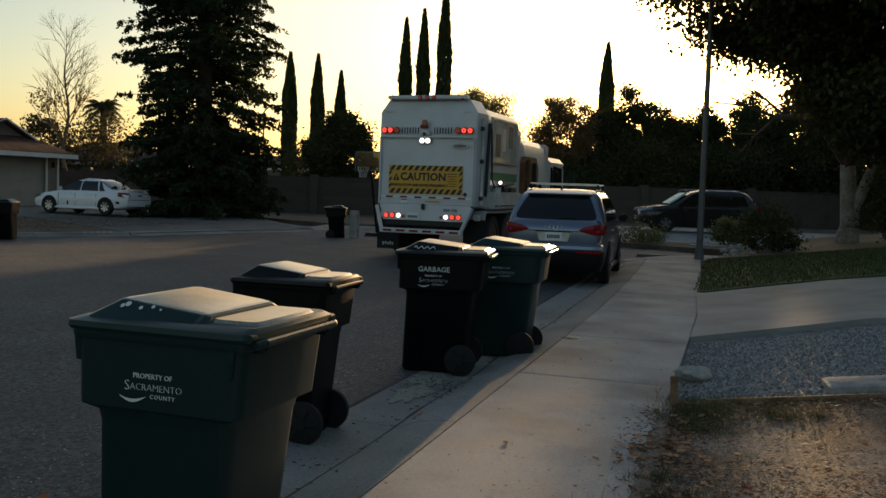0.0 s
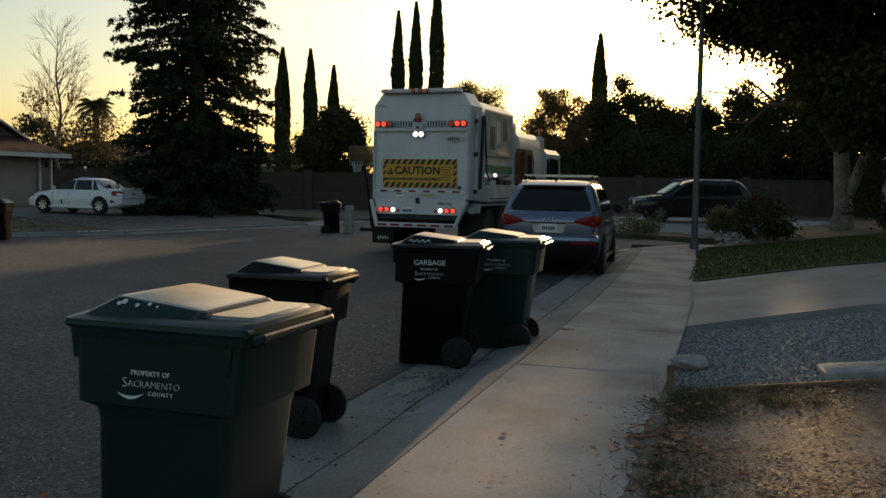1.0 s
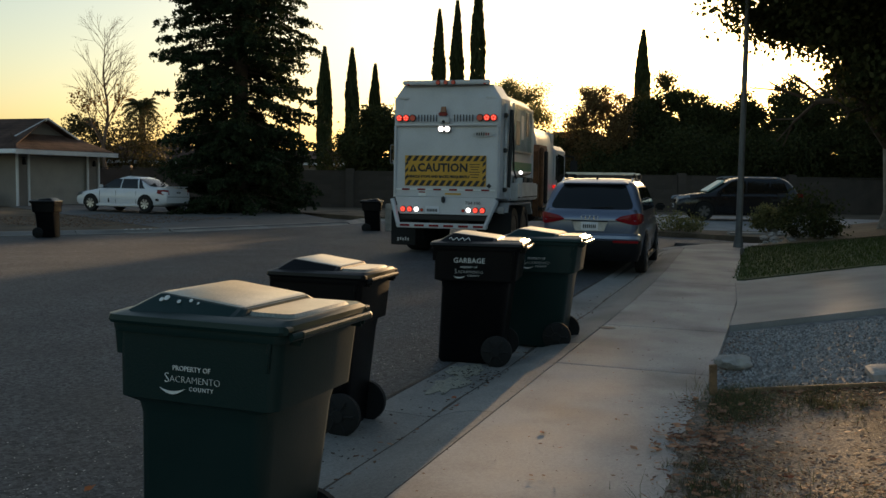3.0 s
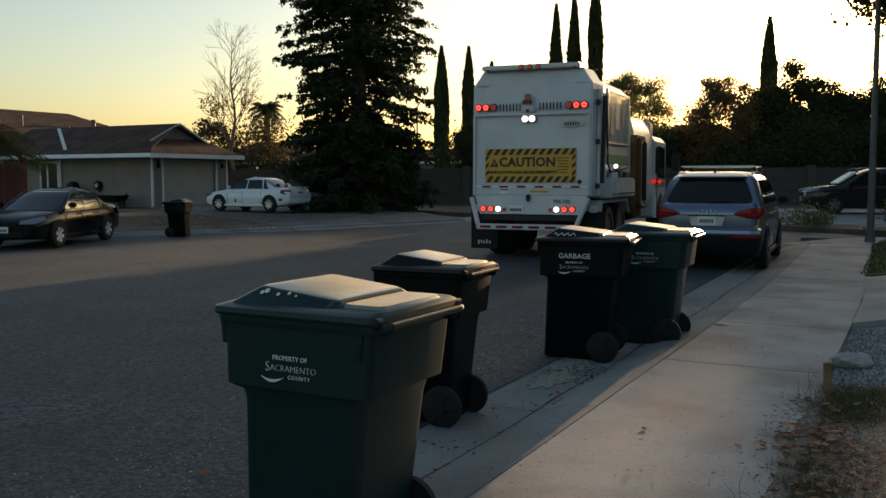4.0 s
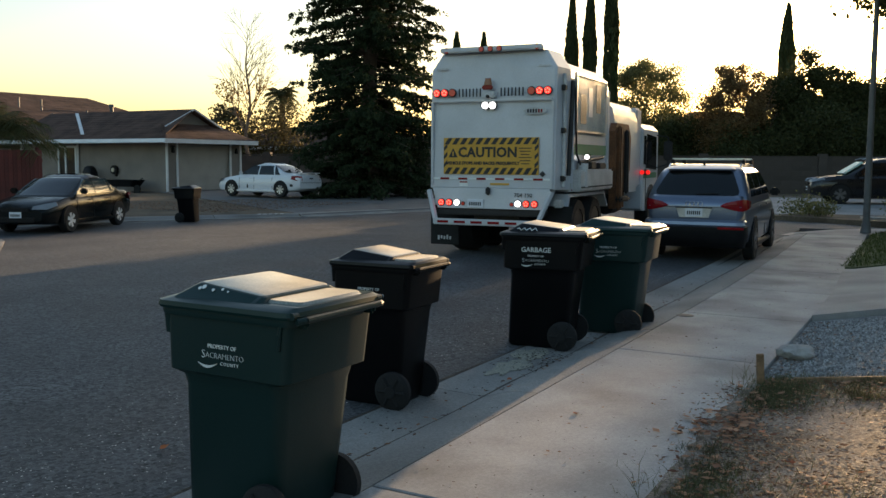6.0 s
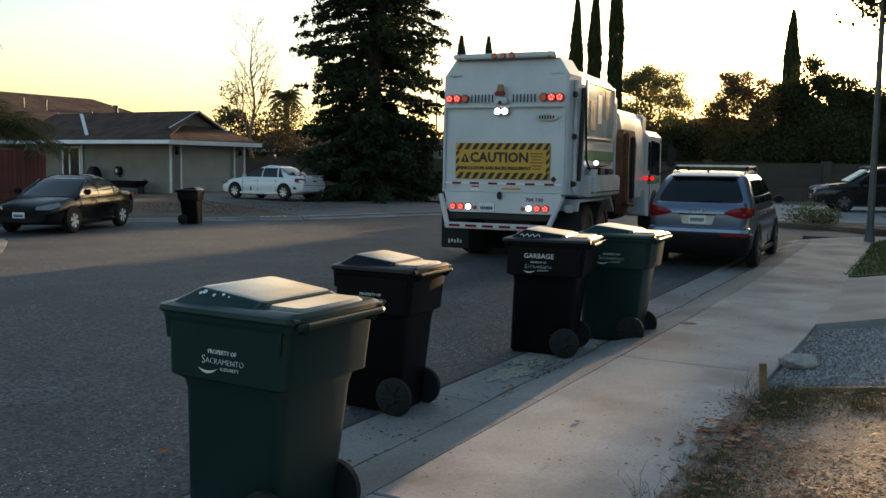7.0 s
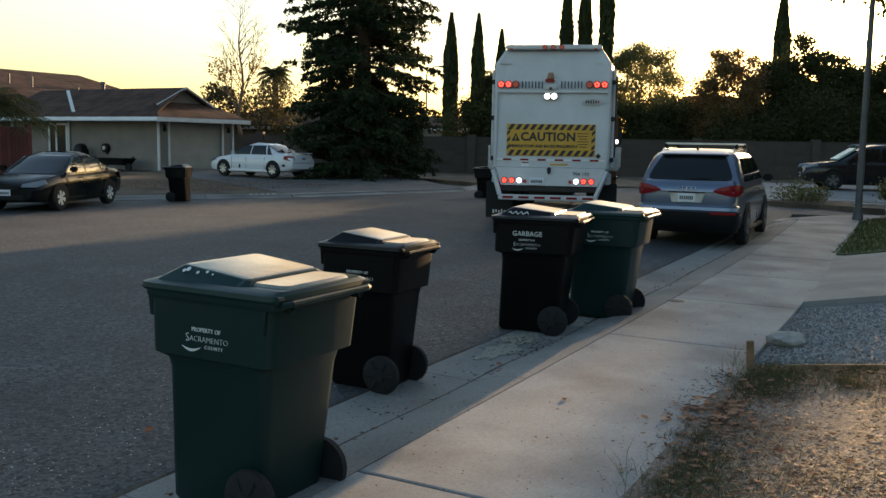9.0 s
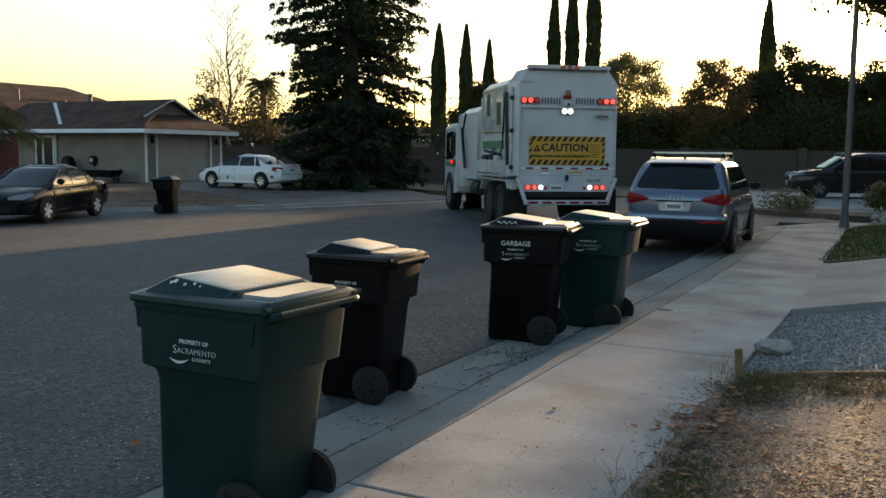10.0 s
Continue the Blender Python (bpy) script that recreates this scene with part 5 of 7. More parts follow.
# Cabins, built in level slices: height, rear end, front end, half width.
SUV_CABIN = [(1.06, -2.49, 1.42, 0.915), (1.16, -2.46, 1.30, 0.91), (1.25, -2.405, 1.12, 0.895), (1.38, -2.31, 0.90, 0.86), (1.52, -2.19, 0.68, 0.815),
             (1.63, -2.07, 0.48, 0.775), (1.70, -1.97, 0.33, 0.725), (1.755, -1.80, 0.14, 0.64), (1.79, -1.5, -0.15, 0.50), (1.80, -1.2, -0.4, 0.25)]
SEDAN_CABIN = [(0.86, -1.88, 1.36, 0.815), (0.93, -1.74, 1.18, 0.805), (1.0, -1.58, 1.02, 0.79), (1.10, -1.37, 0.79, 0.755), (1.22, -1.12, 0.52, 0.705),
               (1.32, -0.90, 0.29, 0.655), (1.385, -0.70, 0.08, 0.60), (1.425, -0.50, -0.08, 0.50), (1.44, -0.36, -0.18, 0.25)]


def cabin_at(rows, z):
    zs = [r[0] for r in rows]
    return [float(np.interp(z, zs, [r[k] for r in rows])) for k in (1, 2, 3)]


def cabin_end(rows, x, z, front=False):
    """Where the rear (or front) skin lies at a width and height: bowed, with round corners."""
    y0, y1, w = cabin_at(rows, z)
    c = min(1.0, max(0.0, (abs(x) - (w - 0.22)) / 0.22))
    d = 0.07 * (x / w) ** 2 + 0.18 * (1 - math.sqrt(1 - c * c))
    return y1 - d * 1.5 if front else y0 + d


def bent_pane(ob, table, name, rows, front, material, label=""):
    """A bent pane: rows of height and half width, laid just proud of the skin."""
    cols = [-1, -0.9, -0.7, -0.45, -0.2, 0, 0.2, 0.45, 0.7, 0.9, 1]
    sgn = 1 if front else -1
    zs = sorted({z for z, _ in rows} | {r[0] for r in table if rows[0][0] < r[0] < rows[-1][0]})
    rows = [(z, float(np.interp(z, [r[0] for r in rows], [r[1] for r in rows]))) for z in zs]
    bm, skins = blank(), []
    for lift in (0.008, -0.02):
        skins.append([[bm.verts.new((u * k, cabin_end(table, u * k, z, front) + sgn * lift, z + (0.004 if lift > 0 else -0.004))) for u in cols] for z, k in rows])
    for i in range(len(rows) - 1):
        for j in range(len(cols) - 1):
            for sk in skins:
                bm.faces.new((sk[i][j], sk[i][j + 1], sk[i + 1][j + 1], sk[i + 1][j]))
    n, m = len(rows) - 1, len(cols) - 1
    rim = [(0, j) for j in range(m)] + [(i, m) for i in range(n)] + [(n, j) for j in range(m, 0, -1)] + [(i, 0) for i in range(n, 0, -1)]
    for (i0, j0), (i1, j1) in zip(rim, rim[1:] + rim[:1]):
        bm.faces.new((skins[0][i0][j0], skins[0][i1][j1], skins[1][i1][j1], skins[1][i0][j0]))
    return part(name, bm, material, ob, label, smooth=40)


def cabin_shell(table, back, screen, sides, z0, z1, side_glass):
    """Painted pillars and roof in one skin, with rear window, windscreen and side windows let in."""
    def build(ob, paint):
        rings = []
        for z, y0, y1, w in table:
            xs = [w * k for k in (-1, -0.985, -0.95, -0.88, -0.78, -0.6, -0.3, 0, 0.3, 0.6, 0.78, 0.88, 0.95, 0.985, 1)]
            rings.append([Vector((x, cabin_end(table, x, z), z)) for x in xs] + [Vector((w, y0 + (y1 - y0) * k, z)) for k in (0.3, 0.5, 0.7)] + [Vector((x, cabin_end(table, x, z, True), z)) for x in xs[::-1]] + [Vector((-w, y0 + (y1 - y0) * k, z)) for k in (0.7, 0.5, 0.3)])
        part("cabin", loft(blank(), rings), paint, ob, smooth=50)
        bent_pane(ob, table, "rear_window", back, False, CAR_GLASS, "dark tinted rear window")
        bent_pane(ob, table, "windscreen", screen, True, CAR_GLASS, "dark windscreen")
        for sx in (-1, 1):
            for ya, yb, yc, yd in sides:
                rows = []
                for f in (0, 0.2, 0.4, 0.6, 0.8, 1.0):
                    z = z0 + (z1 - z0) * f
                    w = cabin_at(table, z)[2]
                    p, q = ya + (yd - ya) * f, yb + (yc - yb) * f
                    rows.append([Vector((sx * (w + 0.007), p, z)), Vector((sx * (w + 0.007), q, z)), Vector((sx * (w - 0.03), q, z)), Vector((sx * (w - 0.03), p, z))])
                part("side_window", loft(blank(), rows), side_glass, ob, "dark side window", smooth=30)
    return build


SUV_BACK = [(1.225, 0.66), (1.245, 0.735), (1.30, 0.745), (1.40, 0.705), (1.52, 0.65), (1.62, 0.60), (1.655, 0.57), (1.672, 0.50)]
SUV_SCREEN = [(1.16, 0.80), (1.3, 0.76), (1.5, 0.70), (1.66, 0.62)]
SUV_SIDES = ((-1.95, -1.22, -1.28, -1.78), (-1.16, -0.30, -0.32, -1.20), (-0.22, 0.92, 0.30, -0.24))
suv_shell = cabin_shell(SUV_CABIN, SUV_BACK, SUV_SCREEN, SUV_SIDES, 1.20, 1.63, CAR_GLASS)
sedan_plan = (SEDAN_CABIN, [(1.015, 0.60), (1.03, 0.65), (1.09, 0.64), (1.2, 0.60), (1.32, 0.55), (1.345, 0.48)], [(0.91, 0.68), (0.925, 0.72), (1.05, 0.69), (1.2, 0.63), (1.33, 0.56), (1.35, 0.50)],
                          ((-1.30, -1.02, -0.94, -0.96), (-0.97, -0.14, -0.15, -0.84), (-0.08, 0.93, 0.24, -0.10)), 0.93, 1.31)
sedan_shell = cabin_shell(*sedan_plan, SIDE_GLASS)
dark_glass_shell = cabin_shell(*sedan_plan, CAR_GLASS)
crossover_shell = cabin_shell([(z - 0.10, y0 * 0.93, y1 * 0.93, w * 0.96) for z, y0, y1, w in SUV_CABIN], [(z - 0.10, k * 0.95) for z, k in SUV_BACK], [(z - 0.10, k * 0.95) for z, k in SUV_SCREEN], [tuple(v * 0.93 for v in r) for r in SUV_SIDES], 1.10, 1.53, CAR_GLASS)


def suv_extra(ob, body, L, hw, zb, zr):
    e = -L / 2
    # Tailgate: two-tone lower skin, plate recess, lamps, bumper, rack, wiper, rings as plain shapes.
    part("lower_tailgate", loft(blank(), [rrect(-0.80, 0.80, e - 0.035, e + 0.2, 0.10, 0.78), rrect(-0.85, 0.85, e - 0.045, e + 0.2, 0.12, 0.86), rrect(-0.86, 0.86, e - 0.035, e + 0.2, 0.12, 1.02)]), SILVER, ob, "silver lower tailgate", smooth=40)
    part("tailgate_upper", loft(blank(), [rrect(-0.86, 0.86, e - 0.055, e + 0.3, 0.14, 1.01), rrect(-0.87, 0.87, e - 0.06, e + 0.3, 0.14, 1.03), rrect(-0.86, 0.86, e - 0.02, e + 0.3, 0.14, 1.12), rrect(-0.83, 0.83, e + 0.055, e + 0.32, 0.14, 1.20), rrect(-0.80, 0.80, e + 0.10, e + 0.32, 0.14, 1.225)]), SILVER, ob, "silver upper tailgate", smooth=40)
    part("plate_recess", loft(blank(), [rrect(-0.27, 0.27, e - 0.052, e, 0.02, 0.83), rrect(-0.33, 0.33, e - 0.05, e, 0.02, 1.005)]), ALLOY, ob, "pale plate recess")
    plate_on(ob, e - 0.062, 0.92)
    part("chrome_strip", box(blank(), (0, e - 0.06, 1.008), (0.66, 0.03, 0.02), bevel=0.006), TRIM_BLACK, ob)
    for k in range(4):
        pts = [(-0.11 + 0.073 * k + 0.043 * math.cos(2 * math.pi * j / 14), e - 0.052, 1.075 + 0.043 * math.sin(2 * math.pi * j / 14)) for j in range(15)]
        part("badge_ring", pipe(blank(), pts, 0.007, 5), CHROME, ob)
    for sx in (-1, 1):
        # Lamp: low and narrow towards the plate, tall at the corner, wrapping round it.
        rows = []
        for x, y, za, zc in ((0.47, -0.07, 1.035, 1.055), (0.56, -0.072, 1.005, 1.105), (0.68, -0.065, 0.975, 1.135), (0.78, -0.045, 0.955, 1.155), (0.855, 0.02, 0.955, 1.165), (0.905, 0.14, 0.975, 1.155), (0.938, 0.34, 1.02, 1.125)):
            rows.append([Vector((sx * x, e + y, za)), Vector((sx * x, e + y - 0.012, (za + zc) / 2)), Vector((sx * x, e + y + 0.008, zc)), Vector((sx * (x - 0.03), e + y + 0.07, (za + zc) / 2))])
        lamp_ob = part("tail_lamp", loft(blank(), rows), RED_LENS, ob, "red wrap-round tail lamp", smooth=40)
        part("lamp_bar", pipe(blank(), [(sx * 0.58, e - 0.084, 1.06), (sx * 0.70, e - 0.078, 1.065), (sx * 0.82, e - 0.045, 1.07)], 0.008, 5), RED_LENS, lamp_ob)
        part("roof_rail", pipe(blank(), [(sx * 0.66, -1.75, zr - 0.06), (sx * 0.66, -1.5, zr + 0.05), (sx * 0.66, 0.05, zr + 0.05), (sx * 0.66, 0.3, zr - 0.08)], 0.018, 8), CHROME, ob)
        part("reflector", box(blank(), (sx * 0.66, e - 0.115, 0.65), (0.46, 0.03, 0.045), bevel=0.01), RED_LENS, ob)
        part("exhaust", tube(blank(), (sx * 0.6, e + 0.02, 0.38), (sx * 0.6, e + 0.3, 0.38), 0.05, 0.05, 10), CHROME, ob)
    part("bumper", loft(blank(), [rrect(-0.89, 0.89, e - 0.10, e + 0.5, 0.18, 0.66), rrect(-0.915, 0.915, e - 0.125, e + 0.5, 0.20, 0.70), rrect(-0.91, 0.91, e - 0.115, e + 0.5, 0.20, 0.755), rrect(-0.88, 0.88, e - 0.05, e + 0.5, 0.18, 0.79)]), SILVER, ob, "silver rear bumper", smooth=40)
    part("lower_bumper", loft(blank(), [rrect(-0.86, 0.86, e + 0.06, e + 0.5, 0.16, 0.28), rrect(-0.88, 0.88, e - 0.03, e + 0.5, 0.16, 0.36), rrect(-0.91, 0.91, e - 0.10, e + 0.5, 0.18, 0.48), rrect(-0.915, 0.915, e - 0.11, e + 0.5, 0.20, 0.665)]), TRIM_BLACK, ob, "black lower bumper", smooth=40)
    for y in (-1.25, -0.1):
        part("cross_bar", box(blank(), (0, y, zr + 0.15), (1.36, 0.09, 0.035), bevel=0.012), ALLOY, ob, "silver roof cross bar")
        for sx in (-1, 1):
            part("bar_foot", box(blank(), (sx * 0.66, y, zr + 0.09), (0.07, 0.12, 0.11), bevel=0.02), TRIM_BLACK, ob)
    part("rear_spoiler", loft(blank(), [rrect(-0.60, 0.60, -2.08, -1.75, 0.16, 1.675), rrect(-0.62, 0.62, -2.10, -1.75, 0.16, 1.70), rrect(-0.58, 0.58, -1.98, -1.75, 0.12, 1.745)]), SILVER, ob, smooth=40)
    part("aerial", box(blank(), (0, -1.62, 1.80), (0.04, 0.12, 0.06), taper=0.4), TRIM_BLACK, ob)
    part("wiper", pipe(blank(), [(0.0, e + 0.10, 1.25), (0.4, e + 0.125, 1.27)], 0.008, 5), TRIM_BLACK, ob)


suv_rows = [(0.0, 0.36, 1.0, 0.88), (0.03, 0.30, 1.06, 0.955), (0.12, 0.27, 1.10, 0.99), (0.3, 0.25, 1.10, 1.0), (0.55, 0.25, 1.08, 1.0), (0.72, 0.26, 1.06, 0.995), (0.80, 0.27, 1.04, 0.985), (0.92, 0.28, 0.96, 0.95), (0.98, 0.32, 0.82, 0.87), (1.0, 0.36, 0.7, 0.78)]
wagon_rows = [(0.0, 0.40, 1.06, 0.84), (0.03, 0.34, 1.11, 0.925), (0.08, 0.31, 1.14, 0.965), (0.16, 0.29, 1.17, 0.985)] + [(q, z0 + 0.02, z1 + 0.07, k) for q, z0, z1, k in suv_rows[3:]]
suv = car("silver sport utility car with roof bars parked at the kerb", pose(-3.37, 18.92, -0.085, 0, 0, 3.5), 5.08, 1.90, SILVER, wagon_rows, (1.3, 1.14, 1.74, 0.90), (-1.5, 1.5), 0.385, suv_extra, lower=TRIM_BLACK, rim=DARK_ALLOY, shell=suv_shell)


def sedan_extra(dark):
    def add(ob, body, L, hw, zb, zr):
        e, f = -L / 2, L / 2
        for sx in (-1, 1):
            part("tail_lamp", prism(blank(), [(sx * 0.56, e - 0.012, 0.70), (sx * 0.80, e + 0.06, 0.70), (sx * 0.865, e + 0.30, 0.76), (sx * 0.84, e + 0.28, 0.90), (sx * 0.78, e + 0.05, 0.90), (sx * 0.60, e - 0.008, 0.88)], (sx * 0.015, 0.05, 0)), RED_LENS, ob, "red tail lamp", smooth=30)
            part("headlamp", prism(blank(), [(sx * 0.42, f - 0.015, 0.60), (sx * 0.74, f - 0.11, 0.60), (sx * 0.845, f - 0.44, 0.68), (sx * 0.80, f - 0.46, 0.77), (sx * 0.66, f - 0.15, 0.73), (sx * 0.45, f - 0.03, 0.68)], (sx * 0.012, 0.045, 0.012)), CLEAR, ob, "clear headlamp", smooth=30)
        part("grille", box(blank(), (0, f - 0.0, 0.60), (0.74, 0.06, 0.10), bevel=0.02), TRIM_BLACK, ob)
        part("air_intake", box(blank(), (0, f + 0.0, 0.36), (1.0, 0.05, 0.13), bevel=0.02), TRIM_BLACK, ob)
        part("rear_bumper_line", box(blank(), (0, e + 0.01, 0.62), (1.3, 0.03, 0.018)), TRIM_BLACK, ob)
        plate_on(ob, e - 0.012, 0.80)
        plate_on(ob, f + 0.018, 0.47, False)
        if not dark:
            part("spoiler", box(blank(), (0, e + 0.10, 1.02), (1.3, 0.16, 0.035), bevel=0.012), WHITE_CAR, ob)
            for sx in (-1, 1):
                part("spoiler_foot", box(blank(), (sx * 0.5, e + 0.13, 0.985), (0.05, 0.1, 0.07)), WHITE_CAR, ob)
            part("scrape", box(blank(), (-0.83, e + 0.35, 0.50), (0.08, 0.16, 0.10), 20, bevel=0.02), DARK_STEEL, ob, "dark scrape on the bumper")
            part("dent", box(blank(), (-hw * 0.985, 0.45, 0.45), (0.03, 0.08, 0.18), 0, bevel=0.012), DARK_STEEL, ob, "dark dent in the door")
    return add


sedan_rows = [(0.0, 0.38, 0.82, 0.80), (0.03, 0.30, 0.93, 0.92), (0.10, 0.24, 0.97, 0.975), (0.22, 0.20, 0.95, 1.0), (0.45, 0.18, 0.92, 1.0), (0.66, 0.19, 0.91, 0.995), (0.76, 0.20, 0.88, 0.985), (0.88, 0.22, 0.80, 0.95), (0.96, 0.24, 0.70, 0.88), (1.0, 0.32, 0.58, 0.76)]
car("white sedan with a dented side parked on the driveway", pose(-24.75, 30.15, 0.195, 0, 1.0, 88.8), 4.55, 1.78, WHITE_CAR, sedan_rows, (1.2, 0.92, 1.34, 0.81), (-1.36, 1.36), 0.325, sedan_extra(False), spokes=7, shell=dark_glass_shell)
car("dark green sedan parked against the far kerb", pose(-19.7, 15.85, -0.08, 0, 0, 203), 4.54, 1.76, DARK_CAR, sedan_rows, (1.2, 0.93, 1.335, 0.81), (-1.3, 1.3), 0.315, sedan_extra(True), spokes=6, rim=BRIGHT_ALLOY, shell=sedan_shell)


def crossover_extra(ob, body, L, hw, zb, zr):
    e, f = -L / 2, L / 2
    for sx in (-1, 1):
        part("headlamp", prism(blank(), [(sx * 0.50, f - 0.03, 0.80), (sx * 0.78, f - 0.13, 0.80), (sx * 0.88, f - 0.48, 0.88), (sx * 0.80, f - 0.46, 0.96), (sx * 0.55, f - 0.08, 0.90)], (sx * 0.012, 0.05, 0.012)), CLEAR, ob, "clear headlamp", smooth=30)
        part("tail_lamp", box(blank(), (sx * 0.84, e + 0.12, 0.98), (0.12, 0.24, 0.18), bevel=0.03), RED_LENS, ob)
        part("roof_rail", pipe(blank(), [(sx * 0.6, -1.6, zr), (sx * 0.6, -1.4, zr + 0.06), (sx * 0.6, 0.4, zr + 0.06), (sx * 0.6, 0.6, zr)], 0.016, 6), ALLOY, ob)
    part("grille", box(blank(), (0, f - 0.01, 0.72), (0.8, 0.06, 0.16), bevel=0.03), TRIM_BLACK, ob)
    part("sun_shade", prism(blank(), [(-0.62, 1.17, 1.10), (0.62, 1.17, 1.10), (0.54, 0.52, 1.52), (-0.54, 0.52, 1.52)], (0, 0.05, 0.045)), SHADE_FOIL, ob, "silver sunshade behind the windscreen")
    plate_on(ob, f + 0.02, 0.55, False)


car("black crossover with a silver windscreen shade on the driveway", pose(-1.65, 37.4, 0.228, 0, 0, 106), 4.72, 1.88, BLACK_CAR, suv_rows, (1.2, 1.05, 1.63, 0.86), (-1.35, 1.35), 0.36, crossover_extra, lower=TRIM_BLACK, rim=DARK_ALLOY, shell=crossover_shell)


# ---- the house across the street ----
house = thing("house", "low tan stucco house with brown shingle roof and garage", "house")
GX, GY0, GY1 = -31.0, 30.3, 35.3     # garage front plane and its two sides
GZ = 0.25


def hp(name, bm, material, label="", parent=None, smooth=0.0):
    return part(name, bm, material, parent or house, label, smooth=smooth)


front = hp("wall", box(blank(), (GX - 5.2, GY0 + 0.1, GZ + 1.25), (10.0, 0.2, 2.5)), STUCCO, "tan stucco side wall")
hp("wall", box(blank(), (GX - 0.1, GY0 + 0.35, GZ + 1.25), (0.2, 0.7, 2.5)), STUCCO)
hp("wall", box(blank(), (GX - 0.1, GY1 - 0.3, GZ + 1.25), (0.2, 0.8, 2.5)), STUCCO)
hp("wall", box(blank(), (GX - 0.1, (GY0 + GY1) / 2 + 0.05, GZ + 2.36), (0.2, 3.6, 0.28)), STUCCO)
hp("wall", box(blank(), (GX - 5.2, GY1, GZ + 1.25), (10.0, 0.2, 2.5)), STUCCO)
hp("wall", box(blank(), (GX - 16.5, GY0 + 2.4, GZ + 1.25), (12.6, 0.2, 2.5)), STUCCO)
hp("wall", box(blank(), (GX - 22.7, GY0 + 8, GZ + 1.25), (0.2, 16, 2.5)), STUCCO)
# Sectional garage door.
garage = hp("garage_door", box(blank(), (GX - 0.16, (GY0 + GY1) / 2 + 0.05, GZ + 1.1), (0.06, 3.6, 2.22)), GARAGE, "beige sectional garage door")
for r in range(4):
    hp("panel", box(blank(), (GX - 0.122, (GY0 + GY1) / 2 + 0.05, GZ + 0.29 + 0.553 * r), (0.03, 3.56, 0.535), bevel=0.012), GARAGE, parent=garage)
for y in (GY0 + 0.02, GY0 + 0.66, GY1 - 0.72, GY1 + 0.02):
    hp("corner_trim", box(blank(), (GX + 0.02, y, GZ + 1.24), (0.07, 0.10, 2.48)), FASCIA, "white corner board")
lantern = hp("wall_lantern", box(blank(), (GX + 0.10, GY0 + 0.34, GZ + 1.95), (0.16, 0.16, 0.28), bevel=0.03, taper=0.7), TRIM_BLACK, "dark wall lantern")
hp("cap", box(blank(), (GX + 0.10, GY0 + 0.34, GZ + 2.12), (0.2, 0.2, 0.05), taper=0.3), TRIM_BLACK, parent=lantern)
hp("wall_lantern", box(blank(), (GX + 0.10, GY1 - 0.36, GZ + 1.95), (0.16, 0.16, 0.28), bevel=0.03, taper=0.7), TRIM_BLACK)
# Window and entry on the wall towards the street.
for x, w in ((GX - 11.2, 1.5), (GX - 15.5, 1.8)):
    win = hp("window", box(blank(), (x, GY0 + 2.3, GZ + 1.35), (w, 0.05, 1.3)), WINDOW_GLASS, "dark window in a white surround")
    for sx in (-1, 1):
        hp("window_frame", box(blank(), (x + sx * (w / 2 + 0.04), GY0 + 2.26, GZ + 1.35), (0.10, 0.12, 1.5)), FASCIA, parent=win)
        hp("window_frame", box(blank(), (x, GY0 + 2.26, GZ + 1.35 + sx * 0.7), (w + 0.2, 0.12, 0.10)), FASCIA, parent=win)
    hp("mullion", box(blank(), (x, GY0 + 2.26, GZ + 1.35), (0.06, 0.08, 1.3)), FASCIA, parent=win)
for x in (GX - 10.2, GX - 13.0, GX - 17.4):
    hp("porch_post", box(blank(), (x, GY0 - 0.1, GZ + 1.2), (0.14, 0.14, 2.4), bevel=0.01), FASCIA, "white porch post")
# Sliding glass door beside the fence.
slider = hp("sliding_door", box(blank(), (GX - 6.78, GY0 - 0.03, GZ + 1.08), (1.2, 0.06, 1.95)), WINDOW_GLASS, "dark sliding glass door in a white frame")
for x in (GX - 7.42, GX - 6.9, GX - 6.14):
    hp("door_frame", box(blank(), (x, GY0 - 0.05, GZ + 1.1), (0.10, 0.10, 2.1), bevel=0.008), FASCIA, parent=slider)
hp("door_frame", box(blank(), (GX - 6.78, GY0 - 0.05, GZ + 2.12), (1.4, 0.10, 0.10), bevel=0.008), FASCIA, parent=slider)
hp("downpipe", tube(blank(), (GX - 5.95, GY0 - 0.10, GZ + 0.1), (GX - 5.95, GY0 - 0.10, GZ + 2.45), 0.05, 0.05, 8), FASCIA, "white downpipe")
# Roofs: thick slopes with overhang, shingle courses and white fascia.
EZ = GZ + 2.33


def slope(name, pts, parent, thick=0.12):
    return hp(name, prism(blank(), pts, (0, 0, thick)), SHINGLE, parent=parent)


def courses(pts, n, parent):
    """Rows of shingles laid on a four-cornered slope: eave left, eave right, ridge right, ridge left."""
    a, b, c, d = [Vector(p) for p in pts]
    nrm = (b - a).cross(d - a).normalized()
    nrm = nrm if nrm.z > 0 else -nrm
    for k in range(n):
        f0, f1 = k / n, (k + 1) / n
        q = [a.lerp(d, f0), b.lerp(c, f0), b.lerp(c, f1), a.lerp(d, f1)]
        lift = Vector((0, 0, 0.125))
        bm = loft(blank(), [[q[0] + lift + nrm * 0.012, q[1] + lift + nrm * 0.012, q[2] + lift + nrm * 0.006, q[3] + lift + nrm * 0.006], [p + lift - nrm * 0.03 for p in q]])
        hp("shingle_course", bm, SHINGLE, parent=parent)


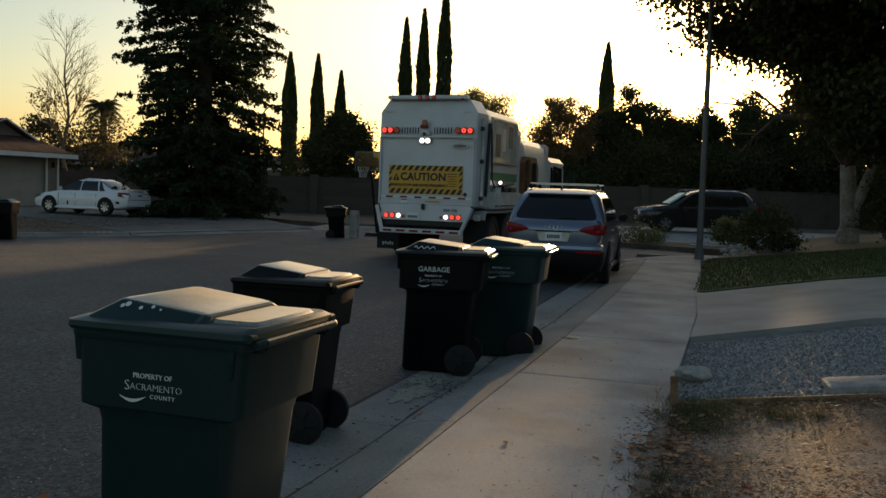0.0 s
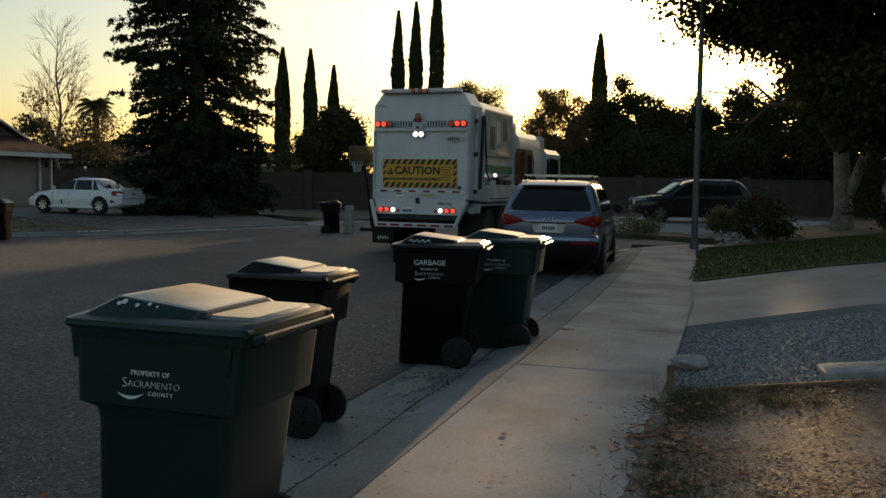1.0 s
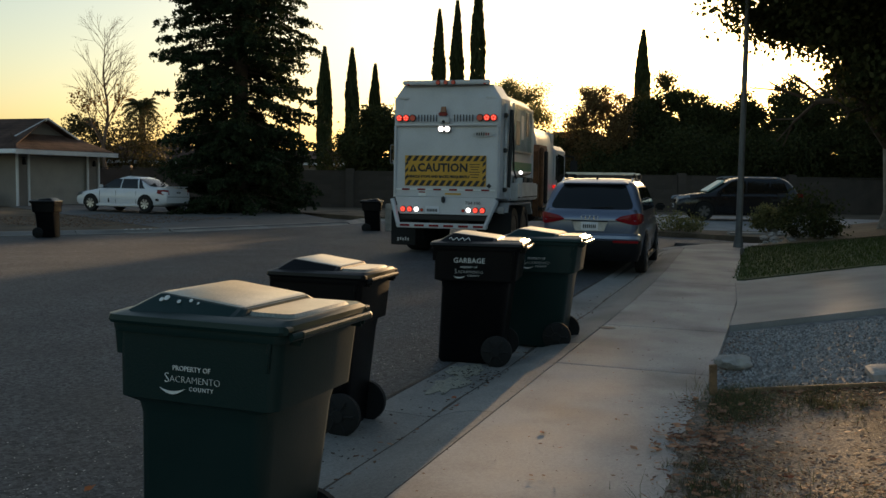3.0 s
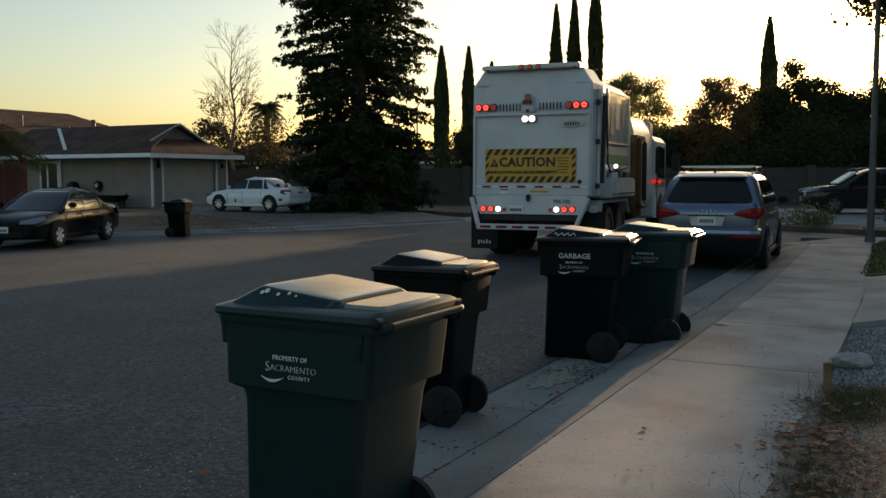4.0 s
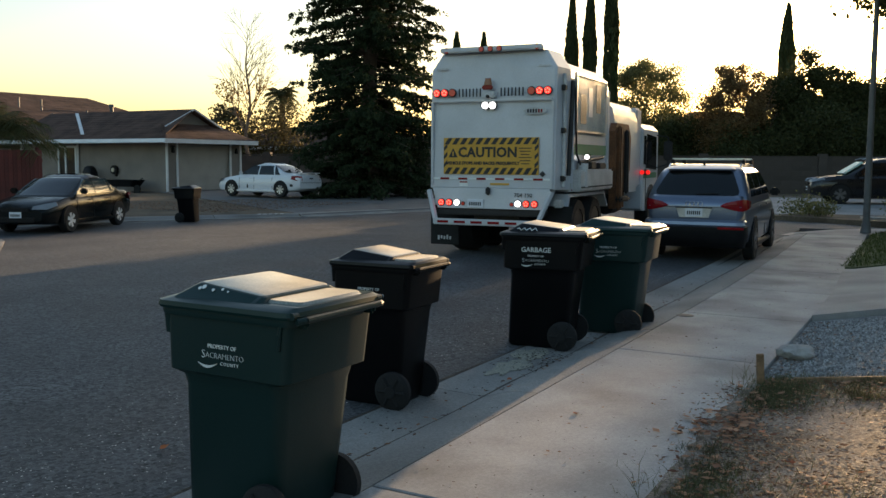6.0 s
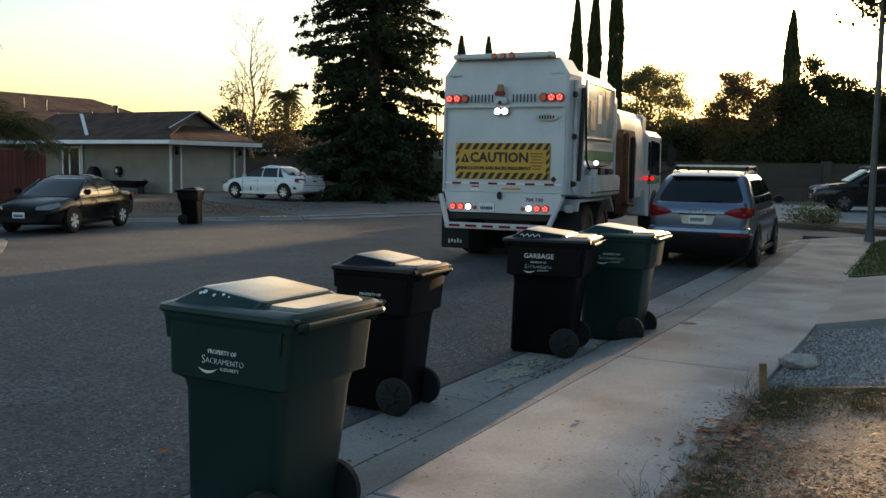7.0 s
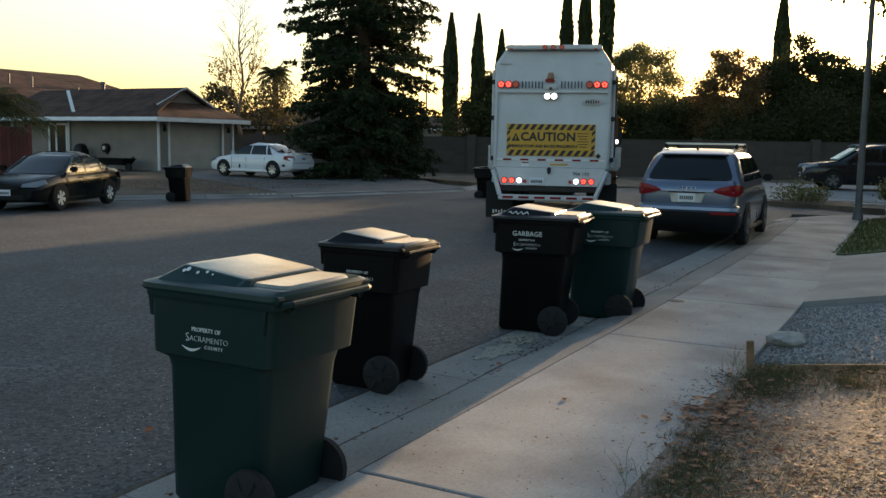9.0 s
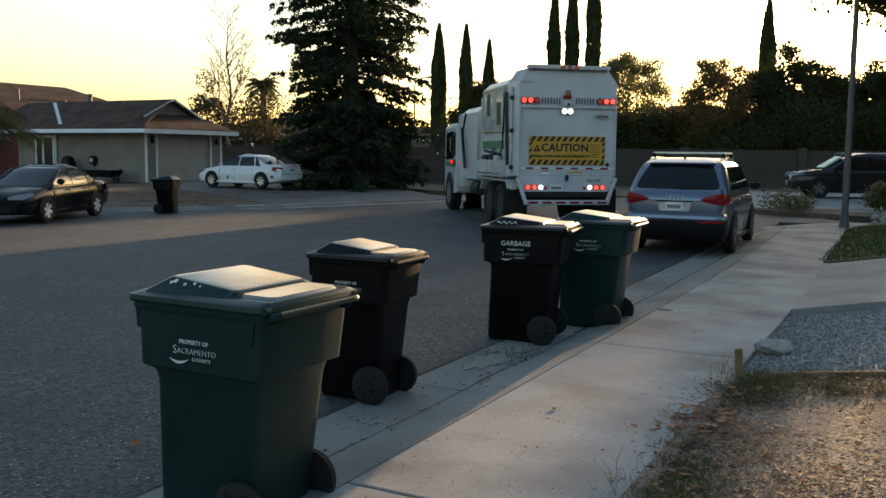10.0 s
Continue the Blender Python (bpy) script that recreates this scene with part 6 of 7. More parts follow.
ov = 0.75
x0, xr = GX + ov, GX - 11.0
ridge_y, ridge_z = 32.65, GZ + 3.83
roof = hp("roof", box(blank(), (GX - 5, (GY0 + GY1) / 2, EZ + 0.05), (9.6, 4.8, 0.06)), SHINGLE, "brown shingle roof with a small gable")
gab = GX - 0.8
far_eave = GY1 + 0.5
# near slope stops at the gable's rake, the hip runs below it
near = [(x0, GY0 - ov, EZ), (xr, GY0 - ov, EZ), (xr, ridge_y, ridge_z), (gab + 0.3, ridge_y, ridge_z), (gab + 0.3, GY0 + 0.5, EZ + 0.62)]
slope("roof_slope", near, roof)
far = [(x0, far_eave, EZ), (xr, far_eave, EZ), (xr, ridge_y, ridge_z), (gab + 0.3, ridge_y, ridge_z), (gab + 0.3, far_eave - 1.25, EZ + 0.62)]
slope("roof_slope", far[::-1], roof)
slope("roof_slope", [(x0, GY0 - ov, EZ), (x0, far_eave, EZ), (gab + 0.0, far_eave - 1.25, EZ + 0.76), (gab + 0.0, GY0 + 0.5, EZ + 0.76)], roof)
courses([(x0 - 0.3, GY0 - ov, EZ), (xr, GY0 - ov, EZ), (xr, ridge_y, ridge_z), (gab + 0.3, ridge_y, ridge_z)], 12, roof)
courses([(x0, GY0 - ov + 0.1, EZ), (x0, far_eave - 0.1, EZ), (gab, far_eave - 1.25, EZ + 0.76), (gab, GY0 + 0.5, EZ + 0.76)], 6, roof)
hp("gable_wall", prism(blank(), [(gab, GY0 + 0.55, EZ + 0.72), (gab, far_eave - 1.3, EZ + 0.72), (gab, ridge_y, ridge_z + 0.02)], (-0.12, 0, 0)), STUCCO, "small tan gable", roof)
for y in (GY0 + 0.4, far_eave - 1.15):
    hp("bargeboard", prism(blank(), [(gab + 0.30, y, EZ + 0.66), (gab + 0.30, ridge_y, ridge_z + 0.07), (gab + 0.30, ridge_y, ridge_z + 0.15), (gab + 0.30, y, EZ + 0.74)], (0.05, 0, 0)), FASCIA, parent=roof)
hp("fascia", box(blank(), ((x0 + xr) / 2 - 5, GY0 - ov - 0.03, EZ + 0.03), (x0 - xr + 10.1, 0.05, 0.2)), FASCIA, "white fascia board", roof)
hp("fascia", box(blank(), (x0 + 0.03, (GY0 - ov + far_eave) / 2, EZ + 0.03), (0.05, far_eave - GY0 + ov, 0.2)), FASCIA, parent=roof)
hp("soffit", box(blank(), ((x0 + xr) / 2 - 5, GY0 - ov / 2 + 0.6, EZ - 0.04), (x0 - xr + 10, 2.6, 0.04)), FASCIA, parent=roof)
# The taller main wing with its ridge along the street.
mx, mz = GX - 16.2, GZ + 5.22
for sgn in (1, -1):
    pts = [(mx + sgn * 7.2, GY0 - ov, EZ), (mx + sgn * 7.2, GY0 + 15, EZ), (mx, GY0 + 9.0, mz), (mx, GY0 + 1.0, mz)]
    slope("roof_slope", pts if sgn > 0 else pts[::-1], roof)
    if sgn > 0:
        courses(pts, 16, roof)
slope("roof_slope", [(mx + 7.2, GY0 - ov, EZ), (mx - 7.2, GY0 - ov, EZ), (mx - 0.1, GY0 + 1.0, mz), (mx, GY0 + 1.0, mz)], roof)
courses([(mx + 7.2, GY0 - ov, EZ), (mx - 7.2, GY0 - ov, EZ), (mx - 0.1, GY0 + 1.0, mz), (mx, GY0 + 1.0, mz)], 16, roof)
slope("roof_slope", [(mx + 7.2, GY0 + 15, EZ), (mx - 7.2, GY0 + 15, EZ), (mx - 0.1, GY0 + 9.0, mz), (mx, GY0 + 9.0, mz)][::-1], roof)
rise = (ridge_z - EZ) / (ridge_y - GY0 + ov)
on_slope = lambda x, y: (x, y, EZ + rise * (y - GY0 + ov) + 0.13)
hp("valley_flashing", prism(blank(), [on_slope(GX - 5.5, GY0 - 0.25), on_slope(GX - 5.25, GY0 - 0.25), on_slope(GX - 8.65, GY0 + 2.2), on_slope(GX - 8.9, GY0 + 2.2)], (0, 0, 0.04)), FASCIA, "pale metal valley flashing", roof)
chim = hp("chimney", tube(blank(), (mx + 2.55, GY0 + 8.7, mz - 2.2), (mx + 2.55, GY0 + 8.7, mz - 0.5), 0.12, 0.12, 10), GALV, "round metal flue", roof)
hp("flue_cap", tube(blank(), (mx + 2.55, GY0 + 8.7, mz - 0.5), (mx + 2.55, GY0 + 8.7, mz - 0.34), 0.19, 0.16, 10), GALV, parent=chim)
for x, y, z in ((mx + 4.2, GY0 + 3.2, EZ + 1.7), (mx + 3.0, GY0 + 3.4, EZ + 2.5), (mx + 3.6, GY0 + 6.0, EZ + 2.0), (mx + 2.4, GY0 + 2.4, EZ + 2.6)):
    v = hp("roof_vent", tube(blank(), (x, y, z - 0.6), (x, y, z + 0.02), 0.05, 0.05, 8), GALV, parent=roof)

# Garden clutter along the side wall.
clutter = thing("garden_cart", "dark heap of garden tools and a cart by the wall", "garden cart", pose(GX - 1.75, GY0 - 0.9, 0.19))
part("tray", loft(blank(), [rrect(-0.7, 0.7, -0.3, 0.3, 0.1, 0.3), rrect(-0.95, 0.95, -0.4, 0.4, 0.1, 0.62)]), TRIM_BLACK, clutter)
for sx in (-1, 1):
    part("cart_leg", tube(blank(), (sx * 0.6, 0, 0), (sx * 0.6, 0, 0.32), 0.03, 0.03, 6), TRIM_BLACK, clutter)
    part("cart_wheel", disc(blank(), (sx * 0.9, -0.1, 0.2), 0.2, 0.07, 14, "y"), RUBBER, clutter)
part("shaft", pipe(blank(), [(0.9, 0, 0.58), (1.15, 0, 0.70)], 0.03, 6), TRIM_BLACK, clutter)
reel = thing("hose_reel", "round hose reel hanging on the stucco wall", "hose reel", pose(GX - 3.35, GY0 - 0.12, GZ + 1.0))
part("reel", disc(blank(), (0, 0, 0), 0.22, 0.14, 18, "y"), TRIM_BLACK, reel)
part("drum", disc(blank(), (0, -0.09, 0), 0.1, 0.06, 12, "y"), STEEL, reel)
part("bracket", box(blank(), (0, 0.09, -0.05), (0.1, 0.08, 0.5)), TRIM_BLACK, reel)
grill = thing("covered_grill", "tall black covered grill beside the wall", "grill", pose(GX - 4.5, GY0 - 0.6, 0.10))
part("cover", loft(blank(), [rrect(-0.32, 0.32, -0.3, 0.3, 0.1, 0.0), rrect(-0.30, 0.30, -0.28, 0.28, 0.12, 1.0), rrect(-0.24, 0.24, -0.2, 0.2, 0.12, 1.25), rrect(-0.12, 0.12, -0.1, 0.1, 0.06, 1.34)]), TRIM_BLACK, grill)
broad_tree(91, (GX - 9.2, GY0 - 1.2, 0.1), 0.95, 0.8, "low green shrub by the porch", BROADLEAF, 1800, 0.12, 0.03, low=0.05, name="shrub")

# Red board fence by the street, in two runs.
fence = thing("fence", "red-stained board fence beside the street", "fence")
board = finish(box(blank(), (0, 0, 0.95), (0.022, 0.138, 1.9), bevel=0.004), "board", RED_FENCE, 0)
for k in range(84):
    y = 6.2 + 0.142 * k
    part("board", board, RED_FENCE, fence, m=pose(-23.5 + (0.004 if k % 2 else 0.0), y, 0.12, 0, 0, 0.4 * math.sin(k * 1.7)))
for y in np.arange(6.2, 18.3, 2.35):
    part("post", box(blank(), (-23.56, y, 1.05), (0.09, 0.09, 2.1), bevel=0.008), RED_FENCE, fence)
for z in (0.5, 1.7):
    part("rail", box(blank(), (-23.545, 12.15, z), (0.045, 11.9, 0.09)), RED_FENCE, fence)
slab("retaining_kerb", [(-22.9, 5), (-22.6, 5), (-22.6, 13.6), (-22.9, 13.6)], -0.2, 0.42, CONCRETE, "low concrete retaining kerb", "kerb")

# Neighbouring roofs behind the wall.
def far_house(place, size, turn_deg, label, ridge=1.6):
    ob = thing("house", label, "house", pose(*place, 0, 0, turn_deg))
    lx, ly, hz = size
    part("wall", box(blank(), (0, 0, hz / 2), (lx, ly, hz)), STUCCO, ob, smooth=0)
    bm = blank()
    o = 0.5
    e = [Vector((-lx / 2 - o, -ly / 2 - o, hz)), Vector((lx / 2 + o, -ly / 2 - o, hz)), Vector((lx / 2 + o, ly / 2 + o, hz)), Vector((-lx / 2 - o, ly / 2 + o, hz))]
    rg = [Vector((-lx / 2 + ly * 0.4, -0.05, hz + ridge)), Vector((lx / 2 - ly * 0.4, -0.05, hz + ridge)), Vector((lx / 2 - ly * 0.4, 0.05, hz + ridge)), Vector((-lx / 2 + ly * 0.4, 0.05, hz + ridge))]
    loft(bm, [[p - Vector((0, 0, 0.12)) for p in e], e, rg])
    part("roof", bm, SHINGLE, ob, smooth=0)
    part("fascia", box(blank(), (0, -ly / 2 - o - 0.03, hz - 0.04), (lx + 2 * o, 0.05, 0.2)), FASCIA, ob, smooth=0)
    for x in (-lx / 4, lx / 4):
        w = part("window", box(blank(), (x, -ly / 2 - 0.01, hz * 0.55), (1.2, 0.06, 1.0)), WINDOW_GLASS, ob)
        part("window_frame", box(blank(), (x, -ly / 2 - 0.03, hz * 0.55 - 0.55), (1.4, 0.1, 0.08)), FASCIA, w)
    return ob


far_house(at_az(38.4, 66), (9, 7, 2.6), 30, "distant house with a brown hipped roof", 1.5)
far_house(at_az(12.6, 78), (10, 8, 3.4), 15, "distant house with a dark hipped roof", 2.5)
far_house(at_az(29.0, 88), (12, 8, 3.0), 25, "distant grey house beyond the wall", 1.3)
# Unseen homes and a tree beside and behind the walk, added to block skylight.
far_house((18, 9, 0.4), (16, 9, 2.8), -90, "unseen single-storey tan house added beyond the dirt yard to block skylight", 1.8)
far_house((-26, -14, 0), (16, 9, 2.8), 80, "unseen single-storey tan house added down the street to block skylight", 1.8)
far_house((14, -22, 0), (16, 9, 2.8), -90, "unseen single-storey tan house added down the street to block skylight", 1.8)
broad_tree(95, (12.5, 1.0, 0.5), 7.5, 3.4, "unseen leafy tree added beside the near house to block skylight", BROADLEAF, 9000, 0.3, 0.2)


# ---- poles, hoop and small things ----
lamp_post = thing("street_lamp", "grey steel street lamp post beside the walk", "street lamp", pose(-0.93, 24.3, 0.02))
part("base", tube(blank(), (0, 0, 0), (0, 0, 0.25), 0.13, 0.10, 12), GALV, lamp_post)
part("pole", tube(blank(), (0, 0, 0.2), (0, 0, 7.0), 0.085, 0.055, 12), GALV, lamp_post)
part("lantern", loft(blank(), [rrect(-0.12, 0.12, -0.12, 0.12, 0.05, 7.0), rrect(-0.2, 0.2, -0.2, 0.2, 0.08, 7.3), rrect(-0.14, 0.14, -0.14, 0.14, 0.06, 7.45)]), GALV, lamp_post)
part("sign_tag", box(blank(), (0, -0.075, 4.25), (0.14, 0.01, 0.2)), GALV, lamp_post)

far_lamp = thing("street_lamp", "distant street lamp with a curved arm", "street lamp", pose(*at_az(29.85, 78)))
part("pole", tube(blank(), (0, 0, 0), (0, 0, 7.6), 0.10, 0.07, 8), GALV, far_lamp)
part("arm", pipe(blank(), [(0, 0, 7.6), (0.3, 0, 7.95), (0.8, 0, 8.15), (1.3, 0, 8.15)], 0.05, 6), GALV, far_lamp)
part("head", loft(blank(), [rrect(1.2, 1.9, -0.14, 0.14, 0.08, 8.05), rrect(1.15, 1.95, -0.18, 0.18, 0.1, 8.14), rrect(1.3, 1.8, -0.1, 0.1, 0.06, 8.22)]), GALV, far_lamp)

hoop_place = at_az(23.6, 30.5, -0.06)
hoop = thing("basketball_hoop", "portable basketball hoop standing at the kerb", "basketball hoop", pose(*hoop_place, 0, 0, -12) @ Matrix.Scale(0.86, 4))
part("base", loft(blank(), [rrect(-0.4, 0.4, -0.1, 0.9, 0.1, 0.0), rrect(-0.36, 0.36, -0.05, 0.85, 0.1, 0.18)]), TRIM_BLACK, hoop)
part("pole", tube(blank(), (0, 0.3, 0.1), (0, -0.25, 2.7), 0.05, 0.045, 10), TRIM_BLACK, hoop)
bb = part("backboard", box(blank(), (0, -0.45, 2.95), (1.1, 0.04, 0.72), bevel=0.01), WINDOW_GLASS, hoop, "grey clear backboard")
for z in (2.6, 3.3):
    part("board_edge", box(blank(), (0, -0.45, z), (1.14, 0.06, 0.04)), GALV, bb)
for x in (-0.56, 0.56):
    part("board_edge", box(blank(), (x, -0.45, 2.95), (0.04, 0.06, 0.72)), GALV, bb)
ring_pts = [(0.23 * math.cos(2 * math.pi * k / 18), -0.75 + 0.23 * math.sin(2 * math.pi * k / 18), 2.72) for k in range(19)]
part("rim", pipe(blank(), ring_pts, 0.012, 5), RUST, hoop)
net = blank()
for k in range(12):
    a, b = 2 * math.pi * k / 12, 2 * math.pi * (k + 1.5) / 12
    tube(net, (0.22 * math.cos(a), -0.75 + 0.22 * math.sin(a), 2.71), (0.12 * math.cos(b), -0.75 + 0.12 * math.sin(b), 2.32), 0.008, 0.008, 4)
part("net", net, NET, hoop, "white cord net")
post = thing("post", "short pale utility post at the kerb", "post", pose(*at_az(24.8, 29.6, -0.05)))
part("post_body", box(blank(), (0, 0, 0.45), (0.28, 0.2, 0.9), bevel=0.02), PALE_BLOCK, post)

# Wooden stake, edging boards, stone and meter lid beside the walk.
solid("stake", box(blank(), (0, 0, 0.125), (0.055, 0.03, 0.29), 0, bevel=0.004), WOOD, "weathered wooden stake driven in beside the walk", "stake", pose(-0.40, 7.12, -0.02, 3, -4, 25))
solid("edging_board", box(blank(), (0, 0, 0), (4.6, 0.03, 0.05), bevel=0.006), WOOD, "weathered timber edging board between dirt and gravel", "edging", pose(2.10, 7.42, 0.315, 0, -7.1, 4))
rng = np.random.default_rng(5)
rock = blank()
bmesh.ops.create_icosphere(rock, subdivisions=3, radius=1)
for v in rock.verts:
    k = 1 + 0.28 * noise.noise(v.co * 1.6) + 0.1 * noise.noise(v.co * 4)
    v.co = Vector((v.co.x * 0.17 * k, v.co.y * 0.15 * k, v.co.z * 0.07 * k + 0.02))
solid("broken_slab", rock, PALE_BLOCK, "broken piece of pale concrete on the gravel", "stone", pose(-0.30, 8.33, 0.03, 0, 0, 20))
lid = thing("meter_box", "pale concrete meter box lid in the gravel", "meter box", pose(1.09, 7.82, 0.165, 0, -7.1, 4))
part("lid", loft(blank(), [rrect(-0.36, 0.36, -0.2, 0.2, 0.03, 0.0), rrect(-0.36, 0.36, -0.2, 0.2, 0.03, 0.05), rrect(-0.34, 0.34, -0.18, 0.18, 0.03, 0.06)]), PALE_BLOCK, lid)
part("eye", disc(blank(), (0.1, 0, 0.062), 0.045, 0.012, 12, "z"), STEEL, lid)

# Loose gravel, grass, weeds and fallen leaves.
def lots_rise(x):
    return 0.125 * np.clip(x - WALK_R, 0.0, 5.0)


def stones(n, region, size, name, label, material, z):
    vs = []
    t = np.array([[1, 0, -0.4], [-0.5, 0.87, -0.4], [-0.5, -0.87, -0.4], [0, 0, 0.75]])
    tri = np.array([[0, 1, 3], [1, 2, 3], [2, 0, 3]])
    pts = []
    while len(pts) < n:
        p = rng.uniform((region[0], region[2]), (region[1], region[3]))
        if region[4](p):
            pts.append(p)
    pts = np.array(pts)
    ang = rng.uniform(0, 2 * np.pi, n)
    s = size * rng.uniform(0.5, 1.5, n)
    c, q = np.cos(ang), np.sin(ang)
    base = np.stack([t[:, 0][None] * c[:, None] - t[:, 1][None] * q[:, None], t[:, 0][None] * q[:, None] + t[:, 1][None] * c[:, None], np.repeat(t[:, 2][None], n, 0) * rng.uniform(0.6, 1.1, (n, 1))], 2) * s[:, None, None]
    base[:, :, 0] += pts[:, 0][:, None]
    base[:, :, 1] += pts[:, 1][:, None]
    base[:, :, 2] += z + s[:, None] * 0.25 + lots_rise(pts[:, 0])[:, None]
    me = bpy.data.meshes.new(name)
    faces = (tri[None] + 4 * np.arange(n)[:, None, None]).reshape(-1, 3)
    me.from_pydata(base.reshape(-1, 3).tolist(), [], faces.tolist())
    me.materials.append(material)
    return tagged(new(name, me), label, "gravel", kind="stuff")


ISLAND_STONE = leaf("loose stone", (0.11, 0.105, 0.10), (0.46, 0.45, 0.44), 0.0)
stones(24000, (WALK_R + 0.03, 4.2, 7.4, 11.2, lambda p: 7.36 + 0.07 * p[0] < p[1] < 10.5 + (0.62 if p[0] > 0.9 else 0.45) * max(0, p[0] + 0.4) * 0.6), 0.0135, "gravel_stones", "loose grey gravel stones", ISLAND_STONE, -0.035)


def blades(n, name, label, material, where, length, width, lean=0.5, z=0.0):
    p = where(n)
    a = rng.uniform(0, 2 * np.pi, n)
    ln = length * rng.uniform(0.5, 1.3, n)
    d = np.stack([np.cos(a), np.sin(a), np.zeros(n)], 1)
    w = np.stack([-np.sin(a), np.cos(a), np.zeros(n)], 1) * width
    root = np.concatenate([p, z + lots_rise(p[:, :1])], 1)
    tip = root + d * (ln * lean)[:, None] + np.array([0, 0, 1]) * (ln * rng.uniform(0.6, 1.0, n))[:, None]
    return tagged(new(name, quads(name, np.stack([root - w, root + w, tip + w * 0.25, tip - w * 0.25], 1), material)), label, "grass", kind="stuff")


def lawn_spots(n):
    x = rng.uniform(-0.72, 12, n * 2)
    y = rng.uniform(15.7, 24, n * 2)
    ok = (y > 15.75 + 0.5 * np.clip(x + 0.62, 0, 2.1) + 0.07 * np.clip(x - 1.5, 0, 20)) & (x > -0.66 - 0.012 * (y - 15.7))
    return np.stack([x, y], 1)[ok][:n]


def lawn(n):
    p = lawn_spots(n)
    while len(p) < n:
        p = np.concatenate([p, lawn_spots(n)])
    return p[:n]


blades(42000, "lawn_grass", "short green lawn grass", GRASS, lawn, 0.07, 0.006, 0.6, 0.05)


def edge_weeds(n):
    y = rng.uniform(3.6, 7.4, n)
    x = WALK_R + np.where(y > 4.9, -0.06, 0.06) + np.abs(rng.normal(size=n)) * 0.16 + 0.08 * np.sin(y * 3.1)
    x = np.where(y > 6.7, x + np.abs(rng.normal(size=n)) * 0.9, x)
    tuft = rng.integers(0, 34, n)
    x = x[tuft] * 0.8 + 0.2 * x + rng.normal(size=n) * 0.035
    y = y[tuft] + rng.normal(size=n) * 0.05
    return np.stack([x, y], 1)


blades(3600, "edge_weeds", "ragged weeds along the pavement edge", DRYGRASS, edge_weeds, 0.05, 0.0022, 0.9, -0.02)
blades(4200, "green_weeds", "green weeds by the wooden stake", WEED, lambda n: np.stack([-0.25 + rng.normal(size=n) * 0.14 + np.where(rng.random(n) < 0.25, rng.uniform(0, 0.9, n), 0), 6.85 + rng.normal(size=n) * 0.28 + np.where(rng.random(n) < 0.3, -2.6 + 0.3 * rng.random(n), 0)], 1), 0.06, 0.0024, 0.9, -0.02)


CURL = leaf("curled red-brown leaf", (0.13, 0.055, 0.035), (0.50, 0.27, 0.16), 0.2)
SILT_BITS = leaf("dark leaf crumb", (0.02, 0.015, 0.011), (0.07, 0.05, 0.035), 0.0)


def litter(n, name, label, material, spots, size, z):
    p = spots(n)
    c = np.concatenate([p, z + lots_rise(p[:, :1]) + rng.uniform(0.003, 0.014, (n, 1))], 1)
    q = leaves_at(rng, c, size, size * 0.6)
    q[:, :, 2] = c[:, None, 2] + (q[:, :, 2] - c[:, None, 2]) * 0.22
    return tagged(new(name, quads(name, q, material)), label, "leaves", kind="stuff")


def yard_spots(n):
    x = WALK_R + 0.05 + rng.uniform(0, 1, n) ** 1.2 * 4.2
    y = rng.uniform(2.2, 7.35, n)
    # The middle of the yard is swept bare: most leaves there lie nearer its edges.
    bare = (np.hypot((x - 0.75) / 1.0, (y - 6.05) / 0.85) < rng.uniform(0.6, 1.15, n)) & (rng.random(n) < 0.8)
    y = np.where(bare, np.where(rng.random(n) < 0.45, 7.32 - np.abs(rng.normal(size=n)) * 0.25, rng.uniform(2.2, 5.1, n)), y)
    return np.stack([x, y], 1)


litter(22000, "yard_litter", "dead brown leaves on the dirt yard", LITTER, yard_spots, 0.031, -0.018)
PALE_LITTER = leaf("pale dry leaf", (0.10, 0.07, 0.048), (0.38, 0.29, 0.19), 0.0)
litter(3000, "pale_litter", "pale dry leaves and straw on the dirt", PALE_LITTER, yard_spots, 0.03, -0.016)
litter(150, "edge_litter", "brown leaves drifted along the pavement edge", LITTER, lambda n: np.stack([WALK_R - 0.02 - np.abs(rng.normal(size=n)) * 0.10, 4.4 + 2.7 * rng.random(n) ** 0.7], 1), 0.04, 0.002)
litter(1300, "curled_litter", "curled brown leaves among the edge weeds", CURL, lambda n: np.stack([WALK_R + 0.05 + np.abs(rng.normal(size=n)) * 0.22 + np.where(rng.random(n) < 0.35, rng.uniform(0, 3.2, n), 0), np.where(rng.random(n) < 0.45, rng.uniform(6.5, 7.3, n), rng.uniform(3.4, 7.2, n))], 1), 0.058, -0.012)
litter(650, "gutter_litter", "dead leaves lying in the gutter", LITTER, lambda n: np.stack([-2.12 + rng.normal(size=n) * 0.17, rng.uniform(2.5, 20, n)], 1), 0.05, -0.07)
litter(420, "gutter_debris", "dark leaf crumbs washed against the bins", SILT_BITS, lambda n: np.stack([rng.uniform(-2.72, -2.2, n), np.where(rng.random(n) < 0.5, 7.4 + rng.normal(size=n) * 0.25, rng.uniform(2.5, 12, n))], 1), 0.036, -0.078)
litter(420, "dark_crumbs", "dark crumbs and twigs on the pavement", SILT_BITS, lambda n: np.stack([rng.uniform(-1.95, -0.5, n), rng.uniform(2.5, 16, n)], 1), 0.018, 0.001)
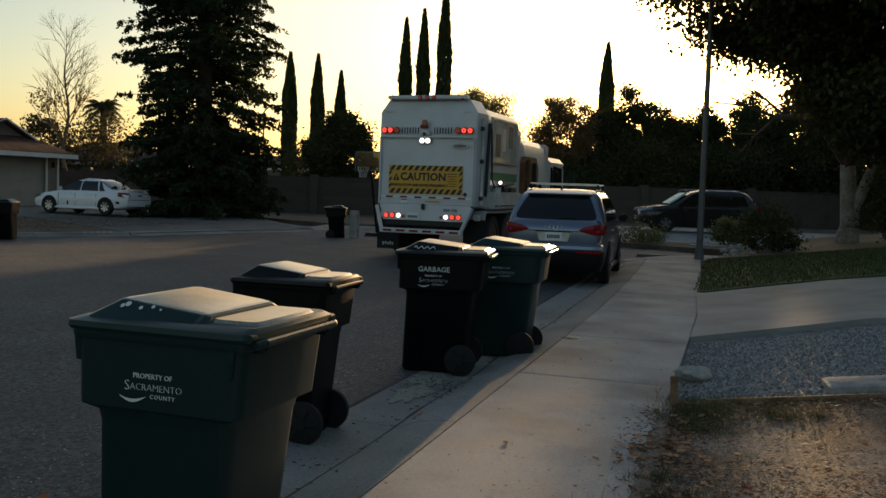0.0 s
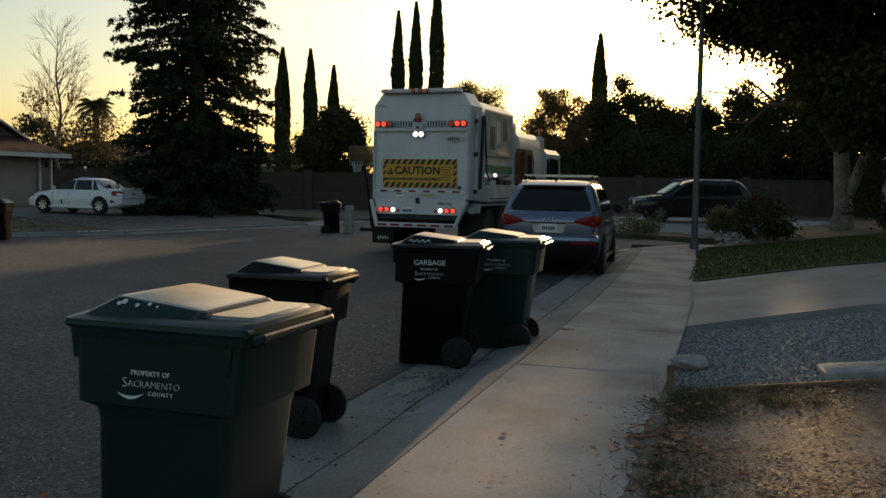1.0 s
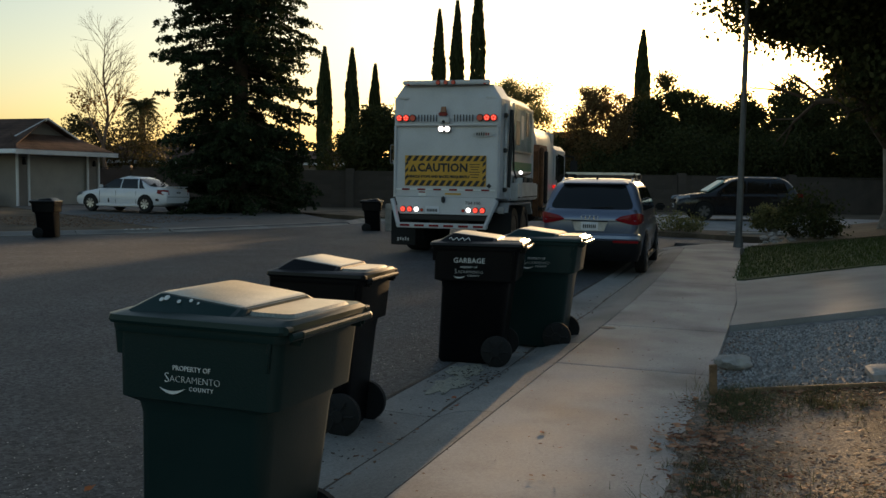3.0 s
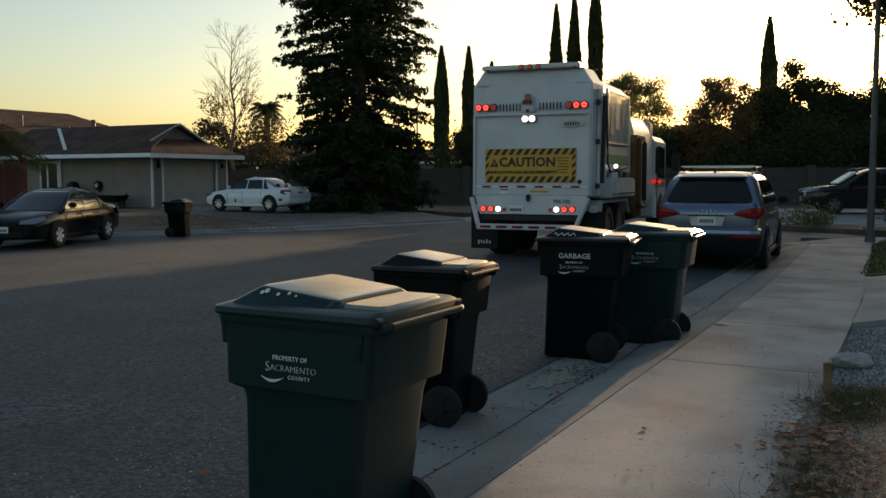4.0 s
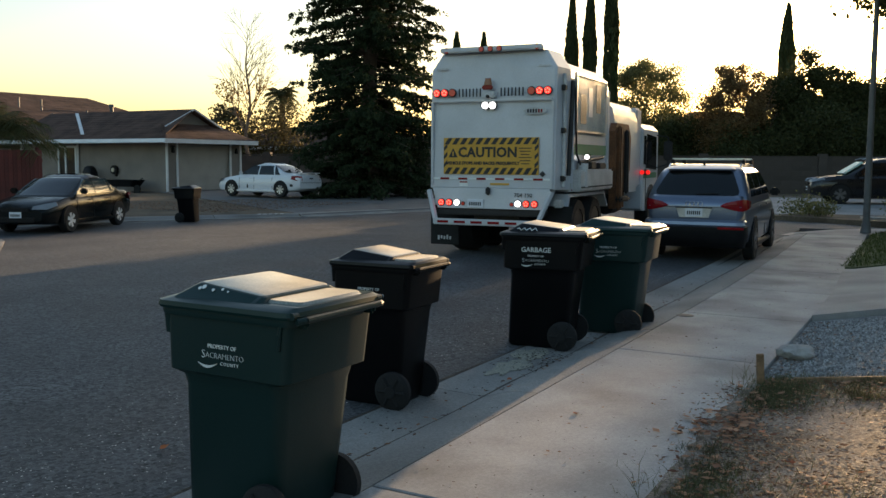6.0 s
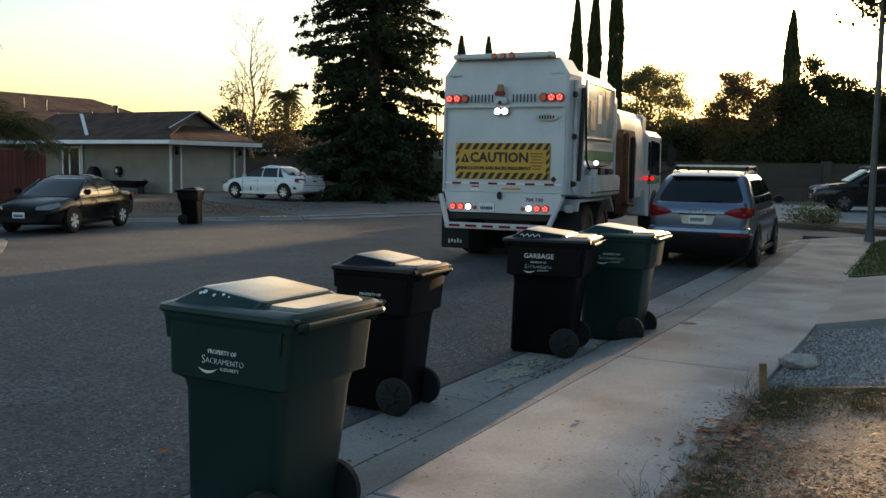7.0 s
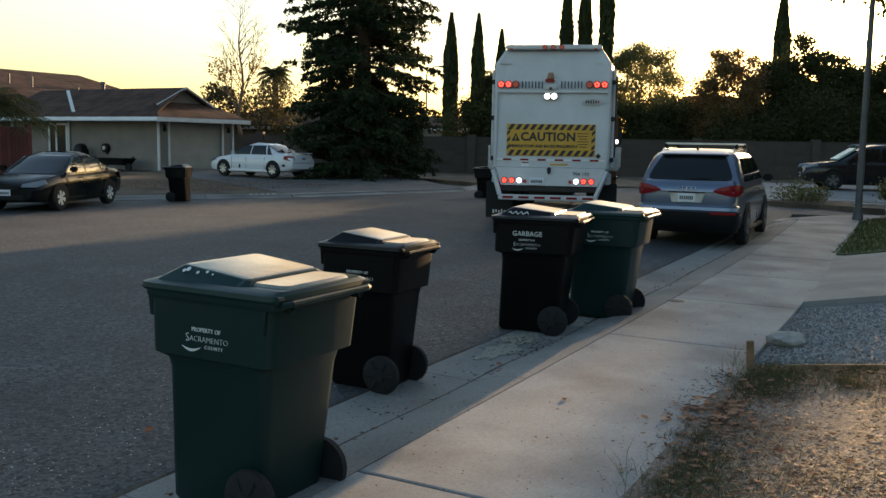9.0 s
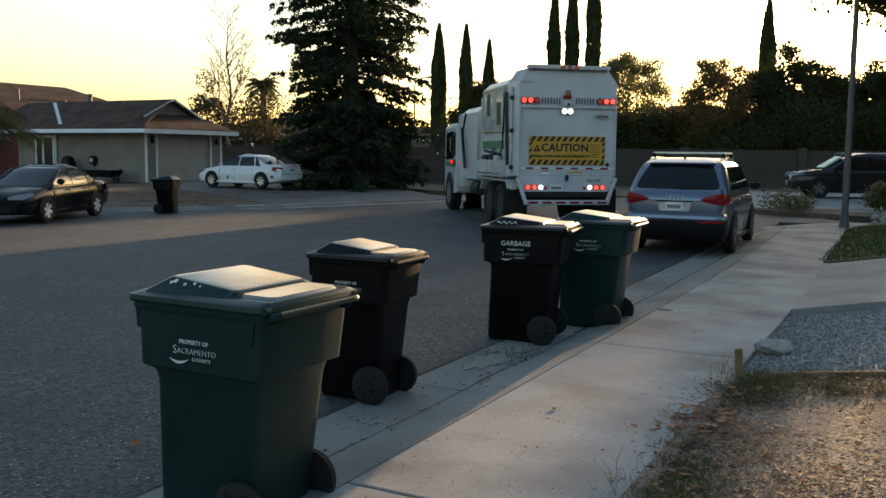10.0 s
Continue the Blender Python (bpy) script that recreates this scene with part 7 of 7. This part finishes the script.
litter(220, "walk_litter", "few dead leaves on the pavement", LITTER, lambda n: np.stack([rng.uniform(-1.8, -0.5, n), rng.uniform(2.5, 20, n)], 1), 0.032, 0.002)
litter(9000, "verge_litter", "dead grass and leaves on the far verge", LITTER, lambda n: np.stack([rng.uniform(-30, -18.5, n), 20.5 + rng.uniform(0, 8, n)], 1), 0.075, 0.14)
# Straw lying flat on the dirt, drifts of leaves along the edging, and tall dry stalks.
def straw(n, name, label, material, spots, length, width, z):
    p = spots(n)
    a = rng.uniform(0, 2 * np.pi, n)
    d = np.stack([np.cos(a), np.sin(a), rng.normal(size=n) * 0.08], 1) * (length * rng.uniform(0.4, 1.3, n))[:, None]
    w = np.stack([-np.sin(a), np.cos(a), np.zeros(n)], 1) * width
    c = np.concatenate([p, z + lots_rise(p[:, :1]) + rng.uniform(0.004, 0.014, (n, 1))], 1)
    return tagged(new(name, quads(name, np.stack([c - d / 2 - w, c - d / 2 + w, c + d / 2 + w * 0.4, c + d / 2 - w * 0.4], 1), material)), label, "straw", kind="stuff")


STRAW = leaf("dry straw", (0.16, 0.12, 0.075), (0.52, 0.44, 0.31), 0.1)
straw(9000, "yard_straw", "pale dry straw strewn over the dirt", STRAW, yard_spots, 0.085, 0.0022, -0.018)
litter(170, "leaf_drift", "curled brown leaves heaped at the pavement edge", CURL, lambda n: np.stack([WALK_R + 0.05 + rng.normal(size=n) * 0.13, np.where(rng.random(n) < 0.6, 5.75 + rng.normal(size=n) * 0.22, rng.uniform(4.6, 7.0, n))], 1), 0.08, 0.012)
litter(520, "edging_drift", "red-brown leaves drifted against the timber edging", CURL, lambda n: np.stack([rng.uniform(-0.35, 4.0, n), 7.34 - np.abs(rng.normal(size=n)) * 0.16], 1), 0.062, -0.012)
litter(260, "gravel_litter", "dark leaf bits among the gravel", LITTER, lambda n: np.stack([WALK_R + 0.03 + np.abs(rng.normal(size=n)) * np.where(rng.random(n) < 0.5, 0.12, 1.6), rng.uniform(7.5, 10.4, n)], 1), 0.042, -0.022)
stalks = []
for k in range(30):
    x = WALK_R + rng.normal() * 0.07
    y = (7.02 if k % 2 else 4.6) + rng.normal() * (0.14 if k % 2 else 0.35)
    p, lean = Vector((x, y, -0.02)), Vector((rng.normal() * 0.35, rng.normal() * 0.35, 1)).normalized()
    h = rng.uniform(0.10, 0.24)
    q = p + lean * h * 0.6
    tip = q + (lean + Vector((rng.normal() * 0.5, rng.normal() * 0.5, -0.1))) * h * 0.4
    side = Vector((0.0013, 0.0006, 0))
    stalks += [[list(p - side), list(p + side), list(q + side), list(q - side)], [list(q - side), list(q + side), list(tip + side * 0.3), list(tip - side * 0.3)]]
tagged(new("weed_stalks", quads("weed_stalks", np.array(stalks), WEED)), "thin tall weed stalks by the pavement", "weeds", kind="stuff")
DROP_LEAF = mat("orange-red leaf", (0.42, 0.12, 0.05), 0.8)
for x, y, turn_z in ((0.12, 5.05, 20), (0.95, 5.75, 80), (0.35, 4.7, 140), (1.25, 6.6, 200), (-0.15, 5.7, 260), (-2.2, 6.3, 30), (-2.3, 6.55, 110), (-1.35, 5.6, 75)):
    q = leaves_at(rng, np.array([[0, 0, 0.012], [0.012, 0.008, 0.014], [-0.012, 0.010, 0.012]]), 0.06, 0.045)
    q[:, :, 2] = 0.012 + (q[:, :, 2] - 0.012) * 0.3
    solid("fallen_leaf", quads("fallen_leaf", q, DROP_LEAF), DROP_LEAF, "curled orange-red leaf lying on the ground", "leaf", pose(x, y, (yard_rise(x) - 0.012) if x > WALK_R else (-0.075 if x < -2.1 else 0.0), 0, 0, turn_z), "scattered leaves")
CHIP = leaf("pale chip", (0.10, 0.10, 0.10), (0.75, 0.72, 0.68), 0.0)
litter(12000, "road_chips", "pale grit and chips on the asphalt", CHIP, lambda n: np.stack([-2.9 - np.abs(rng.normal(size=n)) * 3.4, 2 + 13 * rng.random(n) ** 1.4], 1), 0.017, -0.066)
solid("fallen_leaf", quads("fallen_leaf", leaves_at(rng, np.array([[0, 0, 0.02], [0.02, 0.01, 0.025], [-0.02, 0.015, 0.02]]), 0.065, 0.05), ORANGE_LEAF), ORANGE_LEAF, "orange leaf lying on the asphalt", "leaf", pose(-3.38, 3.75, -0.06))
sand = blank()
tube(sand, (0, 0, 0), (0, 0, 0.004), 0.10, 0.09, 14)
solid("drain_cap", sand, DARK_STEEL, "small dark cap set in the pavement", "drain cap", pose(-1.74, 10.05, 0.0))

# Shrubs, stepping stones and rocks in the planting bed.
for seed, (x, y, h, r, lab) in enumerate([(-3.0, 30.4, 0.6, 0.85, "low wispy dark shrub"), (0.9, 25.2, 1.3, 0.8, "dark rounded shrub behind the lawn"), (3.7, 25.6, 2.1, 0.75, "tall dark shrub with white blossom tips"), (5.2, 27.5, 1.7, 1.0, "dark shrub near the white wall"), (-0.2, 30.6, 0.9, 0.6, "small grassy shrub by the driveway")]):
    broad_tree(101 + seed, (x, y, 0.05 + yard_rise(x)), h, r, lab, OLIVE if seed in (0, 4) else BROADLEAF, 1300 if seed == 0 else 3500, 0.10, 0.03, low=0.03, clumps=40, name="shrub")
for k in range(60):
    bm = blank()
    bmesh.ops.create_icosphere(bm, subdivisions=1, radius=1)
    s = rng.uniform(0.06, 0.18)
    for v in bm.verts:
        v.co *= 1 + 0.25 * noise.noise(v.co * 1.3 + Vector((k, 0, 0)))
    gx, gy = rng.uniform(-0.5, 1.6), rng.uniform(24.6, 29.5)
    solid("garden_stone", bm, PALE_BLOCK, "rounded pale garden stone in the bed", "stone", Matrix.LocRotScale((gx, gy, 0.08 + yard_rise(gx) + s * 0.2), Euler((0, 0, rng.uniform(0, 6))), (s, s * 0.8, s * 0.5)), "garden stones")
for x, y in ((-0.9, 29.6), (0.3, 30.6), (1.6, 31.0)):
    solid("stepping_slab", box(blank(), (0, 0, 0.05), (1.1, 0.6, 0.12), bevel=0.015), PALE_BLOCK, "pale stepping slab beside the driveway", "slab", pose(x, y, 0.03 + yard_rise(x), 0, 0, 12), "stepping slabs")
side_house = far_house((9.5, 37.5, 0), (8, 8, 2.7), -6, "white-walled house among dark shrubs", 1.4)


# ---- what moves ----
# Seconds, place of the rear on the road, heading to the left of the street's line.
TRUCK_WAY = [
    (0, -6.94, 19.8, -2.0),
    (0.5, -6.94, 19.83, -2.1),
    (1, -6.92, 19.73, -2.5),
    (1.5, -6.88, 19.5, -3.0),
    (2, -6.87, 19.31, -2.3),
    (3.5, -6.72, 17.54, 5.7),
    (4, -6.59, 16.33, 5.5),
    (4.5, -6.48, 15.3, 5.3),
    (5, -6.44, 14.69, 4.9),
    (5.5, -6.42, 14.44, 4.8),
    (7, -6.4, 14.78, 5.6),
    (7.5, -6.39, 15.13, 6.7),
    (8, -6.35, 15.59, 8.9),
    (8.5, -6.31, 16.34, 12.1),
    (9, -6.35, 17.5, 18.8),
    (9.5, -6.39, 18.69, 28.8),
    (10, -6.56, 19.76, 38.4),
]


def motions():
    walk(truck, [(t, pose(x, y, -0.01, 0, 0, turn)) for t, x, y, turn in TRUCK_WAY])


motions()
